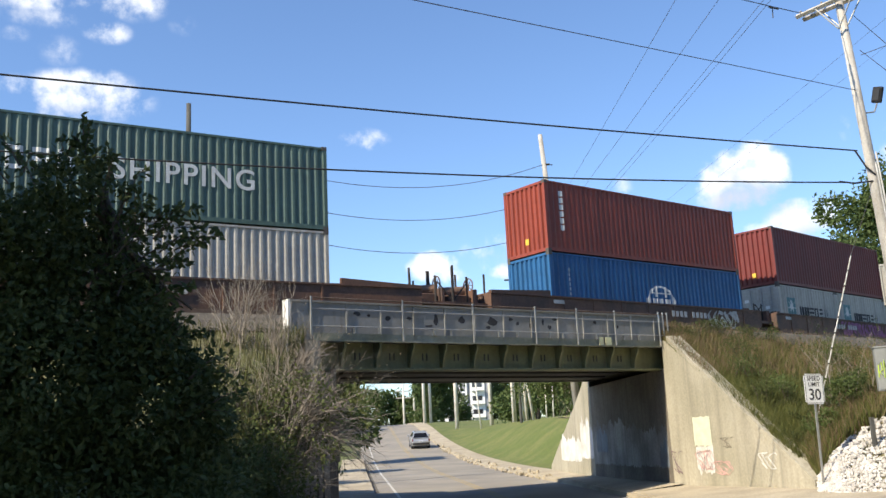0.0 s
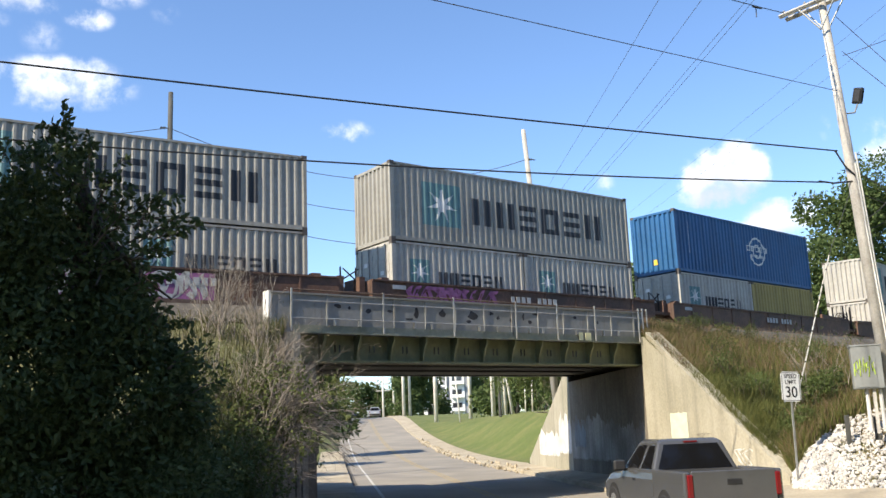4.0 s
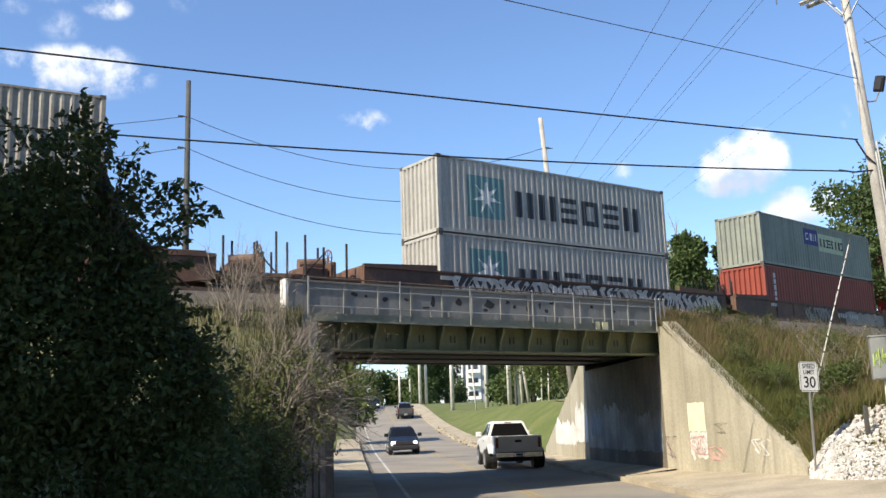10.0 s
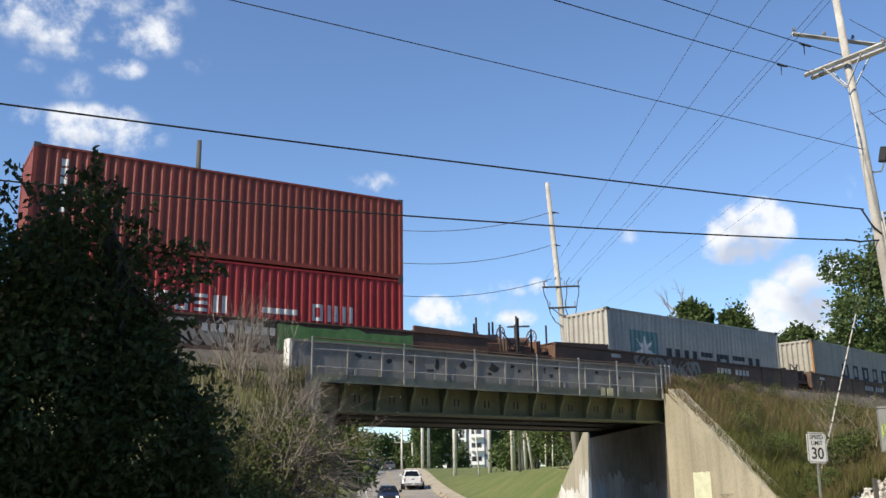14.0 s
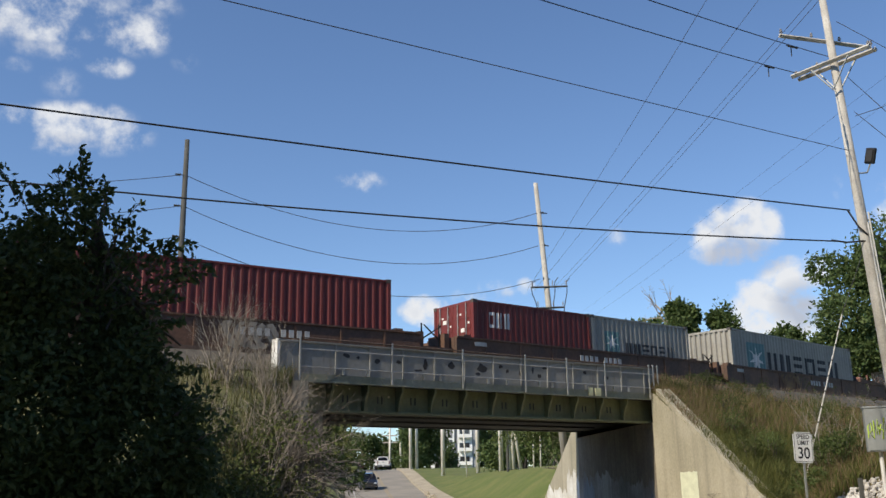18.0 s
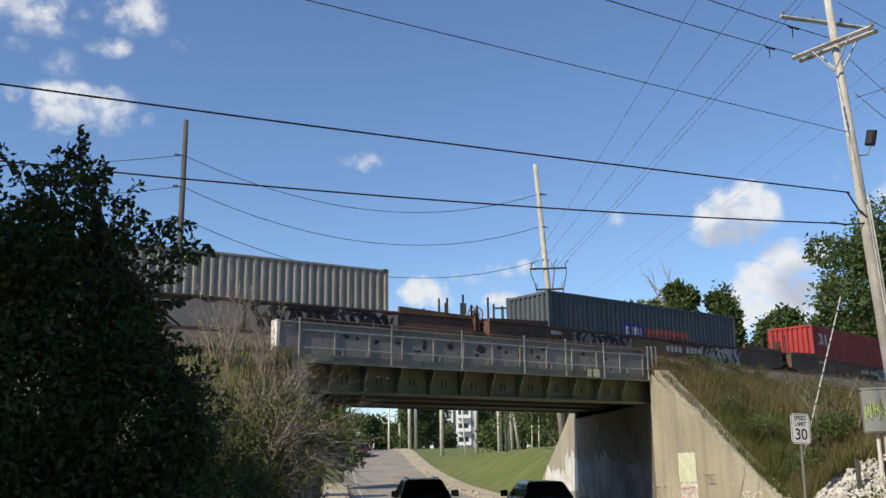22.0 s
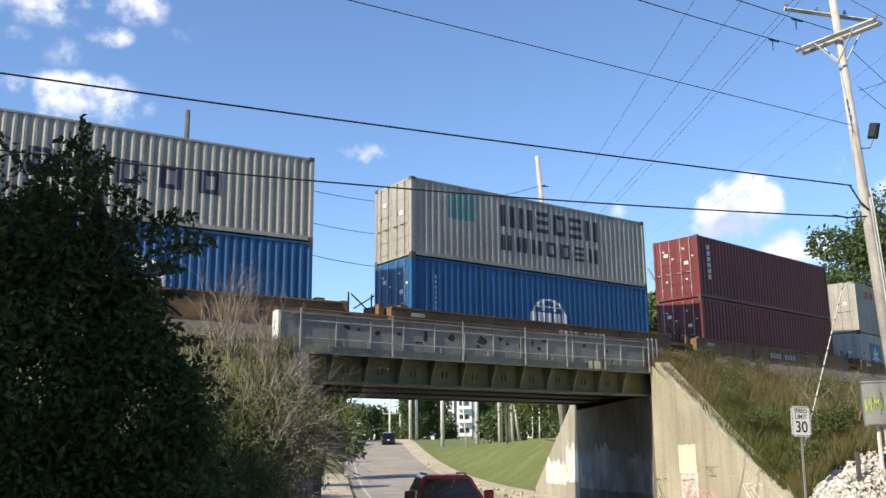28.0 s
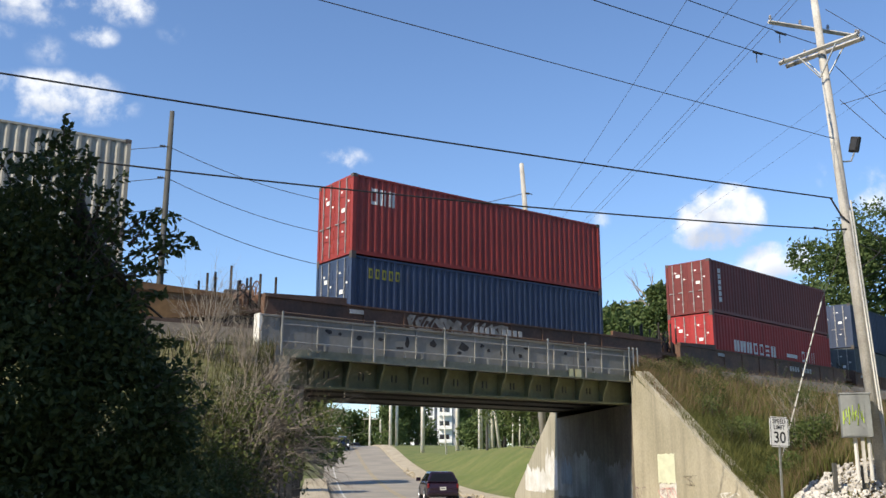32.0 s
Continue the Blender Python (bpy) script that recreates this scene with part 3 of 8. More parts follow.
        r = bmesh.ops.extrude_face_region(bm, geom=[f])
        bmesh.ops.translate(bm, verts=[v for v in r["geom"] if isinstance(v, bmesh.types.BMVert)], vec=(0, -0.003, 0))
        bmesh.ops.recalc_face_normals(bm, faces=bm.faces)
        part("chipped_patch", bm, M_CHIP, br, "bare dark patch where paint flaked off")


# along, height, half width, half height
CHIPS = [(12.1, 5.1, 0.13, 0.07), (12.45, 5.06, 0.06, 0.05), (13.05, 5.0, 0.10, 0.09), (13.75, 5.02, 0.10, 0.06), (14.65, 5.0, 0.10, 0.16), (14.4, 4.82, 0.16, 0.05),
         (15.55, 5.02, 0.13, 0.13), (16.65, 5.02, 0.2, 0.16), (16.5, 4.83, 0.1, 0.05), (17.35, 5.1, 0.09, 0.08), (17.6, 4.97, 0.06, 0.08), (18.1, 4.92, 0.05, 0.1),
         (18.6, 5.05, 0.05, 0.12), (18.85, 4.9, 0.09, 0.08), (19.1, 5.14, 0.14, 0.05), (20.75, 5.1, 0.08, 0.08), (21.75, 4.98, 0.05, 0.06)]
build_abutments()
build_bridge()


def track(name, offset, s0, s1):
    """Two rails on sleepers over a ballast bed, along the bend."""
    bed, ra, rb = [], [], []
    steps = np.arange(s0, s1, 3.0)
    for g in steps:
        c, ang = track_at(g, offset)
        side = Vector((-math.sin(ang), math.cos(ang), 0))
        bed.append([c - side * 2.1 + Vector((0, 0, 4.6)), c - side * 1.6 + Vector((0, 0, 5.1)), c + side * 1.6 + Vector((0, 0, 5.1)), c + side * 2.1 + Vector((0, 0, 4.6))])
        ra.append(c - side * 0.75)
        rb.append(c + side * 0.75)
    sheet(bed, M_BALLAST, name + "_ballast", "grey ballast bed of the railway track", "ballast", smooth=False)
    for line in (ra, rb):
        bm = bmesh.new()
        last = None
        for i, p in enumerate(line):
            d = (line[min(i + 1, len(line) - 1)] - line[max(i - 1, 0)]).normalized()
            sd = Vector((-d.y, d.x, 0)) * 0.037
            row = [bm.verts.new(p + sd * k + Vector((0, 0, z))) for k, z in ((-1, 5.15), (-1, 5.33), (1, 5.33), (1, 5.15))]
            if last:
                for k in range(4):
                    bm.faces.new((last[k], last[(k + 1) % 4], row[(k + 1) % 4], row[k]))
            last = row
        tagged(part("rail", bm, M_STEEL), "rusty steel rail with a worn head", "rail", kind="structure")


# ---- the train: double-stack well cars on a bend of 171 m, moving at about 13 m/s ----
BEND, BEND_S, BEND_N, BEND_TURN = 171.2, 17.0, 27.233, radians(-0.529)


def track_at(g, offset=0.0):
    """The point and heading of the line of the container fronts, g metres along from the middle of the bend; offset goes away from the road user."""
    lim = 75.0
    h = max(-lim, min(lim, g))
    a = h / BEND
    ls, lna = BEND * math.sin(a), BEND * (1 - math.cos(a))
    ls += (g - h) * math.cos(a)
    lna += (g - h) * math.sin(a)
    s = BEND_S + ls * math.cos(BEND_TURN) - lna * math.sin(BEND_TURN)
    n = BEND_N + ls * math.sin(BEND_TURN) + lna * math.cos(BEND_TURN)
    ang = a + BEND_TURN
    s, n = s - offset * math.sin(ang), n + offset * math.cos(ang)
    return at_rail(s, n, 0), ang + radians(RAIL_ANGLE)


def travelled(t):
    return -13.2363 * t - 0.0017326 * t * t


track("track_far", 1.22, -90, 110)
track("track_near", -2.9, -90, 110)
RAIL_TOP = 5.33


def paint(name, base, rust=0.35, spread=0.16, streak=0.5):
    return material(name, base, 0.55, spread=spread, scale=0.6, fine=7, bump=0.05, stain=rust, streak=streak, rust=(0.26, 0.115, 0.04) if rust > 0.9 else (0.11, 0.055, 0.03))


PAINT = {
    "red": paint("faded_red_paint", (0.27, 0.028, 0.018)),
    "brown": paint("oxide_red_paint", (0.25, 0.0438, 0.0225)),
    "maroon": paint("maroon_paint", (0.155, 0.022, 0.018)),
    "bright": paint("bright_red_paint", (0.34, 0.022, 0.02), 0.15),
    "blue": paint("blue_paint", (0.014, 0.098, 0.245), 0.2),
    "navy": paint("navy_paint", (0.0275, 0.0462, 0.0975), 0.4),
    "green": paint("dark_green_paint", (0.075, 0.125, 0.103), 0.2),
    "grey": paint("grey_paint", (0.31, 0.295, 0.258), 0.5, 0.16, 0.4),
    "pale": paint("pale_grey_paint", (0.41, 0.39, 0.345), 0.45, 0.16, 0.4),
    "white": paint("dirty_white_paint", (0.35, 0.328, 0.275), 0.5, 0.16, 0.4),
    "rusty": paint("grey_paint_gone_rusty", (0.335, 0.30, 0.245), 1.0, 0.3, 0.6),
    "slate": paint("slate_paint", (0.075, 0.09, 0.10), 0.3),
    "yellow": paint("mustard_paint", (0.338, 0.25, 0.0625), 0.4),
    "orange": paint("orange_red_paint", (0.45, 0.075, 0.0375), 0.25),
}
M_BLACK = material("black_lettering", (0.022, 0.024, 0.03), 0.6, spread=0.2)
M_LETTER_W = material("white_lettering", (0.62, 0.62, 0.60), 0.6, spread=0.15)
M_LETTER_NAVY = material("navy_lettering", (0.028, 0.033, 0.06), 0.6, spread=0.2)
M_SKYBLUE = material("teal_square", (0.12, 0.23, 0.235), 0.6, spread=0.15)
M_LETTER_RED = material("red_lettering", (0.45, 0.03, 0.04), 0.6, spread=0.15)
M_LETTER_Y = material("yellow_lettering", (0.50, 0.42, 0.04), 0.6, spread=0.2)
M_LIME = material("lime_panel", (0.50, 0.54, 0.36), 0.6, spread=0.15)
M_PURPLE_P = material("violet_panel", (0.05, 0.05, 0.20), 0.6, spread=0.15)
M_CASTING = material("corner_casting_steel", (0.10, 0.085, 0.075), 0.7, 0.2, spread=0.3)
M_ROD = material("zinc_rod", (0.38, 0.37, 0.35), 0.5, 0.4, spread=0.2)
M_LABEL_Y = material("yellow_label", (0.70, 0.45, 0.05), 0.6, spread=0.1)
M_LABEL_W = material("white_label", (0.75, 0.75, 0.72), 0.6, spread=0.1)
WIDE = 2.44
PITCH, DEPTH = 0.278, 0.042


def wave(a, b):
    """The corrugation between two places: along, and how far it lies behind the front face."""
    n = max(2, round((b - a) / PITCH))
    p = (b - a) / n
    pts = []
    # the short end walls are pressed deeper, with steeper flanks
    deep, foot = (0.075, 0.36) if b - a < 3 else (DEPTH, 0.26)
    flank = 0.5 - foot
    for i in range(n):
        x = a + i * p
        pts += [(x, 0.0), (x + p * foot, 0.0), (x + p * (foot + flank), deep), (x + p * (2 * foot + flank), deep)]
    return pts + [(b, 0.0)]


def depth_at(pts, x):
    for (a, da), (b, db) in zip(pts, pts[1:]):
        if a <= x <= b:
            return da + (db - da) * (x - a) / max(b - a, 1e-6)
    return 0.0


CACHE = {}


def wall_mesh(length, z0, z1, margin=0.12):
    key = ("wall", length, z0, z1)
    if key not in CACHE:
        bm = bmesh.new()
        pts = wave(margin, length - margin)
        lo = [bm.verts.new((x, d + 0.02, z0)) for x, d in pts]
        hi = [bm.verts.new((x, d + 0.02, z1)) for x, d in pts]
        for i in range(len(pts) - 1):
            bm.faces.new((lo[i], lo[i + 1], hi[i + 1], hi[i]))
        me = bpy.data.meshes.new("wall")
        bm.to_mesh(me)
        bm.free()
        CACHE[key] = me
    return CACHE[key]


def coloured(me, mat):
    """The mesh in a given paint; alike pieces share it."""
    key = (me.name, mat.name)
    if key not in CACHE:
        c = me.copy()
        c.materials.clear()
        c.materials.append(mat)
        CACHE[key] = c
    return CACHE[key]


def cached(key, make):
    if key not in CACHE:
        bm = make()
        me = bpy.data.meshes.new(str(key[0]))
        bm.to_mesh(me)
        bm.free()
        CACHE[key] = me
    return CACHE[key]


def decal(length, shape, x0, x1, name, margin=0.12, step=0.05, skin=0.010):
    """A painted shape that follows the corrugation: shape(x) gives the spans of height that it covers."""
    pts = wave(margin, length - margin)
    cuts = sorted({round(x, 4) for x, _ in pts if x0 < x < x1} | {round(v, 4) for v in np.arange(x0, x1, step)} | {x1})
    bm = bmesh.new()
    for a, b in zip(cuts, cuts[1:]):
        if b - a < 1e-3:
            continue
        da, db = depth_at(pts, a), depth_at(pts, b)
        for z0, z1 in shape((a + b) / 2):
            q = [bm.verts.new(v) for v in ((a, da + skin, z0), (b, db + skin, z0), (b, db + skin, z1), (a, da + skin, z1))]
            bm.faces.new(q)
    return bm


def bars(x0, w, gap, count, z0, z1, style=""):
    """A word as plain bars, some for each letter: u two uprights, h three levels, o a hollow frame."""
    h = z1 - z0
    out = []

    def solid_bar(a, b, lo, hi):
        out.append(((lambda x: [(lo, hi)]), a, b))

    for k in range(count):
        a = x0 + k * (w + gap) + w * 0.04
        b = a + w * 0.92
        kind = style[k] if k < len(style) else "s"
        if kind == "u":
            solid_bar(a, a + (b - a) * 0.36, z0, z1)
            solid_bar(a + (b - a) * 0.64, b, z0, z1)
        elif kind == "h":
            for lo in (0.0, 0.4, 0.8):
                solid_bar(a, b, z0 + h * lo, z0 + h * (lo + 0.2))
        elif kind == "o":
            out.append(((lambda x, a=a, b=b: [(z0, z1)] if (x - a) / (b - a) < 0.27 or (x - a) / (b - a) > 0.73 else [(z0, z0 + h * 0.2), (z0 + h * 0.8, z1)]), a, b))
        else:
            solid_bar(a, b, z0, z1)
    return out


def outline_shape(points):
    """The spans of height inside a closed outline."""
    def shape(x):
        cuts = []
        for (xa, za), (xb, zb) in zip(points, points[1:] + points[:1]):
            if (xa <= x) != (xb <= x):
                cuts.append(za + (zb - za) * (x - xa) / (xb - xa))
        cuts.sort()
        return list(zip(cuts[::2], cuts[1::2]))
    return shape, min(q[0] for q in points), max(q[0] for q in points)


def disc_shape(cx, cz, r, hole=0.0, band=None):
    def shape(x):
        d = abs(x - cx)
        if d >= r:
            return []
        z = math.sqrt(r * r - d * d)
        out = []
        if d < hole:
            i = math.sqrt(hole * hole - d * d)
            out = [(cz - z, cz - i), (cz + i, cz + z)]
        else:
            out = [(cz - z, cz + z)]
        if band:
            out.append((cz - band, cz + band))
        return out
    return shape, cx - r, cx + r


def star_shape(cx, cz, r):
    """A star of seven points."""
    ring = []
    for k in range(14):
        a, q = math.pi / 2 + k * math.tau / 14, r if k % 2 == 0 else r * 0.3
        ring.append((cx + q * math.cos(a) + 0.0013, cz + q * math.sin(a)))
    return outline_shape(ring)


def block(x0, x1, z0, z1):
    return (lambda x: [(z0, z1)]), x0, x1


def upright(x0, w, z1, count, h, gap):
    """Letters one above the other, as plain bars."""
    def one(a, b):
        return (lambda x: [(a, b)]), x0 + w * 0.15, x0 + w * 0.85
    return [one(z1 - k * (h + gap) - h, z1 - k * (h + gap)) for k in range(count)]


def words(text, x, z, size):
    """Lettering that can be read, in the built-in face."""
    return ("words", text, x, z, size)


def globe(cx, cz, r):
    """A domed ring with two meridians over a row of plain bars."""
    def dome(x, k=1.0):
        d = abs(x - cx)
        return 0.72 * math.sqrt(max((r * k) ** 2 - d * d, 0.0))

    def shape(x):
        out = [(cz + dome(x, 0.86), cz + dome(x))]
        d = abs(x - cx) / r
        if 0.30 < d < 0.44:
            out.append((cz + 0.12, cz + dome(x, 0.86)))
        if d < 0.8:
            out.append((cz + r * 0.3, cz + r * 0.37))
        return out
    return [((shape, cx - r, cx + r), M_LETTER_W, "white_dome"), (bars(cx - r * 1.15, r * 0.4, r * 0.075, 5, cz - r * 0.36, cz + r * 0.06), M_LETTER_W, "lettering_bar"),
            (bars(cx - r, r * 0.19, r * 0.06, 8, cz - r * 0.72, cz - r * 0.5), M_LETTER_W, "small_lettering_bar")]


def marks(kind, H):
    """The painted marks of a container's side: shapes with their paint and name."""
    if kind in ("star", "star_mid"):
        return [(block(1.4, 3.15, 0.24 * H, 0.24 * H + 1.6), M_SKYBLUE, "teal_square"), (star_shape(2.28, 0.24 * H + 0.8, 0.72), M_LETTER_W, "white_star"),
                (bars(3.65, 0.97, 0.21, 6, 0.31 * H, 0.31 * H + 1.02, "uuhohu"), M_BLACK, "lettering_bar")]
    if kind == "star_low":
        return [(block(1.4, 3.15, 0.5, 2.1), M_SKYBLUE, "teal_square"), (star_shape(2.28, 1.3, 0.72), M_LETTER_W, "white_star"),
                (bars(3.65, 0.97, 0.21, 6, 0.45, 1.5, "uuhohu"), M_BLACK, "lettering_bar")]
    if kind == "star_high":
        return [(block(1.4, 3.0, 0.75, 2.35), M_SKYBLUE, "teal_square"), (star_shape(2.2, 1.55, 0.72), M_LETTER_W, "white_star"),
                (bars(3.15, 1.03, 0.24, 6, 1.05, 2.0, "uuhohu"), M_BLACK, "lettering_bar")]
    if kind == "star20":
        return [(block(0.75, 1.65, 0.42 * H, 0.42 * H + 0.9), M_SKYBLUE, "blue_square"), (star_shape(1.2, 0.42 * H + 0.45, 0.4), M_LETTER_W, "white_star"),
                (bars(2.0, 0.42, 0.1, 6, 0.42 * H, 0.42 * H + 0.5, "uuhohu"), M_BLACK, "lettering_bar")]
    if kind == "word5":
        return [(bars(3.05, 0.78, 0.48, 5, 0.36 * H, 0.36 * H + 0.75, "ooooo"), M_LETTER_NAVY, "lettering_bar")]
    if kind == "word5_grey":
        return [(bars(3.3, 0.76, 0.49, 5, 0.40 * H, 0.40 * H + 0.74, "ooooo"), M_LETTER_NAVY, "lettering_bar")]
    if kind == "shipping":
        return [(words("SHIPPING", 5.2, 0.40 * H, 0.95), M_LETTER_W, "lettering"), (bars(1.6, 0.5, 0.2, 4, 0.40 * H, 0.40 * H + 0.7, "oohu"), M_LETTER_W, "lettering_bar")]
    if kind == "globe":
        ring = 0.72
        return [(disc_shape(7.0, 0.54 * H, ring, ring * 0.87), M_LETTER_W, "white_ring"), (disc_shape(7.0, 0.54 * H, ring * 0.5, ring * 0.40), M_LETTER_W, "white_inner_ring"),
                (bars(7.0 - 0.95, 0.32, 0.07, 5, 0.54 * H - 0.02, 0.54 * H + 0.26, "ooooo"), M_LETTER_W, "lettering_bar"), (bars(7.0 - 0.6, 0.12, 0.05, 7, 0.54 * H - 0.32, 0.54 * H - 0.17), M_LETTER_W, "small_lettering_bar")] + [ (upright(1.0, 0.14, H - 0.5, 8, 0.13, 0.06), M_LETTER_W, "small_lettering_bar")]
    if kind == "globe_low":
        return globe(6.5, 0.45 * H, 0.85) + [ (upright(1.0, 0.14, H - 0.6, 8, 0.13, 0.06), M_LETTER_W, "small_lettering_bar")]
    if kind == "column":
        return [(upright(0.75, 0.28, H - 0.38, 6, 0.22, 0.06), M_LETTER_W, "lettering_bar")]
    if kind == "column_low":
        return [(upright(0.85, 0.28, H - 0.38, 5, 0.24, 0.06), M_LETTER_W, "lettering_bar")]
    if kind == "three_upright":
        return [(upright(0.75, 0.3, H - 0.5, 3, 0.36, 0.1), M_LETTER_W, "lettering_bar")]
    if kind == "short":
        return [(bars(0.75, 0.28, 0.09, 3, H - 1.0, H - 0.42, "ouu"), M_LETTER_W, "lettering_bar")]
    if kind == "two_lines":
        return [(block(1.7, 2.9, 0.55 * H, 0.55 * H + 1.0), M_SKYBLUE, "faded_blue_square"), (bars(4.15, 0.72, 0.18, 6, 0.56 * H, 0.56 * H + 0.85, "uuhohu"), M_BLACK, "lettering_bar"),
                (bars(4.15, 0.55, 0.22, 7, 0.24 * H, 0.24 * H + 0.6, "uuuoohu"), M_BLACK, "lettering_bar")]
    if kind == "two_panels":
        return [(block(4.5, 5.95, 0.55 * H, 0.55 * H + 0.85), M_PURPLE_P, "violet_panel"), (bars(4.7, 0.28, 0.12, 3, 0.55 * H + 0.25, 0.55 * H + 0.62, "ouu"), M_LETTER_W, "lettering_bar"),
                (block(6.05, 8.9, 0.50 * H - 0.1, 0.50 * H + 0.85), M_LIME, "lime_panel"), (bars(6.2, 0.24, 0.1, 8, 0.50 * H + 0.15, 0.50 * H + 0.6, "uuohouuo"), M_BLACK, "lettering_bar")]
    if kind == "two_panels_low":
        return [(block(4.3, 5.7, 0.42 * H, 0.42 * H + 0.62), M_PURPLE_P, "violet_panel"), (bars(4.5, 0.26, 0.12, 3, 0.46 * H, 0.46 * H + 0.32, "ouu"), M_LETTER_W, "lettering_bar"),
                (block(5.8, 8.7, 0.30 * H, 0.30 * H + 0.75), PAINT["orange"], "orange_panel"), (bars(6.0, 0.24, 0.1, 8, 0.36 * H, 0.36 * H + 0.35, "uuohouuo"), M_LETTER_NAVY, "lettering_bar")]
    if kind == "long_word":
        return [(bars(1.9, 0.46, 0.14, 7, 0.42 * H, 0.42 * H + 0.55, "uuuoohu"), M_LETTER_W, "lettering_bar"), (bars(8.8, 0.42, 0.12, 3, 0.42 * H, 0.42 * H + 0.55, "ouu"), M_LETTER_W, "lettering_bar"),
                (block(7.1, 8.3, 0.42 * H + 0.12, 0.42 * H + 0.3), M_LETTER_W, "white_swash")]
    if kind == "redword":
        return [(bars(1.35, 0.28, 0.06, 4, 0.72 * H, 0.72 * H + 0.38, "oohu"), M_LETTER_RED, "lettering_bar")]
    if kind == "yellowword":
        return [(bars(0.7, 0.2, 0.08, 5, H - 0.75, H - 0.4, "ooooo"), M_LETTER_Y, "lettering_bar")]
    return []


def container(length, H, colour, kind, doors, label, m):
    """A ribbed steel box, 2.44 m wide. Its near lower left corner is the origin; it runs along x, and y goes away from the viewer."""
    mat = PAINT[colour]
    c = thing("shipping_container", label, "container", m)
    frame_me = cached(("frame", length, H), lambda: boxes(
        ((0.0, 0.0, 0.12), (0.12, 0.12, H - 0.12)), ((length - 0.12, 0.0, 0.12), (length, 0.12, H - 0.12)), ((0.0, WIDE - 0.12, 0.12), (0.12, WIDE, H - 0.12)), ((length - 0.12, WIDE - 0.12, 0.12), (length, WIDE, H - 0.12)),
        ((0.12, 0.004, 0.03), (length - 0.12, 0.06, 0.17)), ((0.12, 0.01, H - 0.09), (length - 0.12, 0.07, H - 0.02)), ((0.12, WIDE - 0.06, 0.03), (length - 0.12, WIDE - 0.004, 0.17)), ((0.12, WIDE - 0.07, H - 0.09), (length - 0.12, WIDE - 0.01, H - 0.02)),
        ((0.01, 0.12, 0.03), (0.08, WIDE - 0.12, 0.16)), ((0.01, 0.12, H - 0.12), (0.08, WIDE - 0.12, H - 0.02)), ((length - 0.08, 0.12, 0.03), (length - 0.01, WIDE - 0.12, 0.16)), ((length - 0.08, 0.12, H - 0.12), (length - 0.01, WIDE - 0.12, H - 0.02)),
        ((0.08, 0.06, 0.06), (length - 0.08, WIDE - 0.06, 0.12))))
    part_of("frame", coloured(frame_me, mat), None, c)
    wm = coloured(wall_mesh(length, 0.17, H - 0.09), mat)
    part_of("side_panel", wm, None, c)
    part_of("side_panel", wm, None, c, m=pose(length, WIDE, 0, 0, 0, 180))
    part_of("roof", coloured(cached(("roof", length, H), lambda: boxes(((0.08, 0.07, H - 0.07), (length - 0.08, WIDE - 0.07, H - 0.03)))), mat), None, c)
    em = coloured(wall_mesh(WIDE, 0.16, H - 0.12), mat)
    part_of("end_panel", em, None, c, m=pose(length, 0, 0, 0, 0, 90))
    if doors:
        dm = coloured(cached(("door", H), lambda: boxes(((0.02, 0.0, 0.16), (0.07, 1.085, H - 0.12)), *[((0.005, 0.08, z), (0.02, 1.0, z + (H - 0.5) / 5 * 0.72)) for z in [0.26 + (H - 0.5) / 5 * k for k in range(5)]])), mat)
        rod = coloured(cached(("rod", H), lambda: boxes(((-0.03, -0.017, 0.1), (0.004, 0.017, H - 0.08)), ((-0.035, -0.03, H * 0.42), (0.003, 0.24, H * 0.42 + 0.035)), *[((-0.02, -0.045, z), (0.005, 0.045, z + 0.06)) for z in (0.5, H * 0.62, H - 0.5)])), M_ROD)
        for k in (0, 1):
            d = part_of("door", dm, None, c, m=pose(0, 0.13 + 1.095 * k, 0))
            for y in (0.3, 0.8):
                part_of("locking_rod", rod, None, d, m=pose(0, y, 0))
            for y_, z_ in ((0.12, 0.66), (0.5, 0.3), (0.6, 0.8)) if colour not in ("white", "pale") else ():
                part_of("door_mark", coloured(cached(("mark", 1), lambda: boxes(((-0.002, 0, 0), (0.005, 0.1, 0.07)))), M_LABEL_W), None, d, m=pose(0, y_, H * z_))
            part_of("label_plate", coloured(cached(("plate", 1), lambda: boxes(((-0.002, 0, 0), (0.005, 0.22, 0.15)))), M_LABEL_W), None, d, m=pose(0, 0.42, H * (0.72 if k else 0.55)))
    else:
        part_of("end_panel", em, None, c, m=pose(0, WIDE, 0, 0, 0, -90))
        if colour not in ("pale", "grey", "white", "rusty", "slate2"):
            part_of("label_plate", coloured(cached(("plate", 2), lambda: boxes(((-0.004, 0, 0), (0.004, 0.2, 0.24)))), M_LABEL_Y), None, c, m=pose(0.016, 1.1, 0.45))
    if colour in ("white", "rusty") and not doors:
        post = coloured(cached(("rust_post", H), lambda: boxes(((-0.004, -0.004, 0.13), (0.10, 0.10, H - 0.13)))), M_RUST_POST)
        part_of("corner_post", post, None, c, "rusty orange corner post")
    cast = coloured(cached(("casting", 1), lambda: boxes(((-0.004, -0.004, -0.004), (0.178, 0.166, 0.122)))), M_CASTING)
    for x in (0, length - 0.174):
        for y in (0, WIDE - 0.162):
            for z in (0, H - 0.118):
                part_of("corner_casting", cast, None, c, m=pose(x, y, z))
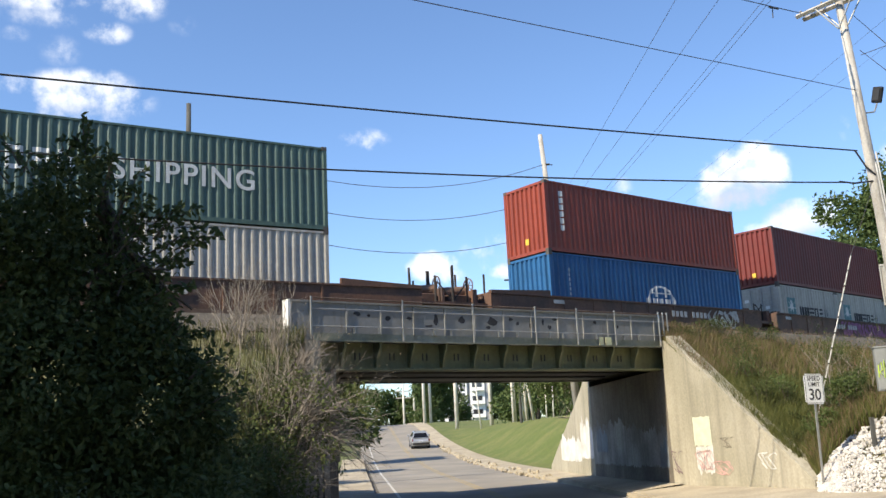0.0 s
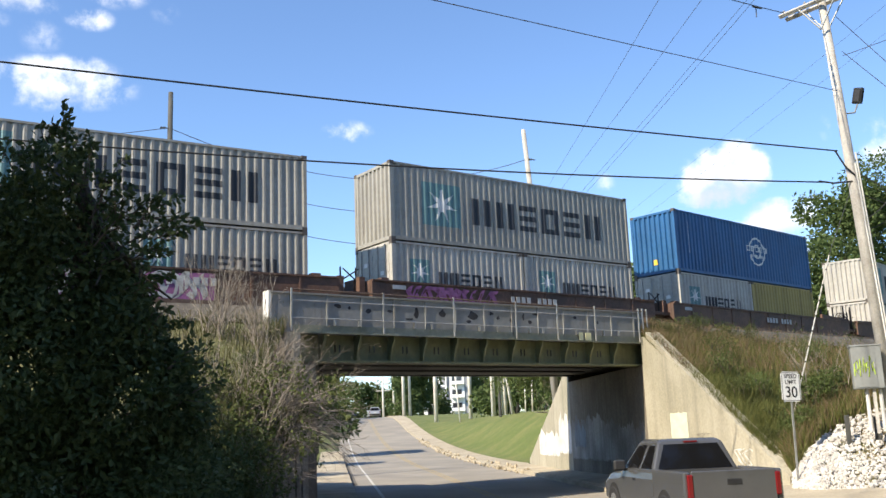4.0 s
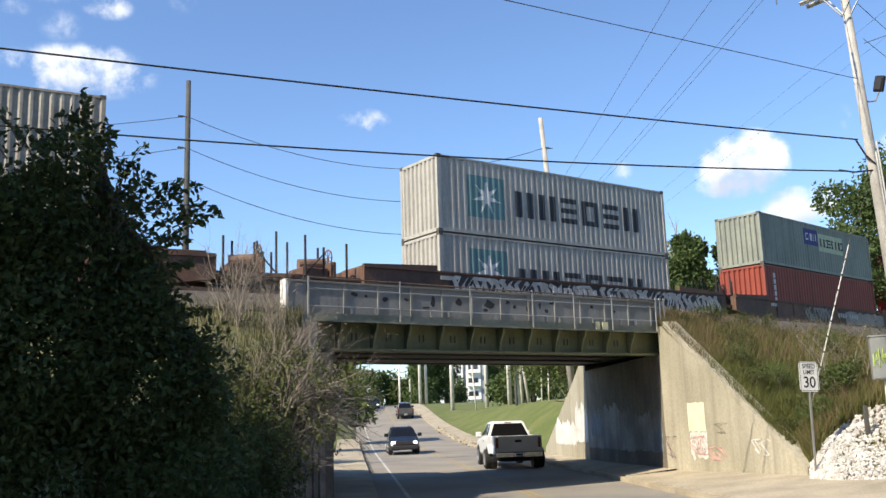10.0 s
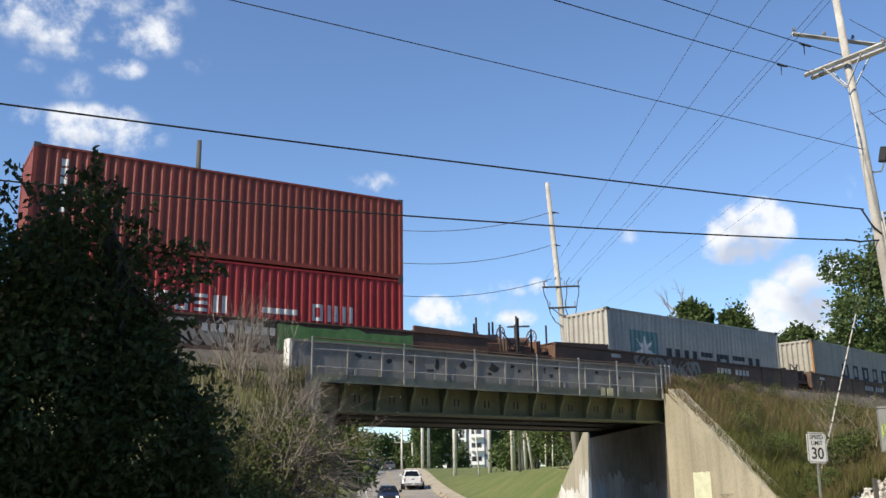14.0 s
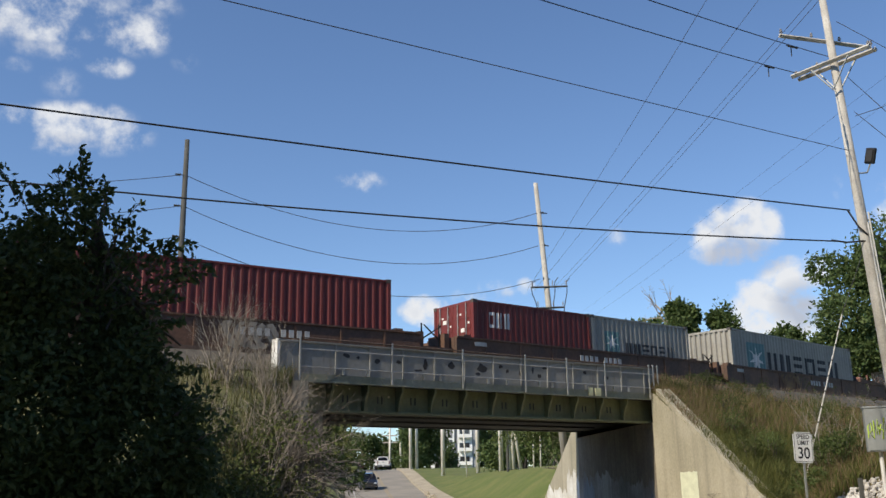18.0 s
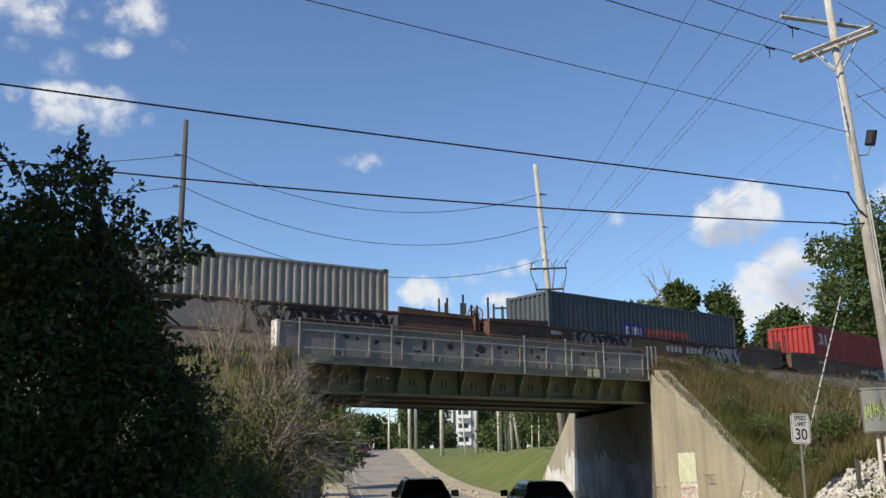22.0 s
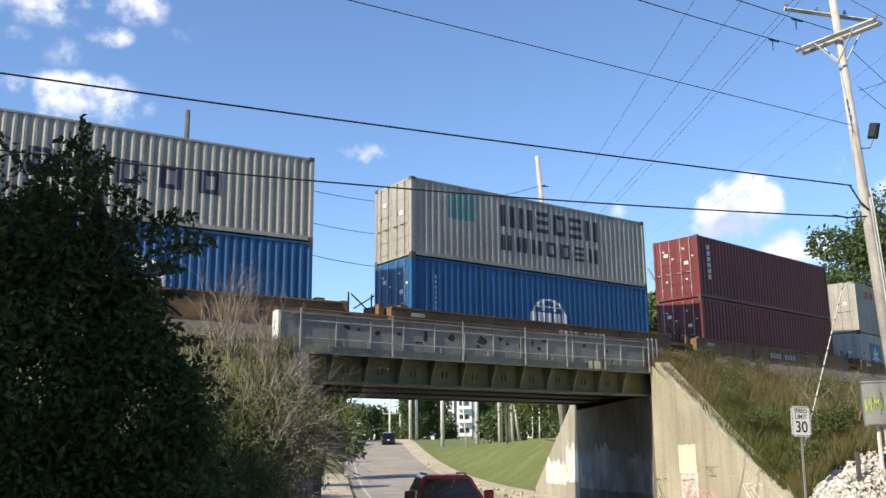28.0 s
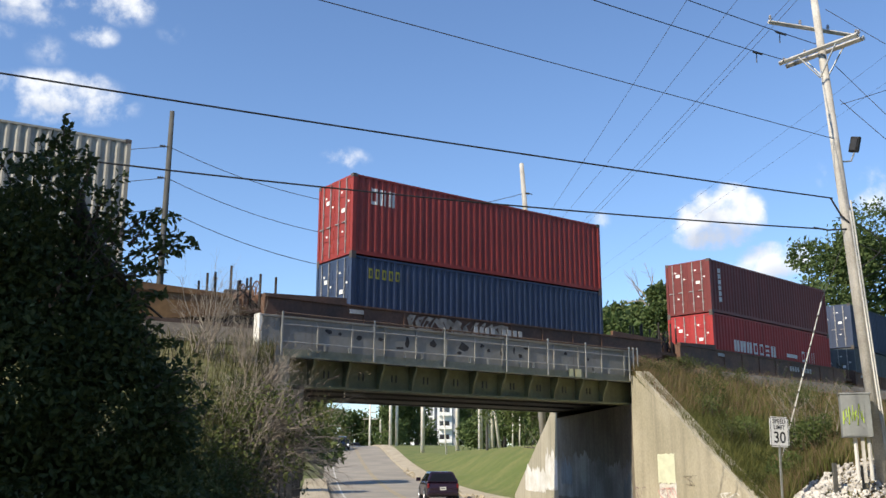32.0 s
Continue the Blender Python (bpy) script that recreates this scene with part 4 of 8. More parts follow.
    for what, ink, name in marks(kind, H):
        if what[0] == "words":
            cu = bpy.data.curves.new("text", "FONT")
            cu.body, cu.size, cu.extrude, cu.offset, cu.space_character = what[1], what[4], 0.02, 0.012, 1.15
            cu.materials.append(ink)
            ob = new(name, cu)
            ob.parent = c
            ob.matrix_basis = pose(what[2], 0.036, what[3], 90, 0, 0)
            continue
        for k, (shape, x0, x1) in enumerate(what if isinstance(what, list) else [what]):
            key = ("decal", kind, length, H, name, round(x0, 2), round((shape((x0 + x1) / 2) or [(0, 0)])[0][0], 2), ink.name)
            me = cached(key, lambda: decal(length, shape, max(x0, 0.14), min(x1, length - 0.14), name, skin=0.015 if "square" in name or "panel" in name or "ring" in name.split("_") else 0.010))
            if not me.materials:
                me.materials.append(ink)
            part_of(name, me, None, c)
    return c


M_CAR = material("rusty_brown_car_paint", (0.135, 0.07, 0.043), 0.7, spread=0.35, scale=1.1, fine=9, tint=(0.075, 0.045, 0.033), stain=0.8)
M_CAR_OCHRE = material("ochre_car_paint", (0.20, 0.115, 0.045), 0.7, spread=0.3, scale=0.8, fine=7, tint=(0.13, 0.07, 0.035), stain=0.6)
M_TRUCK = material("grimy_black_iron", (0.035, 0.028, 0.024), 0.8, spread=0.4)
M_GRAF_P = material("violet_spray", (0.30, 0.11, 0.24), 0.7, spread=0.3)
M_GRAF_W = material("white_spray", (0.48, 0.48, 0.46), 0.7, spread=0.3)
M_GRAF_G = material("green_spray", (0.10, 0.22, 0.07), 0.7, spread=0.3)
M_GRAF_K = material("black_spray", (0.03, 0.03, 0.035), 0.7, spread=0.3)
M_RUST_POST = material("orange_rust", (0.36, 0.19, 0.06), 0.85, spread=0.4, scale=3, fine=14, tint=(0.22, 0.10, 0.04))
M_GRAF_GREY = material("grey_overpaint", (0.29, 0.265, 0.23), 0.7, spread=0.2)
M_VALVE = material("faded_red_paint", (0.30, 0.14, 0.11), 0.7, spread=0.3, scale=3, fine=12, stain=0.4)
M_TANK = material("rusty_cylinder", (0.20, 0.12, 0.08), 0.7, spread=0.35, scale=2, fine=12, stain=0.5)


def loops(seed, x0, x1, z0, z1, y, w=0.065, step=0.19):
    """Sprayed fat letters without meaning: a line that winds up and down and doubles back."""
    rnd = random.Random(seed)
    bm = bmesh.new()
    n = max(6, int((x1 - x0) / step * 3))
    last = None
    for i in range(n + 1):
        f = i / n
        x = x0 + (x1 - x0) * f + 0.19 * math.sin(i * 2.1 + rnd.uniform(-0.3, 0.3))
        z = (z0 + z1) / 2 + (z1 - z0) / 2 * max(-1, min(1, 1.25 * math.sin(i * 1.13 + rnd.uniform(-0.5, 0.5))))
        a, b = bm.verts.new((x - w, y, z - w)), bm.verts.new((x + w, y, z + w))
        if last:
            bm.faces.new((last[0], a, b, last[1]))
        last = (a, b)
    return bm


def blotch(seed, x0, x1, z0, z1, y):
    """A sprayed ground with a lumpy upper edge."""
    rnd = random.Random(seed)
    bm = bmesh.new()
    n = max(5, int((x1 - x0) / 0.35))
    last = None
    for i in range(n + 1):
        x = x0 + (x1 - x0) * i / n
        lo, hi = z0 + rnd.uniform(0, 0.08), z1 - rnd.uniform(0, 0.16)
        a, b = bm.verts.new((x, y, lo)), bm.verts.new((x, y, hi))
        if last:
            bm.faces.new((last[0], a, b, last[1]))
        last = (a, b)
    return bm


# what is sprayed on the near sill of a car, by its place in the train: from, to, ground, line
SPRAYED = {
    1: [(9.0, 11.4, None, M_GRAF_W)], 2: [(5.5, 12.0, None, M_GRAF_P)], 3: [(0.8, 9.0, M_GRAF_P, M_GRAF_W)], 4: [(0.2, 4.6, None, M_GRAF_P)], 6: [(8.5, 11.5, None, M_GRAF_P)],
    8: [(0.2, 7.4, M_GRAF_K, M_GRAF_W), (7.5, 15.2, M_GRAF_K, M_GRAF_W)], 9: [(7.6, 12.3, M_GRAF_GREY, None), (3.0, 6.0, None, M_GRAF_GREY)], 10: [(2.0, 7.4, None, M_GRAF_GREY), (7.5, 12.4, M_GRAF_G, None)],
    11: [(1.0, 5.5, None, M_GRAF_GREY)], 13: [(6.0, 8.0, None, M_GRAF_GREY)], 15: [(3.6, 5.8, None, M_CAR_OCHRE)], 16: [(-0.6, 3.2, M_GRAF_GREY, None), (3.3, 6.9, M_GRAF_GREY, None), (7.0, 12.4, M_GRAF_GREY, M_GRAF_K), (7.6, 12.3, None, M_GRAF_K)],
    17: [(4.6, 8.6, M_CAR_OCHRE, None), (1.0, 4.5, M_GRAF_GREY, M_GRAF_K), (8.8, 12.2, None, M_GRAF_W)], 18: [(7.2, 10.6, M_GRAF_K, M_GRAF_W)], 24: [(2.0, 7.0, None, M_GRAF_GREY)],
}
SILL_TOP = {"brown": 1.50, "ochre": 1.35, "grey": 1.50}


def well_car(length, before, after, colour, seed, m):
    """The car under one stack. Origin: near lower left corner of its well; before and after: how far its ends reach past the well."""
    c = thing("well_car", "rusty low-slung railway well car carrying containers", "railway car", m, "well cars of the train")
    mat = {"brown": M_CAR, "ochre": M_CAR_OCHRE, "grey": M_CAR}[colour]
    rnd = random.Random(seed)
    H = SILL_TOP[colour]
    # how far the side sills run on past the well at each end
    ext = [min(r - 0.3, 3.3) if r > 3.5 else min(max(r - 0.35, 0.3), 1.0) for r in (before, after)]
    for y in (-0.25, WIDE + 0.13):
        out = y - 0.035 if y < 0 else y + 0.12
        bm = boxes(((-0.3, y, 0.36), (length + 0.3, y + 0.12, H - 0.04)), ((-ext[0], y - 0.05, H - 0.06), (length + ext[1], y + 0.16, H)), ((-0.3, y - 0.04, 0.3), (length + 0.3, y + 0.14, 0.4)),
                   *[((x - 0.04, out, 0.4), (x + 0.04, out + 0.035, H - 0.06)) for x in np.arange(0.4, length, 1.63)])
        for x0, x1 in ((-0.3, -ext[0]), (length + 0.3, length + ext[1])):
            # the sill's deep end rises towards the bogie
            far = abs(x1 - x0) > 2
            q = [(x0, 0.36), (x1, 0.78), (x1, H + 0.06 if far else H - 0.061), (x0, H + 0.2 if far else H - 0.061)]
            v0 = [bm.verts.new((x, y, z)) for x, z in q]
            v1 = [bm.verts.new((x, y + 0.12, z)) for x, z in q]
            bm.faces.new(v0)
            bm.faces.new(v1[::-1])
            for k in range(4):
                bm.faces.new((v0[k], v1[k], v1[(k + 1) % 4], v0[(k + 1) % 4]))
        bmesh.ops.recalc_face_normals(bm, faces=bm.faces)
        part("side_sill", bm, mat, c, "steel side sill")
    part("well_floor", boxes(((0, -0.13, 0.34), (length, WIDE + 0.13, 0.40))), M_TRUCK, c)
    for k, (x0, x1, ground, line) in enumerate(SPRAYED.get(seed - 3, [])):
        if ground:
            part("graffiti", blotch(seed * 9 + k, x0, x1, 0.45, H - 0.08, -0.29), ground, c, "sprayed ground of the graffiti")
        if line:
            part("graffiti", loops(seed * 9 + k, x0 + 0.2, x1 - 0.2, 0.6, H - 0.18, -0.294), line, c, "sprayed graffiti loops")
    bar = coloured(cached(("number", 1), lambda: boxes(((0, -0.012, 0), (0.17, 0, 0.24)))), M_GRAF_K if seed - 3 in (16,) else M_GRAF_W)
    for k in range(9):
        if k != 4:
            part_of("number_bar", bar, None, c, m=pose((1.9 if seed == 19 else 5.1 if seed % 2 else 6.7) + 0.27 * k, -0.2985, H - 0.52))
    part_of("load_mark", coloured(cached(("load", 1), lambda: boxes(((0, -0.012, 0), (0.55, 0, 0.14)))), M_GRAF_W), None, c, m=pose(-0.2, -0.2865, H - 0.3))
    for end, reach, run in ((-1, before, ext[0]), (1, after, ext[1])):
        x0 = -0.06 if end < 0 else length + 0.06
        xs = -run if end < 0 else length + run
        x1 = -reach if end < 0 else length + reach
        lo, hi = min(x0, x1), max(x0, x1)
        part("end_bulkhead", boxes(((min(x0, x0 + end * 0.14), -0.12, 0.4), (max(x0, x0 + end * 0.14), WIDE + 0.12, H - 0.08))), mat, c, "steel bulkhead across the car")
        part("end_bulkhead", boxes(((min(xs, xs - end * 0.12), -0.12, 0.85), (max(xs, xs - end * 0.12), WIDE + 0.12, H - 0.02))), mat, c, "steel bulkhead across the car")
        part("end_platform", boxes(((lo, 0.25, 0.86), (hi, WIDE - 0.25, 1.06)), ((lo, -0.05, 0.95), (hi, 0.12, 1.07)), ((lo, WIDE - 0.12, 0.95), (hi, WIDE + 0.05, 1.07)), ((lo, 1.0, 0.55), (hi, 1.44, 0.86))), mat, c, "end platform over the bogie")
        mid = (xs + x1) / 2
        if reach > 2:
            # deck plates over the sills, uneven and bent
            for k in range(2):
                a = x0 + end * (0.3 + 1.45 * k)
                part("deck_plate", boxes(((min(a, a + end * 1.25), -0.05, H + 0.004), (max(a, a + end * 1.25), WIDE - 0.3 - 0.5 * k, H + 0.035))), M_CAR_OCHRE if k else mat, c, "rusty deck plate", m=pose(0, 0, 0.05 * rnd.random(), 0, 1.2 * (rnd.random() - 0.3), 0))
            bm = bmesh.new()
            tube(bm, (mid - 0.55, 1.0, H + 0.06), (mid + 0.35, 0.8, H + 0.12), 0.2, n=14)
            part("brake_cylinder", bm, M_TANK, c, "rusty brake cylinder")
            part("brake_gear", boxes(((mid - 0.75, 0.3, 1.07), (mid + 0.2, 1.3, H - 0.1)), ((mid - 0.3, 1.3, 1.07), (mid + 0.5, 2.0, H - 0.2)), ((mid + 0.25, 0.1, 1.07), (mid + 0.4, 2.2, H + 0.1)), bevel=0.03), M_CAR, c, "rusty brake rigging")
            for k, (dx, y, h) in enumerate(((0.75, 0.1, 0.85), (0.05, 0.15, 0.5), (-0.35, 1.3, 0.75), (0.6, 1.7, 0.9), (0.95, 2.2, 0.6), (-0.9, 0.3, 0.7))):
                bm = bmesh.new()
                x = mid + end * dx
                tube(bm, (x, y, 1.0), (x, y, H + h + 0.1 * rnd.random()), 0.04, n=6)
                part("stanchion", bm, M_TRUCK, c)
            part("handrail", tubes([((mid + end * 0.1, 0.1, H + 0.3), (mid + end * 0.75, 0.1, 1.1))], 0.025, 6), M_TRUCK, c, "slanting dark handrail")
            wheel = bmesh.new()
            wx, wz = mid + 0.3, H + 0.28
            for k in range(14):
                a0, a1 = k * math.tau / 14, (k + 1) * math.tau / 14
                tube(wheel, (wx, 0.5 + 0.27 * math.cos(a0), wz + 0.27 * math.sin(a0)), (wx, 0.5 + 0.27 * math.cos(a1), wz + 0.27 * math.sin(a1)), 0.024, n=5)
            for k in range(4):
                a0 = k * math.pi / 4
                tube(wheel, (wx, 0.5 - 0.27 * math.cos(a0), wz - 0.27 * math.sin(a0)), (wx, 0.5 + 0.27 * math.cos(a0), wz + 0.27 * math.sin(a0)), 0.014, n=5)
            tube(wheel, (wx, 0.5, 1.06), (wx, 0.5, wz), 0.03, n=6)
            part("brake_wheel", wheel, M_CAR, c, "rusty hand brake wheel")
            part("coupler", boxes(((x1 - 0.1 if end < 0 else x1 - 0.5, 1.02, 0.62), (x1 + 0.5 if end < 0 else x1 + 0.1, 1.42, 0.9))), M_TRUCK, c)
            if seed == 18 and end > 0:
                # a black reservoir and reddish rigging stand on this car's end
                bm = bmesh.new()
                for a0, a1, r0, r1 in ((0.55, 0.65, 0.12, 0.2), (0.65, 1.55, 0.2, 0.2), (1.55, 1.65, 0.2, 0.12)):
                    tube(bm, (length + a0, 0.7, H + 0.3), (length + a1, 0.7, H + 0.3), r0, r1, n=14)
                part("air_reservoir", bm, M_TRUCK, c, "black air reservoir")
                part("reservoir_stand", boxes(((length + 0.7, 0.55, 1.0), (length + 0.82, 0.85, H + 0.14)), ((length + 1.38, 0.55, 1.0), (length + 1.5, 0.85, H + 0.14))), M_TRUCK, c)
                part("valve_box", boxes(((length + 1.75, 0.4, 1.05), (length + 2.15, 0.8, H + 0.42)), ((length + 2.3, 0.5, 1.05), (length + 2.7, 1.0, H + 0.36)), ((length + 2.15, 0.6, H + 0.1), (length + 2.3, 0.7, H + 0.2)), bevel=0.05), M_VALVE, c, "pinkish red valve boxes")
                part("stanchion", tubes([((length + 2.2, 0.2, 1.0), (length + 2.2, 0.2, H + 0.55))], 0.04, 6), M_VALVE, c)
            bogie_x = [mid]
        else:
            for k, (dx, y, h, d) in enumerate(((0.25, 0.0, 0.13, 0.3), (0.7, 0.6, 0.07, 0.4), (1.15, 0.05, 0.1, 0.22))):
                a = x0 + end * dx
                part("lashing_post", boxes(((a - d / 2, y, 1.0), (a + d / 2, y + 0.3, H + h)), ((a - d / 2 - 0.06, y + 0.3, 1.0), (a - d / 2, y + 0.9, H + h * 0.4))), mat if colour != "ochre" or k == 1 else M_CAR_OCHRE, c, "rusty casting at the car's end")
            part("stanchion", tubes([((mid, 0.3, 1.0), (mid, 0.3, H + 0.45))], 0.03, 6), M_TRUCK, c)
            part("handrail", tubes([((mid + 0.1, 0.3, H + 0.4), (mid + end * 0.7, 0.3, H - 0.1))], 0.025, 6), M_TRUCK, c, "slanting dark handrail")
            bogie_x = [x1] if end > 0 else []
        for bx in bogie_x:
            g = part("bogie", boxes(((bx - 1.3, 0.02, 0.36), (bx + 1.3, 0.16, 0.66)), ((bx - 1.3, WIDE - 0.16, 0.36), (bx + 1.3, WIDE - 0.02, 0.66)), ((bx - 0.25, 0.1, 0.4), (bx + 0.25, WIDE - 0.1, 0.8)), bevel=0.03), M_TRUCK, c, "cast iron bogie frame")
            for wx in (bx - 0.88, bx + 0.88):
                for y in (0.35, WIDE - 0.47):
                    wb = bmesh.new()
                    tube(wb, (wx, y, 0.42), (wx, y + 0.12, 0.42), 0.42, n=18)
                    part("wheel", wb, M_STEEL, g)
    return c


# along the train from its front: kind, left end of the stack at 0 s, then what is stacked, upward:
# (length, height, paint, marks, doors at the leading end, label)
HC, ST = 2.9, 2.59
STACKS = [
    (-15.32, "brown", [(12.19, HC, "pale", "", 0, "pale grey ribbed container below a green one"), (12.19, HC, "green", "shipping", 0, "dark green ribbed container lettered in white")]),
    (6.40, "brown", [(12.19, HC, "blue", "globe_low", 0, "blue container with a white ring mark"), (12.19, HC, "brown", "column", 0, "oxide red container with white upright lettering")]),
    (21.90, "brown", [(6.06, ST, "pale", "star20", 1, "short pale grey container with black lettering"), (6.06, ST, "pale", "star20", 0, "short pale grey container with black lettering"), (12.19, HC, "maroon", "", 0, "plain dark red ribbed container")]),
    (37.55, "brown", [(6.06, ST, "pale", "star20", 1, "short pale grey container with black lettering"), (6.06, ST, "grey", "star20", 0, "short grey container with black lettering"), (12.19, ST, "grey", "star", 0, "grey container with a white star on blue")]),
    (52.98, "brown", [(6.06, ST, "pale", "star20", 1, "short pale grey container with black lettering"), (6.06, ST, "pale", "star20", 0, "short pale grey container with black lettering"), (12.19, HC, "grey", "star", 0, "weathered grey container with a white star on blue")]),
    (68.45, "brown", [(6.06, ST, "pale", "star20", 1, "short pale grey container with black lettering"), (6.06, ST, "yellow", "", 0, "short mustard yellow container"), (12.19, HC, "blue", "globe", 0, "blue container with a white ring mark")]),
    (88.32, "brown", [(12.19, ST, "pale", "star_low", 0, "pale grey container with heavy black lettering"), (12.19, ST, "pale", "star", 0, "pale grey container with a white star on blue")]),
    (110.06, "brown", [(12.19, HC, "grey", "star_mid", 0, "grey container with heavy black lettering"), (12.19, HC, "rusty", "word5", 0, "grey container rusting at its end, navy lettering")]),
    (133.83, "brown", [(12.19, ST, "pale", "star_low", 0, "pale grey container with a star and black lettering"), (12.19, HC, "pale", "star", 0, "pale grey container with a white star on green-blue")]),
    (153.45, "brown", [(12.19, HC, "brown", "column_low", 0, "oxide red container with white upright lettering"), (12.19, ST, "slate2", "two_panels", 0, "grey-green container with violet and lime panels")]),
    (173.03, "brown", [(12.19, HC, "bright", "long_word", 0, "bright red container with white lettering"), (12.19, HC, "brown", "column", 0, "rust-red container with white upright lettering")]),
    (194.98, "brown", [(12.19, HC, "pale", "star_low", 0, "pale grey container with black lettering")]),
    (210.44, "brown", [(12.19, HC, "white", "word5_grey", 0, "pale grey container with spaced navy lettering")]),
    (226.18, "brown", [(12.19, HC, "maroon", "three_upright", 0, "maroon container with white upright lettering")]),
    (241.90, "brown", [(6.06, ST, "maroon", "short", 1, "short dark red container"), (6.06, ST, "grey", "star20", 0, "short grey container with black lettering")]),
    (257.40, "brown", [(12.19, HC, "grey", "star_high", 0, "grey container with a star and black lettering")]),
    (279.32, "grey", [(12.19, ST, "white", "redword", 0, "white ribbed container with red lettering")]),
    (298.83, "brown", [(12.19, ST, "slate", "two_panels_low", 0, "slate container with violet and orange panels")]),
    (318.45, "brown", [(12.19, HC, "bright", "short", 0, "bright red container with short white lettering")]),
    (340.25, "ochre", [(12.19, HC, "brown", "column_low", 1, "oxide red container with white upright lettering"), (12.19, HC, "blue", "globe", 1, "blue container with a white ring mark and doors")]),
    (356.32, "ochre", [(12.19, HC, "blue", "globe_low", 0, "blue container with a white ring mark"), (12.19, HC, "white", "word5_grey", 1, "weathered pale container with spaced lettering")]),
    (372.34, "ochre", [(12.19, HC, "blue", "globe_low", 1, "blue container with a white ring mark"), (12.19, HC, "white", "two_lines", 1, "dirty white container with two lines of lettering")]),
    (388.30, "ochre", [(12.19, HC, "maroon", "", 1, "plain maroon ribbed container"), (12.19, HC, "maroon", "column", 1, "maroon container with white upright lettering")]),
    (404.15, "ochre", [(12.19, ST, "pale", "star_low", 1, "grey container with heavy black lettering"), (12.19, HC, "white", "redword", 1, "cream container with red lettering")]),
    (423.98, "brown", [(12.19, HC, "navy", "yellowword", 1, "navy container with small yellow lettering"), (12.19, HC, "red", "short", 1, "red container with short white lettering")]),
    (444.05, "brown", [(12.19, HC, "bright", "long_word", 1, "bright red container with white lettering"), (12.19, ST, "maroon", "column", 1, "maroon container with white upright lettering")]),
    (459.80, "brown", [(12.19, ST, "slate", "", 1, "slate grey ribbed container in a well car"), (12.19, ST, "navy", "", 1, "navy blue ribbed container on top of another")]),
]
PAINT["slate2"] = paint("grey_green_paint", (0.24, 0.255, 0.21), 0.4)
TRAIN = []


def build_train():
    for i, (g, colour, load) in enumerate(STACKS):
        g_next = STACKS[i + 1][0] if i + 1 < len(STACKS) else g + 16
        g_prev = STACKS[i - 1][0] if i else g - 21
        gap_b, gap_a = g - g_prev - 12.19, g_next - g - 12.19
        before = gap_b / 2
        after = gap_a / 2
        car = well_car(12.19, before, after, colour, i + 3, pose(0, 0, 0))
        TRAIN.append((car, g, 0.0, RAIL_TOP))
        z = RAIL_TOP + 0.41
        x = 0.0
        for length, H, paint_, kind, doors, label in load:
            box_ = container(length, H, paint_, kind, doors, label, pose(0, 0, 0))
            TRAIN.append((box_, g, x, z))
            if length < 7 and x == 0:
                x = 12.19 - length
            else:
                x = 0.0
                z += H + 0.015


build_train()


# ---- plants, grass and stones ----
def leaf_cloud(rng, blobs, count, size, wide, droop=0.3, shell=0.45):
    """Vertices and faces of many single leaves, spread through rounded masses of (centre, radii). Each leaf is a folded diamond."""
    vol = np.array([b[1][0] * b[1][1] * b[1][2] for b in blobs]) ** 0.72
    pick = rng.choice(len(blobs), count, p=vol / vol.sum())
    c = np.array([b[0] for b in blobs])[pick]
    r = np.array([b[1] for b in blobs])[pick]
    d = rng.normal(size=(count, 3))
    d /= np.linalg.norm(d, axis=1)[:, None]
    rad = (shell + (1 - shell) * rng.random(count)) ** 0.6 * (0.85 + 0.4 * rng.random(count) ** 3)
    p = c + d * r * rad[:, None]
    along = rng.normal(size=(count, 3)) + d * 0.8
    along[:, 2] -= droop
    along /= np.linalg.norm(along, axis=1)[:, None]
    side = np.cross(along, rng.normal(size=(count, 3)))
    side /= np.linalg.norm(side, axis=1)[:, None]
    up = np.cross(side, along)
    ln = size * (0.6 + 0.8 * rng.random(count))[:, None]
    w = ln * wide
    a = p
    b = p + along * ln * 0.45 + side * w * 0.5 + up * w * 0.18
    e = p + along * ln
    f = p + along * ln * 0.45 - side * w * 0.5 + up * w * 0.18
    verts = np.stack([a, b, e, f], axis=1).reshape(-1, 3)
    faces = np.arange(count * 4).reshape(-1, 4)
    return verts, faces


def leaf_mesh(name, rng, blobs, count, size, wide, **kw):
    v, f = leaf_cloud(rng, blobs, count, size, wide, **kw)
    me = bpy.data.meshes.new(name)
    me.from_pydata(v.tolist(), [], f.tolist())
    me.update()
    return me


def branch_mesh(rng, start, way, length, radius, depth, bm, spread=0.55, kids=(2, 4), taper=0.55, sides=5, rise=0.1):
    """Limbs that fork again and again, with a bend in each."""
    p, d = Vector(start), Vector(way).normalized()
    n = 3
    r = radius
    ends = []
    for i in range(n):
        d = (d + Vector(rng.normal(size=3)) * 0.16 + Vector((0, 0, rise * 0.3))).normalized()
        q = p + d * length / n
        r1 = r * (1 - (1 - taper) / n)
        tube(bm, p, q, r, r1, n=sides, caps=False)
        p, r = q, r1
        if depth > 0 and i > 0:
            for k in range(rng.integers(kids[0], kids[1]) if i == n - 1 else 1):
                w = (d + Vector(rng.normal(size=3)) * spread + Vector((0, 0, rise))).normalized()
                ends += branch_mesh(rng, p, w, length * rng.uniform(0.5, 0.8), r * 0.7, depth - 1, bm, spread, kids, taper, max(3, sides - 1), rise)
    if depth == 0:
        ends.append(p)
    return ends


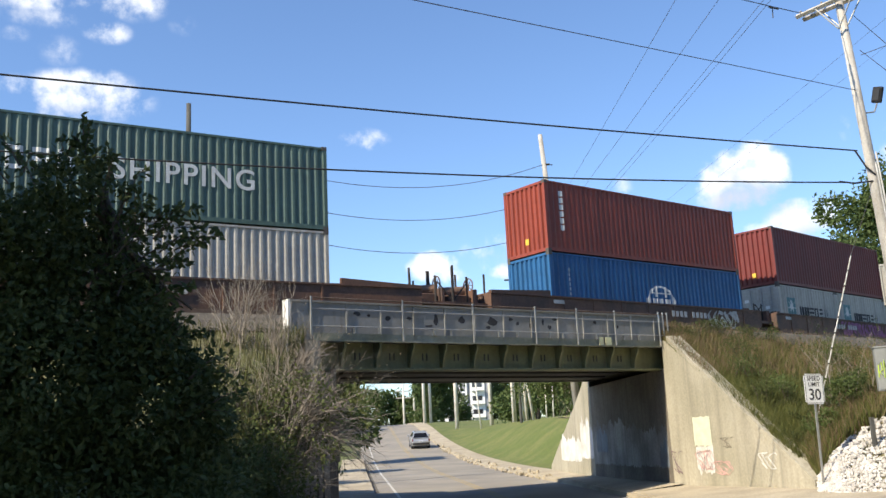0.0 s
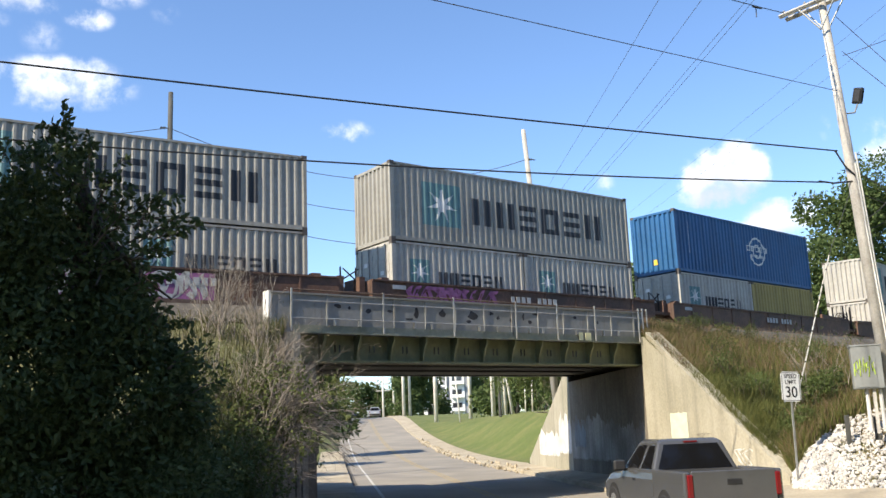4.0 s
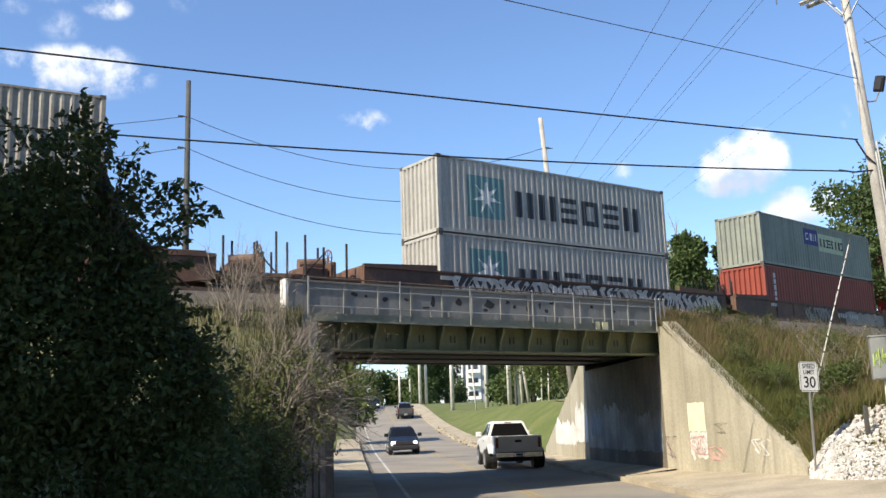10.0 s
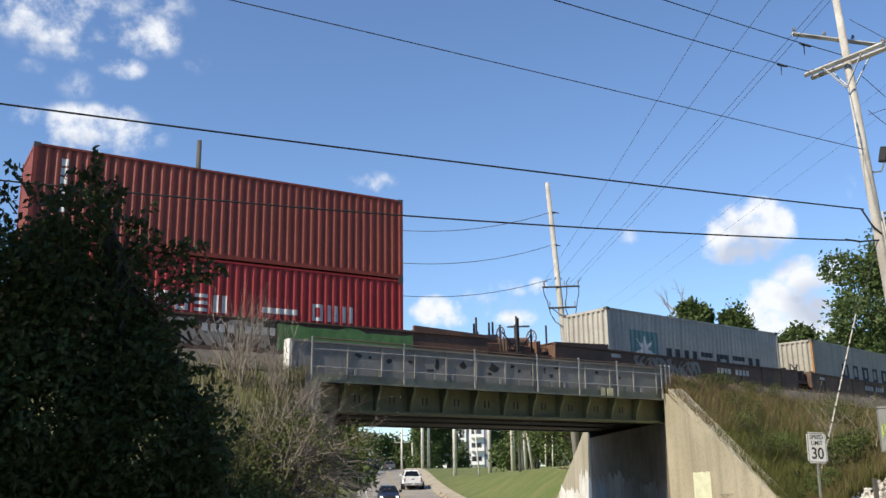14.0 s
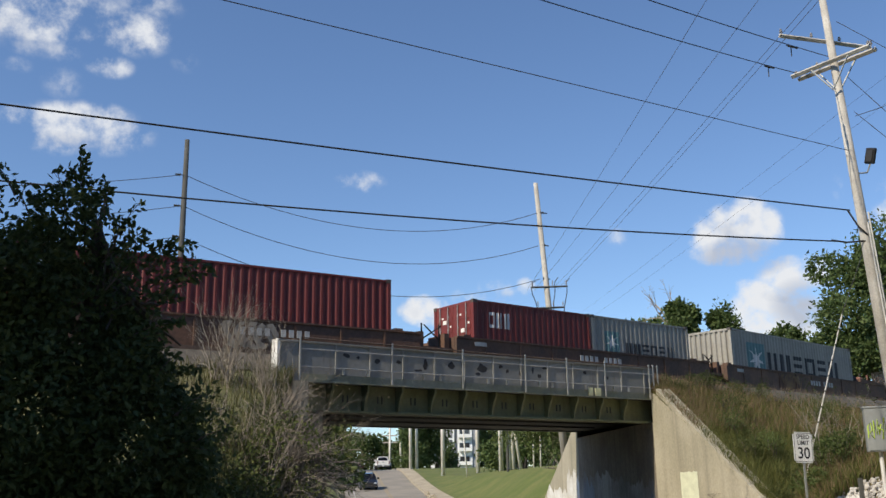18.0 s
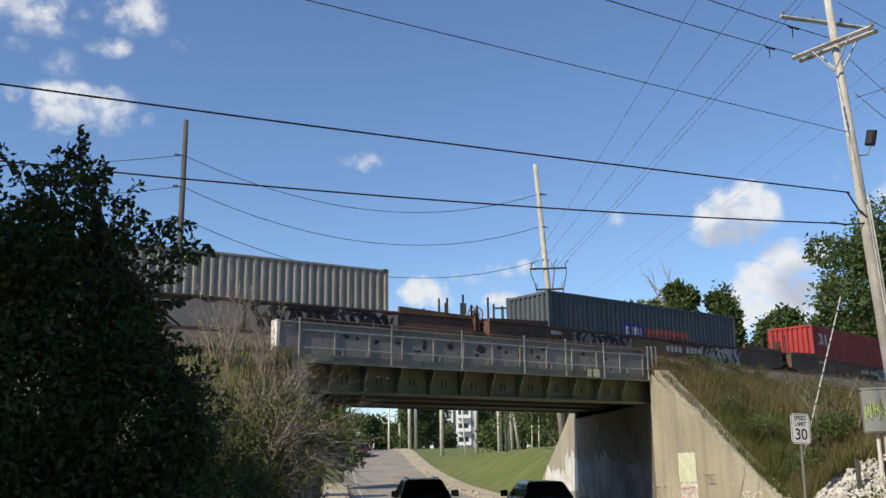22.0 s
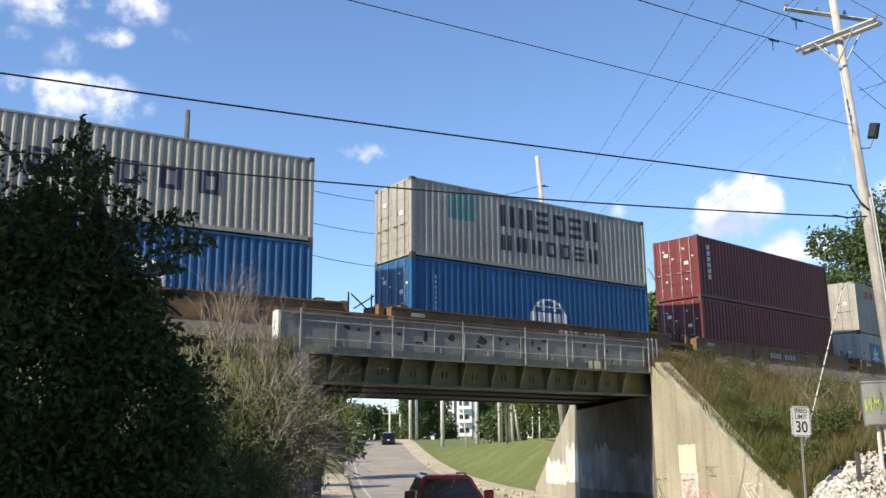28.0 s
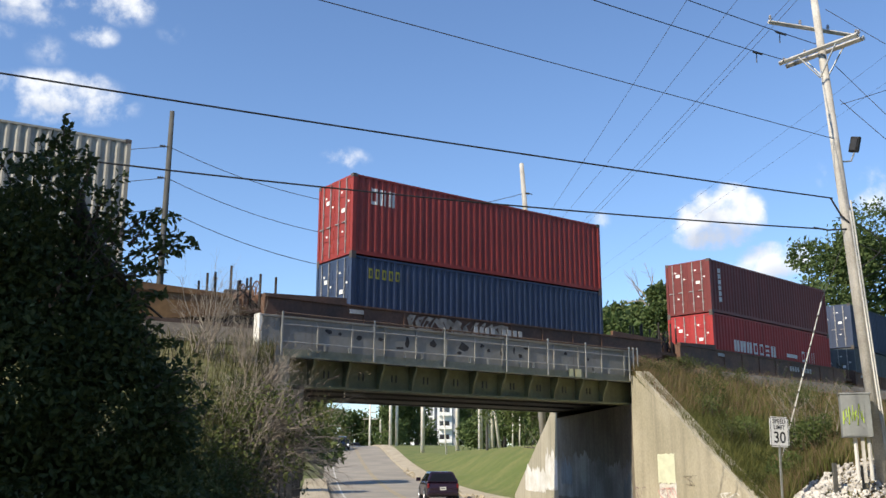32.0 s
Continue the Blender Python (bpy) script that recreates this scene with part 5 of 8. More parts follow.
M_BARK = material("grey_bark", (0.10, 0.08, 0.06), 0.9, spread=0.4, scale=4, fine=30, bump=0.5)
M_TWIG = material("bare_twigs", (0.33, 0.285, 0.235), 0.85, spread=0.35, scale=3, fine=30)
M_TWIG_DARK = material("dark_twigs", (0.13, 0.10, 0.08), 0.9, spread=0.35, scale=3, fine=30)
M_LEAF_DARK = leaf_material("dark_leaves", (0.014, 0.027, 0.010), (0.034, 0.05, 0.019), 0.22)
M_LEAF_NEAR = leaf_material("shaded_tree_leaves", (0.046, 0.07, 0.025), (0.11, 0.135, 0.055), 0.32)
M_LEAF_MID = leaf_material("mid_green_leaves", (0.065, 0.10, 0.026), (0.12, 0.15, 0.05), 0.3)
M_LEAF_FAR = leaf_material("far_leaves", (0.05, 0.085, 0.025), (0.11, 0.145, 0.05), 0.3)
M_LEAF_OLIVE = leaf_material("olive_leaves", (0.055, 0.075, 0.021), (0.108, 0.122, 0.042), 0.35)
M_LEAF_LIME = leaf_material("yellow_green_leaves", (0.09, 0.115, 0.032), (0.15, 0.165, 0.058), 0.35)
M_LEAF_DRY = leaf_material("dry_seed_heads", (0.17, 0.13, 0.08), (0.25, 0.20, 0.125), 0.25)
M_GRASS_G = leaf_material("green_grass", (0.10, 0.12, 0.032), (0.19, 0.185, 0.065), 0.4)
M_GRASS_O = leaf_material("olive_weeds", (0.06, 0.07, 0.025), (0.115, 0.11, 0.045), 0.3)
M_GRASS_T = leaf_material("russet_seed_grass", (0.185, 0.12, 0.07), (0.29, 0.215, 0.13), 0.35)


def tree(name, label, where, trunk_h, trunk_r, blobs, count, size, wide, mat, seed, limbs=7, group=""):
    """A tapered trunk with limbs that reach into the crown, and a crown of single leaves."""
    rng = np.random.default_rng(seed)
    base = Vector(where)
    t = thing(name, label, "tree", Matrix.Translation(base), group)
    bm = bmesh.new()
    top = Vector((0, 0, trunk_h))
    tube(bm, (0, 0, -0.2), top * 0.5 + Vector((0.1, 0, 0)), trunk_r, trunk_r * 0.75, n=9, caps=False)
    tube(bm, top * 0.5 + Vector((0.1, 0, 0)), top, trunk_r * 0.75, trunk_r * 0.5, n=9, caps=False)
    for k in range(limbs):
        c = Vector(blobs[k % len(blobs)][0]) - base
        s = top * rng.uniform(0.45, 1.0)
        branch_mesh(rng, s, c - s, (c - s).length * 0.5, trunk_r * 0.35, 1, bm, 0.35)
    part("trunk", bm, M_BARK, t, smooth=True)
    local = [((b[0][0] - base.x, b[0][1] - base.y, b[0][2] - base.z), b[1]) for b in blobs]
    part_of("crown", leaf_mesh("crown", rng, local, count, size, wide), mat, t)
    return t


# the dark tree close by, with its pointed top and drooping boughs
NEAR_BLOBS = [(-4.76, 4.85, 0.44), (-4.14, 5.15, 0.2), (-4.13, 4.7, 0.4), (-4.5, 4.2, 0.66), (-3.95, 4.2, 0.4), (-4.15, 3.4, 0.85), (-3.6, 3.3, 0.42),
              (-3.4, 2.8, 0.5), (-2.95, 2.5, 0.22), (-3.45, 2.1, 0.95), (-2.85, 1.9, 0.42), (-4.45, 2.4, 1.1), (-3.0, 1.0, 0.7), (-4.2, 1.0, 1.0), (-5.6, 3.6, 1.2), (-5.8, 1.8, 1.2)]
NEAR_BLOBS = [(x, (z if z < 4 else 4 + (z - 4) * 0.86) - (0.22 if x < -4.4 and z > 4 else 0), r * (0.85 if z > 4 else 1)) for x, z, r in NEAR_BLOBS]
rb = random.Random(2)
near = [((x, 10.3 + rb.uniform(-0.4, 0.7), z), (r, r * 1.3, r * 1.02)) for x, z, r in NEAR_BLOBS]
tree("broadleaf_tree", "dense dark green broadleaf tree in shade by the roadside", (-4.0, 10.6, 0.1), 4.6, 0.13, near, 64000, 0.085, 0.55, M_LEAF_NEAR, 11, 9)


def spray(rng, bm, leaves, a, b, size=0.1):
    """A bowed shoot with leaves set along it to both sides."""
    a, b = Vector(a), Vector(b)
    n = 9
    pts = [a.lerp(b, k / n) + Vector((0, 0, 0.10 * math.sin(k / n * math.pi))) * (b - a).length for k in range(n + 1)]
    for k, (p, q) in enumerate(zip(pts, pts[1:])):
        tube(bm, p, q, 0.011 - 0.0009 * k, 0.0101 - 0.0009 * k, n=4, caps=False)
    count = int((b - a).length * 62)
    for k in range(count):
        f = 0.12 + 0.88 * (k + rng.random()) / count
        i = min(int(f * n), n - 1)
        p = pts[i].lerp(pts[i + 1], f * n - i) + Vector(rng.normal(size=3)) * 0.075 * (1.15 - f)
        d = ((b - a).normalized() * 0.5 + Vector(rng.normal(size=3)) * 0.7 + Vector((0, 0, -0.25))).normalized()
        s = d.cross(Vector(rng.normal(size=3))).normalized()
        ln_, w = size * rng.uniform(0.6, 1.15), size * 0.27
        leaves[0].extend([tuple(p), tuple(p + d * ln_ * 0.45 + s * w), tuple(p + d * ln_), tuple(p + d * ln_ * 0.45 - s * w)])
        m = len(leaves[0]) - 4
        leaves[1].append((m, m + 1, m + 2, m + 3))


# shoots that stand out of the crown: foot and tip, sideways and up
SHOOTS = [
    (-3.74, 3.90, -2.60, 4.09), (-3.55, 3.76, -2.44, 3.92), (-3.75, 4.03, -3.24, 4.55), (-3.82, 4.30, -3.33, 4.70),
    (-3.89, 4.57, -3.67, 5.13), (-4.11, 5.11, -4.06, 5.58), (-4.30, 4.92, -4.29, 5.36), (-4.68, 4.86, -4.93, 5.52),
    (-4.94, 4.87, -5.19, 5.42), (-3.68, 3.77, -3.08, 4.31), (-3.79, 3.45, -2.88, 3.72), (-3.76, 4.36, -3.48, 4.79),
    (-4.49, 4.99, -4.56, 5.27), (-4.10, 4.84, -3.89, 5.28), (-3.59, 3.12, -2.78, 3.40), (-3.52, 2.62, -2.62, 2.92),
    (-3.44, 2.31, -2.46, 2.45), (-3.43, 1.88, -2.42, 2.02),
]
SHOOTS = [(x0, z0 - 0.16, x1, z1 - (0.2 if x1 > -4.4 else 0.42)) if z1 > 4.4 else (x0, z0, x1, z1) for x0, z0, x1, z1 in SHOOTS]
rng_s = np.random.default_rng(5)
bush = thing("leafy_sapling", "loose dark leafy shoots beside the dense tree", "shrub", Matrix.Translation((-3.4, 10.3, 0.1)))
bm, leaves = bmesh.new(), ([], [])
for x0, z0, x1, z1 in SHOOTS:
    spray(rng_s, bm, leaves, (x0 + 3.4, rng_s.uniform(-0.2, 0.1), z0 - 0.1), (x1 + 3.4, rng_s.uniform(-0.3, 0.1), z1 - 0.1))
    for k in range(2):
        f = rng_s.uniform(0.3, 0.7)
        px0, pz0 = x0 + (x1 - x0) * f, z0 + (z1 - z0) * f
        spray(rng_s, bm, leaves, (px0 + 3.4, -0.1, pz0 - 0.1), (px0 + 3.4 + (x1 - x0) * 0.35 + rng_s.uniform(-0.2, 0.2), -0.15, pz0 - 0.1 + abs(z1 - z0) * 0.3 + rng_s.uniform(0.0, 0.3)))
tube(bm, (-0.4, 0.1, -0.2), (-0.4, 0.1, 4.2), 0.035, 0.012, n=6)
part("branchwork", bm, M_TWIG_DARK, bush)
me = bpy.data.meshes.new("foliage")
me.from_pydata(leaves[0], [], leaves[1])
me.update()
part_of("foliage", me, M_LEAF_NEAR, bush)

# taller unseen trees, added beside and behind the eye to shade the dark tree
for k, (x, y, h, r) in enumerate(((-8.9, 5.4, 9.0, 3.7), (-12.5, 1.0, 10.5, 4.2), (-13.5, 8.0, 9.5, 3.6))):
    tree("unseen_tree", "unseen tall leafy tree added to shade the verge", (x, y, 0), h * 0.7, 0.22, [((x, y, h), (r, r, r * 0.9)), ((x + 1.0, y - 0.8, h - 2.2), (r * 0.8, r * 0.8, r * 0.7)), ((x - 1.2, y + 1.0, h - 1.6), (r * 0.7, r * 0.7, r * 0.7))],
         9000, 0.34, 0.6, M_LEAF_DARK, 40 + k, 5, "shade trees")


# unseen trees added behind the eye and across the road, to block low skylight
for k, (x, y, h, r) in enumerate(((13.5, -5.0, 14.5, 4.6), (18.0, 2.5, 15.5, 5.0), (22.0, 10.5, 15.0, 4.8), (27.0, 18.5, 16.0, 5.2), (32.0, 26.0, 15.5, 5.0), (-4.0, -24.0, 15.0, 5.2), (4.5, -25.0, 16.0, 5.4), (12.5, -20.0, 15.0, 5.0), (20.0, -13.0, 16.0, 5.4), (-13.5, -24.0, 14.5, 5.0), (28.0, -2.0, 17.0, 6.0))):
    tree("unseen_tree", "unseen tall leafy tree added to block low skylight", (x, y, 0), h * 0.62, 0.24, [((x, y, h * 0.72), (r, r, h * 0.28)), ((x + 1.6, y - 1.2, h * 0.45), (r * 0.85, r * 0.85, h * 0.2)), ((x - 1.7, y + 1.3, h * 0.42), (r * 0.85, r * 0.85, h * 0.2)), ((x, y, h * 0.2), (r * 0.8, r * 0.8, h * 0.16))],
         5200, 0.6, 0.7, M_LEAF_DARK, 60 + k, 5, "shade trees")


def shrub(name, label, where, way, stems, height, radius, leaf_n, leaf_size, leaf_mat, seed, twig=None, spread=0.5, depth=3, wide=0.35, rise=0.12, leaf_r=0.25):
    rng = np.random.default_rng(seed)
    t = thing(name, label, "shrub", Matrix.Translation(where))
    bm = bmesh.new()
    ends = []
    for k in range(stems):
        o = Vector((rng.uniform(-radius, radius), rng.uniform(-radius, radius), -0.1))
        tube(bm, (0, 0, -0.22), tuple(o), 0.016, 0.014, n=4, caps=False)
        w = Vector(way) + Vector((rng.uniform(-1, 1), rng.uniform(-1, 1), 0)) * spread
        ends += branch_mesh(rng, o, w, height * rng.uniform(0.45, 0.7), 0.014, depth, bm, spread, sides=4, rise=rise)
    part("branchwork", bm, twig or M_TWIG, t)
    if leaf_n:
        blobs_ = [(tuple(e), (leaf_r, leaf_r, leaf_r)) for e in ends]
        part_of("foliage", leaf_mesh("foliage", rng, blobs_, leaf_n, leaf_size, wide), leaf_mat, t)
    return t


# brush in front of the left wing wall
def fan_bush(label, foot, root, tips, seed, radius=0.026, group=""):
    """A leafless bush: limbs that sweep from one root to given tips, each with side twigs that fork."""
    rng = np.random.default_rng(seed)
    foot, root = Vector(foot), Vector(root)
    t = thing("bare_bush", label, "shrub", Matrix.Translation(foot), group)
    bm = bmesh.new()
    tube(bm, (0, 0, -0.2), root - foot, 0.035, 0.03, n=6, caps=False)
    for tip in tips:
        a = root - foot + Vector(rng.normal(size=3)) * 0.15
        b = Vector(tip) - foot
        n = 7
        bow = Vector((0, 0, rng.uniform(0.0, 0.22) * (b - a).length))
        pts = [a.lerp(b, k / n) + bow * math.sin(k / n * math.pi) + Vector(rng.normal(size=3)) * 0.02 for k in range(n + 1)]
        for k, (p, q) in enumerate(zip(pts, pts[1:])):
            r0 = radius * (1 - 0.11 * k)
            tube(bm, p, q, r0, r0 * 0.9, n=4, caps=False)
            d = (q - p).normalized()
            for _ in range(2 if k > 1 else 1):
                w = (d + Vector(rng.normal(size=3)) * 0.42 + Vector((0, 0, 0.1))).normalized()
                branch_mesh(rng, p.lerp(q, rng.random()), w, rng.uniform(0.25, 0.6), r0 * 0.55, 1, bm, 0.4, sides=3, rise=0.05)
    part("branchwork", bm, M_TWIG, t)
    return t


rb7 = random.Random(31)
for k in range(3):
    tips = [(rb7.uniform(-3.2, -1.6), 20.3 + rb7.uniform(-0.7, 0.7), rb7.uniform(1.2, 2.8)) for _ in range(13)] + [(rb7.uniform(-3.6, -2.7), 20.3 + rb7.uniform(-0.7, 0.7), rb7.uniform(3.0, 3.8)) for _ in range(5)]
    fan_bush("tangled leafless grey bush overhanging the pavement", (-4.3, 20.3 + 0.4 * k, 0.3), (-4.1 + 0.1 * k, 20.2 + 0.35 * k, 1.3 + 0.3 * k), tips, 21 + k)
for k in range(2):
    tips = [(rb7.uniform(-4.9, -2.5), 19.0 + rb7.uniform(-0.5, 0.5), rb7.uniform(0.7, 3.4)) for _ in range(20)]
    fan_bush("tangled leafless grey bush in front of the wing wall", (-4.2 + 0.5 * k, 19.2, 0.2), (-4.1 + 0.4 * k, 19.2, 0.7), tips, 33 + k, 0.02)
tips = [(rb7.uniform(-5.8, -4.3), 22.0 + rb7.uniform(-0.4, 0.4), rb7.uniform(5.0, 6.1)) for _ in range(15)]
fan_bush("tall bare stems in front of the bridge end", (-5.1, 22.0, 2.8), (-5.1, 22.0, 3.6), tips, 27, 0.016)
tips = [(rb7.uniform(-4.6, -3.4), 22.0 + rb7.uniform(-0.4, 0.3), rb7.uniform(4.1, 5.2)) for _ in range(12)]
fan_bush("bare stems in front of the bridge end", (-4.1, 21.9, 2.4), (-4.1, 21.9, 3.2), tips, 28, 0.015)
for k, (x, y, z, h, n, leaf, mat, nm) in enumerate(((-5.1, 20.1, 0.2, 2.4, 15, 13000, M_LEAF_OLIVE, "olive green weedy bush with small leaves"), (-4.45, 18.9, 0.6, 2.0, 12, 7000, M_LEAF_LIME, "yellow-green weedy bush with small leaves"), (-5.9, 19.8, 0.3, 2.6, 15, 13000, M_LEAF_OLIVE, "olive green weedy bush with small leaves"),
                                                    (-4.6, 17.2, 0.0, 1.4, 14, 9000, M_LEAF_OLIVE, "olive green bush at the foot of the wing wall"), (-3.75, 17.0, -0.2, 1.15, 14, 7000, M_LEAF_OLIVE, "olive green bush at the foot of the wing wall"), (-4.2, 15.6, -0.2, 1.3, 14, 11000, M_LEAF_NEAR, "dark green bush at the foot of the wing wall"))):
    shrub("weedy_bush", nm, (x, y, z), (0.08, -0.05, 1), n, h, 0.7, leaf, 0.085, mat, 124 + k, spread=0.5, depth=2, leaf_r=0.26, wide=0.5, twig=M_TWIG_DARK)
for k, (x, y, z, h) in enumerate(((-4.2, 21.5, 1.2, 2.4), (-5.7, 21.6, 1.6, 2.4), (-4.5, 18.0, 0.0, 1.1))):
    shrub("dry_bush", "brown dry bush with withered seed heads", (x, y, z), (0.1, 0, 1), 11, h, 0.9, 900, 0.045, M_LEAF_DRY, 136 + k, spread=0.42, depth=2, leaf_r=0.3, twig=M_TWIG_DARK)
shrub("weedy_bush", "dark leafy bush beyond the abutment", (-8.6, 47.0, 0.0), (0.0, 0, 1), 12, 2.6, 0.9, 5000, 0.15, M_LEAF_DARK, 30, spread=0.6, depth=2, leaf_r=0.45, wide=0.6)


def grass(name, label, spots, count, height, width, mat, seed, category="grass"):
    """Single bent blades over a patch: spots(rng, n) gives their feet."""
    rng = np.random.default_rng(seed)
    p = spots(rng, count)
    h = height * (0.45 + 0.9 * rng.random(count))
    lean = rng.normal(size=(count, 2)) * 0.28
    ang = rng.random(count) * math.tau
    s = np.stack([np.cos(ang), np.sin(ang), 0 * ang], axis=1) * width
    mid = p + np.stack([lean[:, 0] * h * 0.35, lean[:, 1] * h * 0.35, h * 0.6], axis=1)
    tip = p + np.stack([lean[:, 0] * h, lean[:, 1] * h, h], axis=1)
    v = np.stack([p - s, p + s, mid + s * 0.7, mid - s * 0.7, tip], axis=1).reshape(-1, 3)
    k = np.arange(count)[:, None] * 5
    faces = np.concatenate([k + np.array([[0, 1, 2, 3]])], axis=0).tolist() + np.concatenate([k + np.array([[3, 2, 4]])], axis=0).tolist()
    me = bpy.data.meshes.new(name)
    me.from_pydata(v.tolist(), [], faces)
    me.update()
    ob = part_of(name, me, mat)
    return tagged(ob, label, category, kind="stuff")


BANK_ROWS = bank(1)
BANK_ROWS_L = bank(-1)


def on_bank(rows, r0, r1, c0, c1, clump=0.0, bias=None):
    """Feet spread over cells of the bank's surface."""
    def spots(rng, n):
        i = r0 + (r1 - r0) * rng.random(n)
        j = c0 + (c1 - c0) * rng.random(n) ** 1.5
        i0, j0 = np.floor(i).astype(int), np.floor(j).astype(int)
        fi, fj = (i - i0)[:, None], (j - j0)[:, None]
        g = np.array([[tuple(p) for p in row] for row in rows])
        return (g[i0, j0] * (1 - fi) * (1 - fj) + g[i0 + 1, j0] * fi * (1 - fj) + g[i0, j0 + 1] * (1 - fi) * fj + g[i0 + 1, j0 + 1] * fi * fj)
    return spots


grass("bank_grass", "tall green grass on the railway bank", on_bank(BANK_ROWS, 1.3, 5.3, 0.1, 9.5), 62000, 0.42, 0.010, M_GRASS_G, 61)
grass("dry_grass", "tall tan seed grass on the railway bank", on_bank(BANK_ROWS, 3.3, 5.95, 0.1, 9.5), 19000, 0.5, 0.009, M_GRASS_T, 62)
grass("dry_grass", "tall tan seed grass along the crest of the bank", on_bank(BANK_ROWS, 5.3, 7.6, 0.1, 9.5), 15000, 0.62, 0.010, M_GRASS_T, 69)
grass("bank_grass", "rough grass on the overgrown bank", on_bank(BANK_ROWS_L, 1.0, 5.8, 0.0, 8.5), 6000, 0.32, 0.012, M_GRASS_O, 63)
shrub("weed_clump", "leafy green weeds at the foot of the bank", (10.2, 26.6, 0.9), (0, 0, 1), 10, 0.9, 0.4, 2600, 0.1, M_LEAF_MID, 64, spread=0.5, depth=1, leaf_r=0.2)
shrub("weed_clump", "leafy green weeds at the foot of the bank", (11.2, 27.6, 1.7), (0, 0, 1), 10, 1.2, 0.6, 2600, 0.1, M_LEAF_MID, 65, spread=0.5, depth=1, leaf_r=0.22)
shrub("weed_clump", "yellow flowering weeds on the bank", (11.6, 28.4, 2.1), (0, 0, 1), 10, 1.8, 0.5, 900, 0.07, M_LEAF_OLIVE, 66, spread=0.4, depth=2, leaf_r=0.15)

# clumps of taller weeds that break the bank's even grass
rb6 = random.Random(77)
for k in range(13):
    spot = on_bank(BANK_ROWS, 1.6, 5.6, 1.3, 6.5)(np.random.default_rng(500 + k), 1)[0]
    shrub("weed_clump", ("leafy green weeds on the railway bank", "olive weeds on the railway bank", "olive weeds on the railway bank")[k % 3], tuple(spot), (0, 0, 1), 7, rb6.uniform(0.6, 1.1), 0.4, 1300, 0.07, (M_LEAF_MID, M_LEAF_OLIVE, M_LEAF_OLIVE)[k % 3], 700 + k, spread=0.5, depth=1, leaf_r=0.24, twig=M_TWIG_DARK)
shrub("weedy_bush", "leafy bush over the far wing wall", (6.9, 54.0, 2.7), (0, 0, 1), 14, 3.0, 1.1, 7000, 0.16, M_LEAF_MID, 34, spread=0.6, depth=2, leaf_r=0.45, wide=0.6)

# ---- white riprap round the sign and the pole ----
TOE = [(9.05, 24.3, -0.12), (9.35, 23.0, -0.2), (10.0, 22.1, -0.22), (11.2, 21.7, -0.18), (13.0, 21.6, 0.0), (16.0, 21.2, 0.2)]
HEAD = [(9.35, 25.0, 0.15), (9.9, 25.3, 0.75), (10.6, 25.6, 1.2), (11.6, 25.9, 1.6), (13.4, 26.0, 2.1), (16.6, 25.8, 2.4)]
CROWN = [(9.4, 25.8, 0.4), (10.1, 27.0, 1.3), (11.2, 28.2, 2.0), (12.6, 29.4, 2.7), (15.0, 30.5, 3.0), (19.0, 31.0, 3.2)]
bed = []
for f in np.linspace(0, 1, 9):
    bed.append([Vector(a).lerp(Vector(b), f) - Vector((0, 0, 0.05)) for a, b in zip(TOE, HEAD)])
for f in np.linspace(0.2, 1, 5):
    bed.append([Vector(a).lerp(Vector(b), f) - Vector((0, 0, 0.05)) for a, b in zip(HEAD, CROWN)])
sheet(bed, M_SOIL, "riprap_bed", "bare soil under the loose stones", "ground")
M_STONE = material("white_limestone", (0.66, 0.63, 0.58), 0.85, spread=0.25, scale=3, fine=18, tint=(0.45, 0.42, 0.38), per=0.22, bump=0.4)


def stone_mesh(rng):
    bm = bmesh.new()
    bmesh.ops.create_icosphere(bm, subdivisions=1, radius=1.0)
    k = rng.uniform(0.55, 1.0, 3)
    for v in bm.verts:
        v.co = Vector((v.co.x * k[0], v.co.y * k[1], v.co.z * k[2] * 0.75)) * rng.uniform(0.72, 1.15)
    me = bpy.data.meshes.new("stone")
    bm.to_mesh(me)
    bm.free()
    me.materials.append(M_STONE)
    return me


def build_riprap():
    rng = np.random.default_rng(8)
    pile = thing("riprap", "heap of broken white limestone round the sign and pole", "stones", Matrix.Translation((10.5, 23.5, 0.2)))
    shapes = [stone_mesh(rng) for _ in range(14)]
    verts, faces = [], []
    for i in range(5600):
        j = min(rng.random() ** 1.25 * 4.99, 4.98)
        k, f = int(j), j - int(j)
        a, b = Vector(TOE[k]).lerp(Vector(TOE[k + 1]), f), Vector(HEAD[k]).lerp(Vector(HEAD[k + 1]), f)
        p = a.lerp(b, rng.random()) + Vector((0, 0, rng.uniform(-0.02, 0.07)))
        s = rng.uniform(0.035, 0.07) if rng.random() < 0.85 else rng.uniform(0.07, 0.12)
        m = Matrix.Translation(p) @ Euler(rng.uniform(0, 6.3, 3)).to_matrix().to_4x4() @ Matrix.Scale(s, 4)
        if i < 290:
            ob = new("stone", shapes[i % 14])
            ob.parent = pile
            ob.matrix_basis = Matrix.Translation((-10.5, -23.5, -0.2)) @ m
        else:
            me = shapes[i % 14]
            n = len(verts)
            verts += [tuple(m @ v.co) for v in me.vertices]
            faces += [[n + q for q in pl.vertices] for pl in me.polygons]
    me = bpy.data.meshes.new("small_stones")
    me.from_pydata(verts, [], faces)
    me.update()
    tagged(part_of("small_stones", me, M_STONE), "broken white limestone rubble", "stones", kind="stuff")


build_riprap()


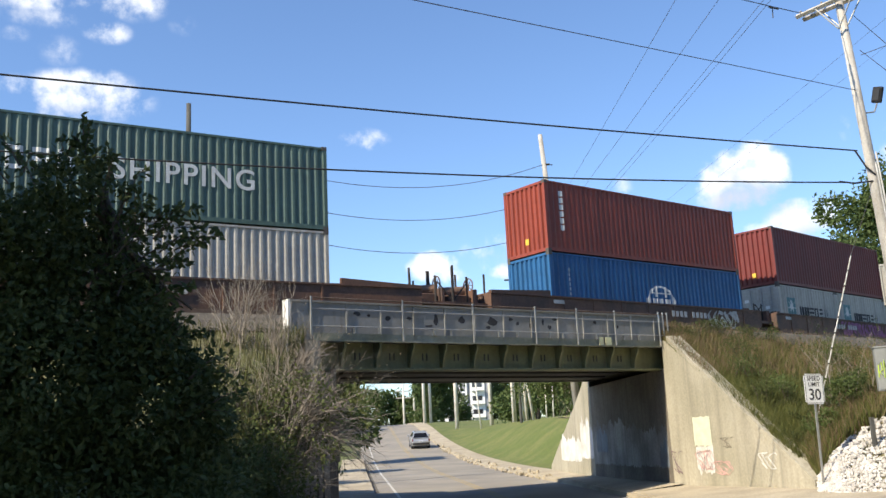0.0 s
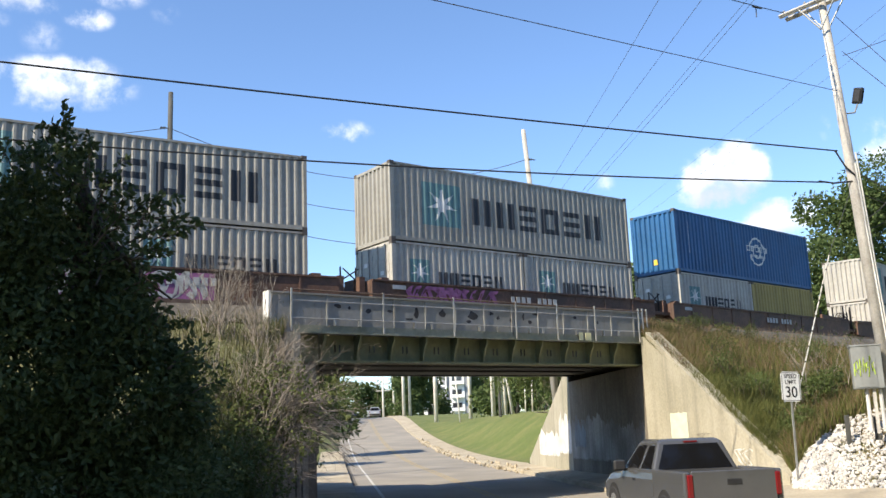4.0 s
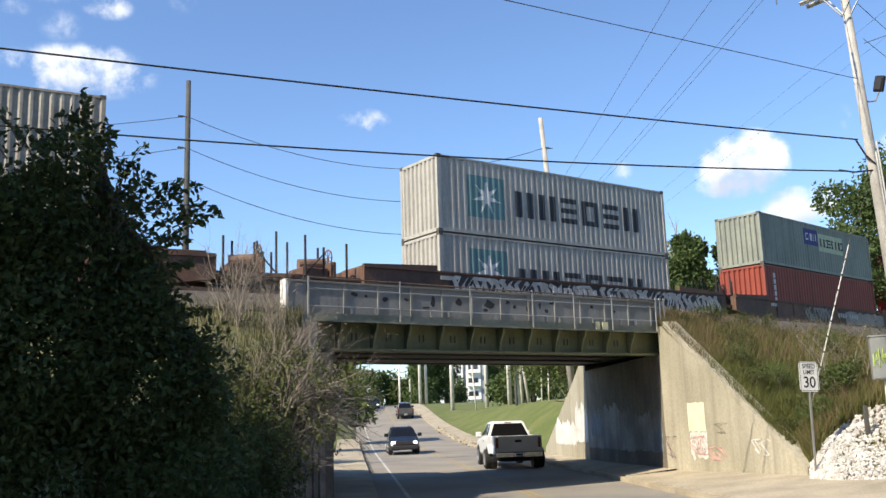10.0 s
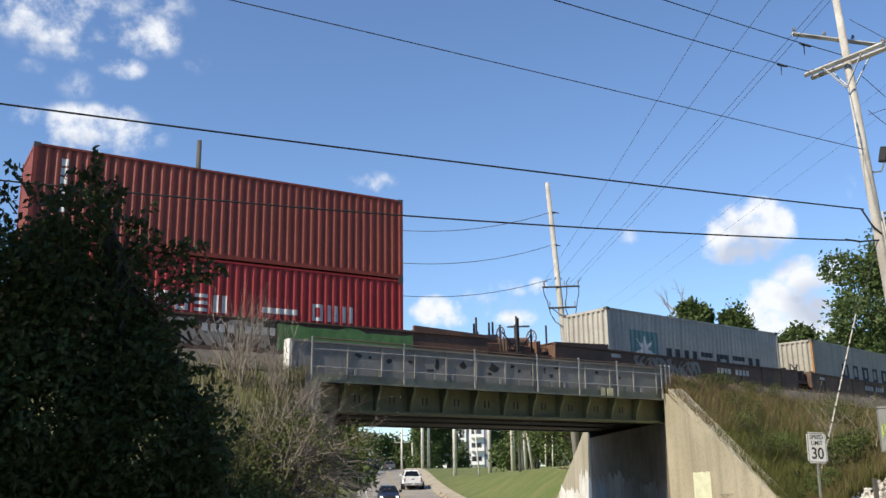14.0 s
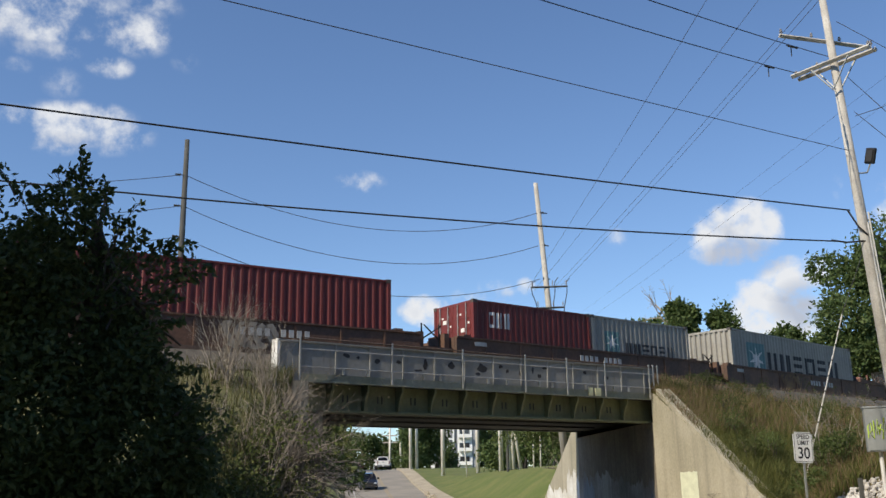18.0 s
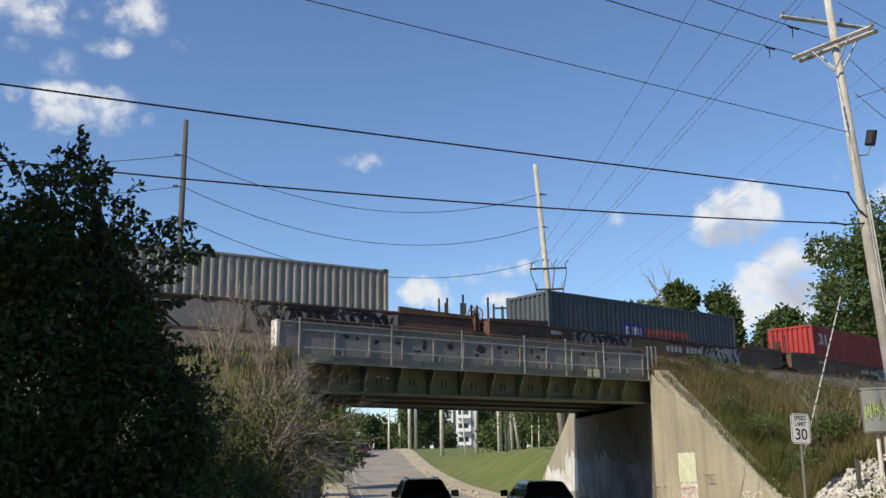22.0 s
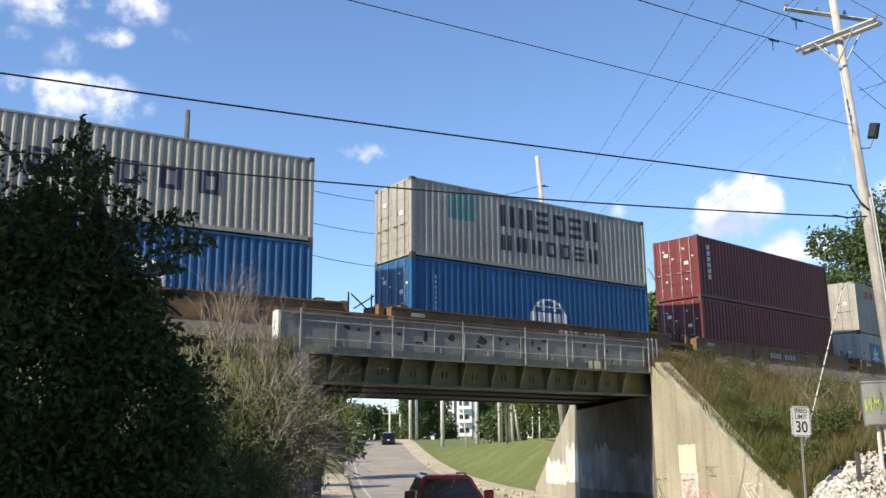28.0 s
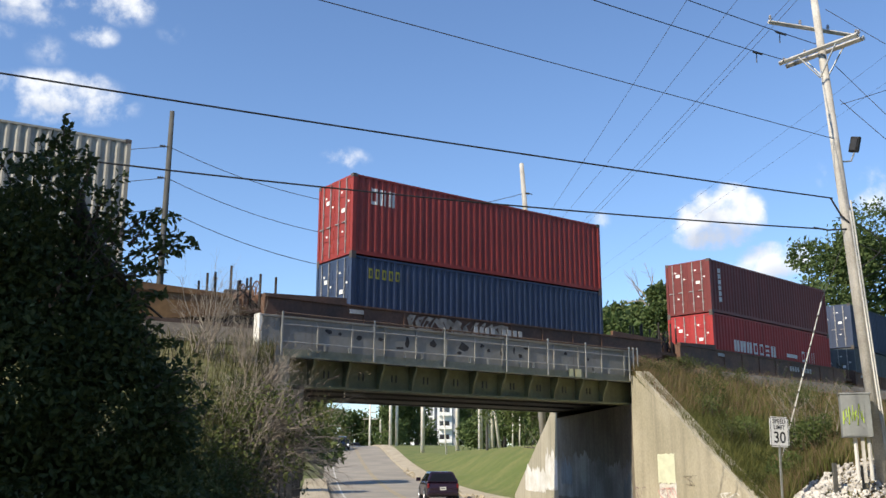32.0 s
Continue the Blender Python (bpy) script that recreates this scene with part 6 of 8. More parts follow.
def above_riprap(rng, n):
    """Feet on the soil over the stones."""
    k = np.minimum((rng.random(n) * 4.999).astype(int), 4)
    f, g = rng.random(n)[:, None], rng.random(n)[:, None]
    h, c = np.array(HEAD), np.array(CROWN)
    return (h[k] * (1 - f) + h[k + 1] * f) * (1 - g) + (c[k] * (1 - f) + c[k + 1] * f) * g - np.array([0, 0, 0.05])


grass("bank_grass", "rough green grass above the stones", above_riprap, 9000, 0.5, 0.011, M_GRASS_G, 67)
grass("dry_grass", "tan seed grass above the stones", above_riprap, 2500, 0.6, 0.009, M_GRASS_T, 68)


# ---- trees in the distance ----
def far_tree(x, y, base, h, r, seed, mat=None, n=3600, size=0.42, label="leafy green tree in the distance", group="distant trees", trunk=0.2, low=0.30):
    rb = random.Random(seed)
    blobs_ = []
    for k in range(11):
        f = rb.random()
        a = rb.uniform(0, math.tau)
        rr = r * (0.95 - 0.5 * f) * rb.uniform(0.5, 0.9)
        z = base + h * (low + (0.92 - low) * f)
        q = r * rb.uniform(0.30, 0.5)
        blobs_.append(((x + rr * math.cos(a), y + rr * math.sin(a), z), (q, q, q * 0.85)))
    blobs_.append(((x, y, base + h * 0.6), (r * 0.6, r * 0.6, h * 0.32)))
    return tree("tree", label, (x, y, base), h * 0.6, trunk, blobs_, n, size, 0.6, mat or M_LEAF_FAR, seed, 5, group)


FAR = [(17.5, 66, 4.0, 11.0, 1.9), (20.7, 66.5, 4.0, 11.0, 2.0), (23.4, 66, 4.0, 8.2, 1.8), (25.0, 64, 4.0, 8.0, 2.5), (28.2, 62, 4.0, 14.0, 4.2), (32.5, 63, 4.0, 14.8, 5.0), (38.0, 62, 4.0, 15.5, 6.5), (44, 66, 4, 15, 6), (15.5, 78, 4.0, 9.5, 4), (11, 84, 4.0, 9.0, 4),
       (-19.5, 122, 3.0, 10, 4.5), (-27, 112, 2.5, 11, 5), (-16.5, 135, 3.5, 9, 4.5), (-24, 92, 1.0, 7, 3.6), (-31, 80, 0.8, 9, 4.5), (-9.3, 75, 0.6, 8.5, 2.8), (-10.2, 61, 0.2, 7.0, 2.4),
       (13.5, 92, 3.6, 8.5, 4.0), (17.0, 84, 3.6, 9.0, 4.0), (11.0, 60, 3.2, 5.0, 2.4), (12.5, 66, 3.4, 6.0, 2.8), (13.6, 85, 4.0, 12.1, 2.6), (15.3, 86, 4.0, 12.2, 2.4), (16.9, 85, 4.0, 12.3, 3.0), (18.6, 86, 4.0, 12.6, 2.4), (20.2, 85, 4.0, 13.4, 2.8), (10.4, 120, 3.5, 12, 5), (-4.9, 158, 3.6, 13, 3.4), (2.4, 226, 3.4, 17, 5), (9.6, 118, 3.2, 12, 4.2), (9.6, 108, 3.6, 10, 3.4), (12.2, 102, 3.6, 9, 3.2), (-0.6, 162, 3.4, 12, 3.6), (11.0, 205, 3.4, 15, 5)]
for i, (x, y, b, h, r) in enumerate(FAR):
    far_tree(x, y, b, h, r, 100 + i, low=0.12, n=15000 if y < 72 else 4200, size=0.29 if y < 72 else 0.5)
# a dead tree before the two small ones
dead = thing("bare_tree", "dead leafless tree with pale forked limbs", "tree", Matrix.Translation((20.9, 83.5, 3.6)), "distant trees")
bm, rng_d = bmesh.new(), np.random.default_rng(77)
tube(bm, (0, 0, -0.2), (0.15, 0, 8.6), 0.24, 0.17, n=7, caps=False)
tube(bm, (0.15, 0, 8.6), (-0.1, 0, 12.2), 0.17, 0.10, n=7, caps=False)
for k, (w, l) in enumerate((((-0.55, 0, 1), 2.2), ((0.1, 0.1, 1), 2.4), ((-0.3, 0.2, 1), 2.0))):
    branch_mesh(rng_d, (-0.1, 0, 11.2 + 0.5 * k), w, l, 0.085, 2, bm, 0.45, sides=4)
part("trunk", bm, M_TWIG, dead)
# the wood behind the crest
for i in range(16):
    rb2 = random.Random(300 + i)
    x = -36 + i * 4.2 + rb2.uniform(-1, 1)
    far_tree(x, 225 + rb2.uniform(-14, 20), 3.4, rb2.uniform(9.0, 11.5) if -24 < x < -8 else rb2.uniform(11, 16), 5.2, 300 + i, n=2400, size=0.8, low=0.04, label="green tree of the wood beyond the crest", group="distant wood")


# ---- poles and wires ----
def wire(points, r, mat, parent=None, name="wire", label=""):
    """One unbroken cable through the points."""
    bm = bmesh.new()
    pts = [Vector(p) for p in points]
    rings = []
    for k, p in enumerate(pts):
        d = (pts[min(k + 1, len(pts) - 1)] - pts[max(k - 1, 0)]).normalized()
        u = d.cross(Vector((0, 0, 1)) if abs(d.z) < 0.95 else Vector((1, 0, 0))).normalized()
        w = d.cross(u)
        rings.append([bm.verts.new(p + (u * math.cos(i * math.tau / 5) + w * math.sin(i * math.tau / 5)) * r) for i in range(5)])
    for a, b in zip(rings, rings[1:]):
        for i in range(5):
            bm.faces.new((a[i], a[(i + 1) % 5], b[(i + 1) % 5], b[i]))
    return part(name, bm, mat, parent, label, smooth=True)


def sagging(a, b, sag, n=22):
    a, b = Vector(a), Vector(b)
    return [a.lerp(b, k / n) - Vector((0, 0, sag * 4 * (k / n) * (1 - k / n))) for k in range(n + 1)]


def insulator(bm, p, h=0.16):
    p = Vector(p)
    tube(bm, p, p + Vector((0, 0, h)), 0.018, n=6)
    for k in range(3):
        tube(bm, p + Vector((0, 0, h * (0.35 + 0.22 * k))), p + Vector((0, 0, h * (0.45 + 0.22 * k))), 0.05 - 0.008 * k, n=8)


M_GLASS_INS = material("grey_porcelain", (0.30, 0.29, 0.30), 0.3, spread=0.2)
M_GREY_BOX = material("grey_cabinet_paint", (0.23, 0.24, 0.23), 0.6, spread=0.15, scale=1.5, fine=12, streak=0.3)
M_LIME_SPRAY = material("lime_spray", (0.42, 0.58, 0.06), 0.7, spread=0.2)
M_SIGN = material("white_sign_sheet", (0.84, 0.84, 0.82), 0.5, spread=0.06)
M_SIGN_BLACK = material("sign_black", (0.02, 0.02, 0.022), 0.5, spread=0.1)
M_CONDUIT = material("white_conduit", (0.6, 0.58, 0.54), 0.6, spread=0.2)


def build_utility_pole():
    x, y = 12.02, 24.6
    p = thing("utility_pole", "weathered wooden utility pole with double crossarms", "utility pole", Matrix.Translation((x, y, 0.8)))
    bm = bmesh.new()
    zs = [-0.4, 3, 6, 9, 12, 14.6]
    a, b = zs[0], zs[-1]
    tube(bm, (-0.047 * a, 0, a), (-0.047 * b, 0, b), 0.187, 0.098, n=14)
    part("shaft", bm, M_POLE, p, "pale weathered wooden shaft", smooth=True)
    # lower pair of arms seen end-on, upper single arm across
    lo, hi = Vector((10.66, 25.5, 13.15)), Vector((12.08, 23.55, 13.15))
    d = (hi - lo).normalized()
    o = Vector((-d.y, d.x, 0))
    base = Vector((x, y, 0.8))
    for k in (-0.17, 0.17):
        a, b = lo + o * k - base, hi + o * k - base
        bm = bmesh.new()
        tube(bm, a, b, 0.075, n=4)
        part("crossarm", bm, M_POLE, p, "grey wooden crossarm")
    ua, ub = Vector((9.95, 24.55, 14.05)) - base, Vector((12.8, 25.1, 13.9)) - base
    bm = bmesh.new()
    tube(bm, ua, ub, 0.07, n=4)
    part("crossarm", bm, M_POLE, p, "grey wooden crossarm")
    mid = (lo + hi) / 2 - base
    for f in (0.25, 0.75):
        bm = bmesh.new()
        e = (lo.lerp(hi, f)) - base
        tube(bm, e + o * 0.2, mid + Vector((0, 0, -0.85)) + o * 0.15, 0.022, n=5)
        tube(bm, e - o * 0.2, mid + Vector((0, 0, -0.85)) - o * 0.15, 0.022, n=5)
        part("arm_brace", bm, M_RAIL, p, "galvanised V brace")
    for f in (0.02, 0.3, 0.98):
        bm = bmesh.new()
        insulator(bm, lo.lerp(hi, f) - base + Vector((0, 0, 0.06)))
        part("insulator", bm, M_GLASS_INS, p)
    for f in (0.02, 0.35, 0.66, 0.98):
        bm = bmesh.new()
        insulator(bm, ua.lerp(ub, f) + Vector((0, 0, 0.06)))
        part("insulator", bm, M_GLASS_INS, p)
    # flood lamp on a bracket
    part("floodlight", boxes(((-0.14, -0.07, -0.22), (0.14, 0.05, 0.22)), ((-0.11, -0.09, -0.18), (0.11, -0.07, 0.18)), ((-0.05, 0.06, -0.12), (0.05, 0.14, 0.12)), bevel=0.02), M_SIGN_BLACK, p, "black floodlight on a bracket", m=pose(0.06, -0.1, 9.53, 0, 17, -58))
    part("lamp_bracket", tubes([((-0.40, 0, 9.05), (-0.05, 0, 9.08)), ((-0.05, 0, 9.08), (0.02, -0.08, 9.3))], 0.022, 6), M_RAIL, p)
    part("conduit", tubes([((0.06, -0.185, 0), (-0.30, -0.16, 7.6)), ((0.13, -0.16, 0), (-0.24, -0.14, 7.9))], 0.025, 6), M_CONDUIT, p, "pale conduits up the shaft")
    loop = []
    for k in range(15):
        a = k / 14
        loop.append(Vector((-0.2 + 0.7 * math.sin(a * math.pi), -0.1, 6.0 + 1.3 * a)))
    wire(loop, 0.014, M_WIRE, p, "cable_loop")
    loop = [Vector((-0.2 + 0.9 * math.sin(k / 14 * math.pi), 0.1, 5.7 + 1.1 * k / 14)) for k in range(15)]
    wire(loop, 0.014, M_WIRE, p, "cable_loop")
    # meter cabinet on stakes in front of the pole
    c = thing("meter_cabinet", "grey metal cabinet on legs, sprayed with lime paint", "cabinet", pose(10.83, 24.15, 1.52, 0, 0, -18))
    part("body", boxes(((0, 0, 0.78), (0.72, 0.42, 1.88)), ((-0.02, -0.02, 1.86), (0.74, 0.44, 1.91)), bevel=0.012), M_GREY_BOX, c, "grey sheet metal box")
    part("door", boxes(((0.03, -0.018, 0.82), (0.56, -0.001, 1.83))), M_GREY_BOX, c)
    part("handle", boxes(((0.5, -0.04, 1.28), (0.53, -0.018, 1.42))), M_RAIL, c)
    # a scrawl of narrow upright strokes, high and low by turns
    pen = [(0.04, 1.12), (0.05, 1.42), (0.12, 1.50), (0.14, 1.30), (0.06, 1.26), (0.17, 1.10), (0.19, 1.55), (0.24, 1.18), (0.28, 1.58), (0.30, 1.20), (0.36, 1.46), (0.27, 1.36), (0.40, 1.30), (0.37, 1.08), (0.43, 1.62), (0.47, 1.22), (0.50, 1.44), (0.52, 1.14)]
    wire([(x, -0.024 - 0.001 * (k % 2), z) for k, (x, z) in enumerate(pen)], 0.015, M_LIME_SPRAY, c, "sprayed_mark", "lime green sprayed scrawl")
    for a in (0.3, 0.62):
        part("conduit", tubes([((a, 0.2, -0.3), (a, 0.2, 0.78))], 0.05), M_CONDUIT, c, "white plastic conduit")
    part("leg", boxes(((0.42, 0.1, -0.35), (0.5, 0.18, 0.78))), M_POLE, c)
    for (sx, sy, sz) in ((10.72, 24.6, 1.11), (11.38, 24.4, 1.04)):
        s = thing("stake", "short grey wooden stake among the stones", "stake", Matrix.Translation((sx, sy, sz)))
        part("post", boxes(((-0.05, -0.05, -0.3), (0.05, 0.05, 0.55)), bevel=0.008), M_POLE_DARK, s)
    # guy wire with a ribbed guard, from the pole's top down to the bank
    g = thing("guy_wire", "slanting steel guy wire with a pale ribbed guard", "guy wire")
    top, foot = Vector((11.86, 25.0, 7.95)), Vector((10.41, 27.56, 1.55))
    a = Vector((11.54, 26.3, 6.25))
    wire([top + Vector((0, 0, 0)), a], 0.01, M_WIRE_THIN, g, "strand")
    bm = bmesh.new()
    n = 44
    for k in range(n):
        f0, f1 = k / n, (k + 1) / n
        r = 0.022 if k % 2 else 0.016
        tube(bm, a.lerp(foot, f0), a.lerp(foot, f1), r, n=7, caps=False)
        if k % 4 == 0:
            band = bmesh.new()
            tube(band, a.lerp(foot, f0), a.lerp(foot, f0 + (f1 - f0) * 0.45), r + 0.004, n=7)
            part("guard_band", band, M_POLE_DARK, g)
    part("guard", bm, M_CONDUIT, g, "pale ribbed plastic guard")


def build_sign():
    s = thing("speed_limit_sign", "white speed limit sign with black lettering on a steel post", "road sign", pose(9.22, 24.4, 0, 0, 1.7, 20))
    bm = bmesh.new()
    box(bm, (-0.305, -0.004, 2.06), (0.305, 0.004, 2.83))
    bmesh.ops.bevel(bm, geom=[e for e in bm.edges if abs(e.verts[0].co.y - e.verts[1].co.y) > 0.005], offset=0.05, segments=4, affect="EDGES")
    part("sheet", bm, M_SIGN, s, "white reflective sheet")
    part("border", boxes(((-0.26, -0.0075, 2.795), (0.26, -0.0045, 2.807)), ((-0.26, -0.0075, 2.083), (0.26, -0.0045, 2.095)), ((-0.282, -0.0075, 2.11), (-0.27, -0.0045, 2.78)), ((0.27, -0.0075, 2.11), (0.282, -0.0045, 2.78))), M_SIGN_BLACK, s)
    for text, size, z in (("SPEED", 0.155, 2.66), ("LIMIT", 0.155, 2.51), ("30", 0.40, 2.17)):
        cu = bpy.data.curves.new("text", "FONT")
        cu.body, cu.size, cu.align_x, cu.extrude, cu.offset = text, size, "CENTER", 0.001, 0.004 if size > 0.2 else 0.0015
        cu.materials.append(M_SIGN_BLACK)
        ob = new("lettering", cu)
        ob.parent = s
        ob.matrix_basis = pose(0, -0.0065, z, 90, 0, 0)
    part("post", boxes(((-0.028, 0.005, -0.5), (0.028, 0.012, 2.8)), ((-0.028, 0.012, -0.5), (-0.022, 0.03, 2.8)), ((0.022, 0.012, -0.5), (0.028, 0.03, 2.8))), M_RAIL, s, "galvanised U post")
    for z in (2.18, 2.7):
        bm = bmesh.new()
        tube(bm, (0, -0.009, z), (0, 0.012, z), 0.012, n=8)
        part("bolt", bm, M_RAIL, s)


def build_lines():
    pole = (11.5, 24.6)
    spans = [("thick_cable", "thick black cable slung from the pole across the road", (11.3, 24.5, 8.77), (-22.0, 11.0, 9.12), 0.17, 0.021, M_WIRE),
             ("thick_cable", "thick black cable slung from the pole across the road", (11.0, 24.6, 7.92), (-22.0, 14.9, 8.75), 0.45, 0.021, M_WIRE),
             ("overhead_wire", "thin dark overhead electric wire", (11.49, 24.5, 10.5), (-10.3, 8.75, 8.8), 0.0, 0.010, M_WIRE_THIN),
             ("overhead_wire", "thin dark overhead electric wire", (10.72, 25.4, 13.25), (-3.6, 9.7, 8.8), 0.1, 0.012, M_WIRE),
             ("overhead_wire", "thin dark overhead electric wire", (11.3, 24.6, 13.4), (-0.2, 13.5, 10.6), 0.08, 0.012, M_WIRE),
             ("overhead_wire", "thin dark overhead electric wire", (11.67, 24.6, 14.5), (17.6, 24.6, 10.8), 0.05, 0.010, M_WIRE_THIN),
             ("overhead_wire", "thin dark overhead electric wire", (11.79, 24.6, 12.74), (16.2, 24.6, 7.9), 0.03, 0.010, M_WIRE_THIN),
             ("overhead_wire", "thin dark overhead electric wire", (11.83, 24.6, 11.7), (15.75, 24.6, 7.94), 0.03, 0.010, M_WIRE_THIN),
             ("overhead_wire", "thin dark overhead electric wire", (11.84, 24.6, 11.56), (18.5, 24.6, 14.1), 0.1, 0.010, M_WIRE_THIN)]
    # lines that run on over the railway to the far pole
    for a, b in (((6.6, 21.8), (5.15, 53)), ((7.85, 21.8), (5.6, 53)), ((9.15, 21.8), (6.6, 53)), ((9.35, 21.8), (6.9, 53)), ((13.5, 22.5), (9.0, 70)), ((14.6, 22.5), (10.2, 70))):
        ax, ay = a
        bx, by = b
        k = 1.6
        ex, ey = ax + (ax - bx) * 0.5, ay + (ay - by) * 0.5
        spans.append(("overhead_wire", "thin overhead wire running over the railway", (ex, ey, 13.5), (bx, by, 12.6 if by < 60 else 13.0), 0.25, 0.007 if by < 60 else 0.004, M_WIRE_THIN))
    for name, label, a, b, sag, r, mat in spans:
        ob = wire(sagging(a, b, sag), r, mat, None, name)
        tagged(ob, label, "wire")
    # in-line dead-end insulators near the pole
    for a, b, f0, f1 in (((10.72, 25.4, 13.25), (-3.6, 9.7, 8.8), 0.085, 0.118), ((11.3, 24.6, 13.4), (-0.2, 13.5, 10.6), 0.125, 0.168)):
        a, b = Vector(a), Vector(b)
        p, q = a.lerp(b, f0) - Vector((0, 0, 0.05)), a.lerp(b, f1) - Vector((0, 0, 0.08))
        t = thing("strain_insulator", "dark strain insulators in a wire", "insulator", Matrix.Translation(p))
        d = q - p
        for k in range(3):
            bm = bmesh.new()
            tube(bm, d * (0.05 + 0.3 * k), d * (0.25 + 0.3 * k), 0.035, 0.028, n=8)
            part("disc", bm, M_WIRE, t)
        part("link", tubes([((0, 0, 0), tuple(d))], 0.016, 6), M_WIRE, t)
        part("jumper", tubes([(tuple(d * 0.6), tuple(d * 0.65 + Vector((0, 0, -0.3))))], 0.014, 6), M_WIRE, t)
    # the thick cables' fastenings at the pole
    for a, b, c in (((11.2, 24.42, 8.76), (11.45, 24.45, 8.3), (11.68, 24.45, 8.05)), ((10.7, 24.5, 7.93), (11.1, 24.5, 7.86), (11.7, 24.5, 7.9))):
        w = wire([Vector(a), Vector(a).lerp(Vector(b), 0.5), Vector(b), Vector(b).lerp(Vector(c), 0.5), Vector(c)], 0.026, M_WIRE, None, "cable_splice")
        tagged(w, "black drop of the thick cable at the pole", "wire")


def build_far_poles():
    # two tall poles beyond the train, joined by three sagging wires
    lx, ly, lt = -12.0, 42.4, 18.05
    mx, my, mt = 5.8, 52.0, 18.75
    a = thing("utility_pole", "dark tall pole beyond the railway", "utility pole", Matrix.Translation((lx, ly, 3.0)))
    bm = bmesh.new()
    tube(bm, (0.0, 0, -1.5), (0.03, 0, lt - 3.0), 0.20, 0.11, n=10)
    part("shaft", bm, M_POLE_DARK, a, smooth=True)
    b = thing("utility_pole", "pale weathered pole beyond the railway, leaning slightly", "utility pole", Matrix.Translation((mx + 0.6, my, 3.0)))
    bm = bmesh.new()
    tube(bm, (0.45, 0, -1.5), (-0.6, 0, mt - 3.0), 0.22, 0.13, n=10)
    part("shaft", bm, M_POLE, b, smooth=True)
    for zl, zm in ((16.25, 16.9), (14.7, 14.95), (13.2, 13.0)):
        for t, px_, z in ((a, lx, zl), (b, mx + 0.6, zm)):
            bm = bmesh.new()
            base = 3.0
            tube(bm, (0.0, 0, z - base), (-0.42, -0.1, z - base + 0.04), 0.03, n=6)
            for k in range(3):
                tube(bm, (-0.2 - 0.08 * k, -0.04 - 0.02 * k, z - base + 0.02), (-0.24 - 0.08 * k, -0.05 - 0.02 * k, z - base + 0.03), 0.07, n=8)
            part("insulator", bm, M_POLE_DARK, t, "side post insulator")
        w = wire(sagging((lx, ly - 0.1, zl), (mx, my - 0.1, zm), 1.85), 0.018, M_WIRE_THIN, None, "overhead_wire")
        tagged(w, "sagging wire between the two far poles", "wire")
        w = wire(sagging((lx, ly - 0.1, zl), (lx - 30, ly - 16, zl - 1), 2.0), 0.016, M_WIRE_THIN, None, "overhead_wire")
        tagged(w, "sagging wire running on from the far pole", "wire")
    for z, x0, x1 in ((9.5, -1.15, 0.95), (8.3, -0.85, 0.72)):
        bm = bmesh.new()
        tube(bm, (x0, -0.16, z), (x1, -0.16, z + 0.04), 0.055, n=4)
        part("crossarm", bm, M_POLE_DARK, b, "short dark crossarm")
        for x in (x0 + 0.08, 0.1, x1 - 0.08):
            bm = bmesh.new()
            insulator(bm, (x, -0.16, z + 0.05), 0.34)
            part("insulator", bm, M_GLASS_INS, b)
    for x, tip in ((-1.05, 0.35), (0.2, 0.55), (0.86, 0.5)):
        part("horn", tubes([((x, -0.16, 9.5), (x + 0.04, -0.16, 9.8)), ((x + 0.04, -0.16, 9.8), (x + 0.22, -0.16, 9.5 + tip))], 0.022, 5), M_POLE_DARK, b)
    # jumpers that hang from the upper arm past the lower one and swing in to the shaft
    for way in (((-1.12, 9.5), (-1.08, 9.1), (-0.92, 8.7), (-0.83, 8.3), (-0.74, 7.9), (-0.5, 7.5), (-0.08, 7.2)),
                ((0.90, 9.5), (0.88, 9.1), (0.78, 8.7), (0.70, 8.3), (0.64, 7.9), (0.45, 7.5), (0.0, 7.15)),
                ((0.22, 9.5), (0.2, 9.1), (0.12, 8.7), (0.1, 8.2), (0.2, 7.9), (0.36, 7.6), (0.3, 7.45)),
                ((-0.83, 8.3), (-0.6, 8.22), (-0.35, 8.0), (-0.12, 7.85))):
        wire([Vector((x, -0.24, z)) for x, z in way], 0.026, M_WIRE, b, "jumper")
    t = thing("utility_pole", "short dark pole with one crossarm beyond the railway", "utility pole", Matrix.Translation((6.16, 88.0, 3.2)))
    part("shaft", tubes([((0, 0, -0.3), (0, 0, 13.3))], 0.13, 8), M_POLE_DARK, t)
    part("crossarm", tubes([((-0.75, -0.15, 13.1), (1.35, -0.15, 13.12))], 0.09, 4), M_POLE_DARK, t)
    # poles on the lawn beyond the bridge
    for x, y, lean, h, r in ((-4.4, 140, 0, 15, 0.26), (-3.5, 141, 0, 14, 0.23), (0.3, 122, 0, 15, 0.3), (4.75, 122, 0, 15, 0.3), (6.0, 96, 0, 12, 0.20), (6.35, 99, 0, 9, 0.16), (7.1, 97, -0.05, 12, 0.2), (7.5, 98, -0.03, 12, 0.2), (8.1, 97, -0.12, 10, 0.17),
                             (-8.9, 168, 0, 9, 0.22), (-7.2, 172, 0, 12, 0.2), (-5.2, 175, 0, 12, 0.2), (3.0, 108, -0.08, 6, 0.1), (9.5, 98, 0.02, 5, 0.09), (10.1, 97, 0.03, 5, 0.09)):
        z = ground_z(x, y)
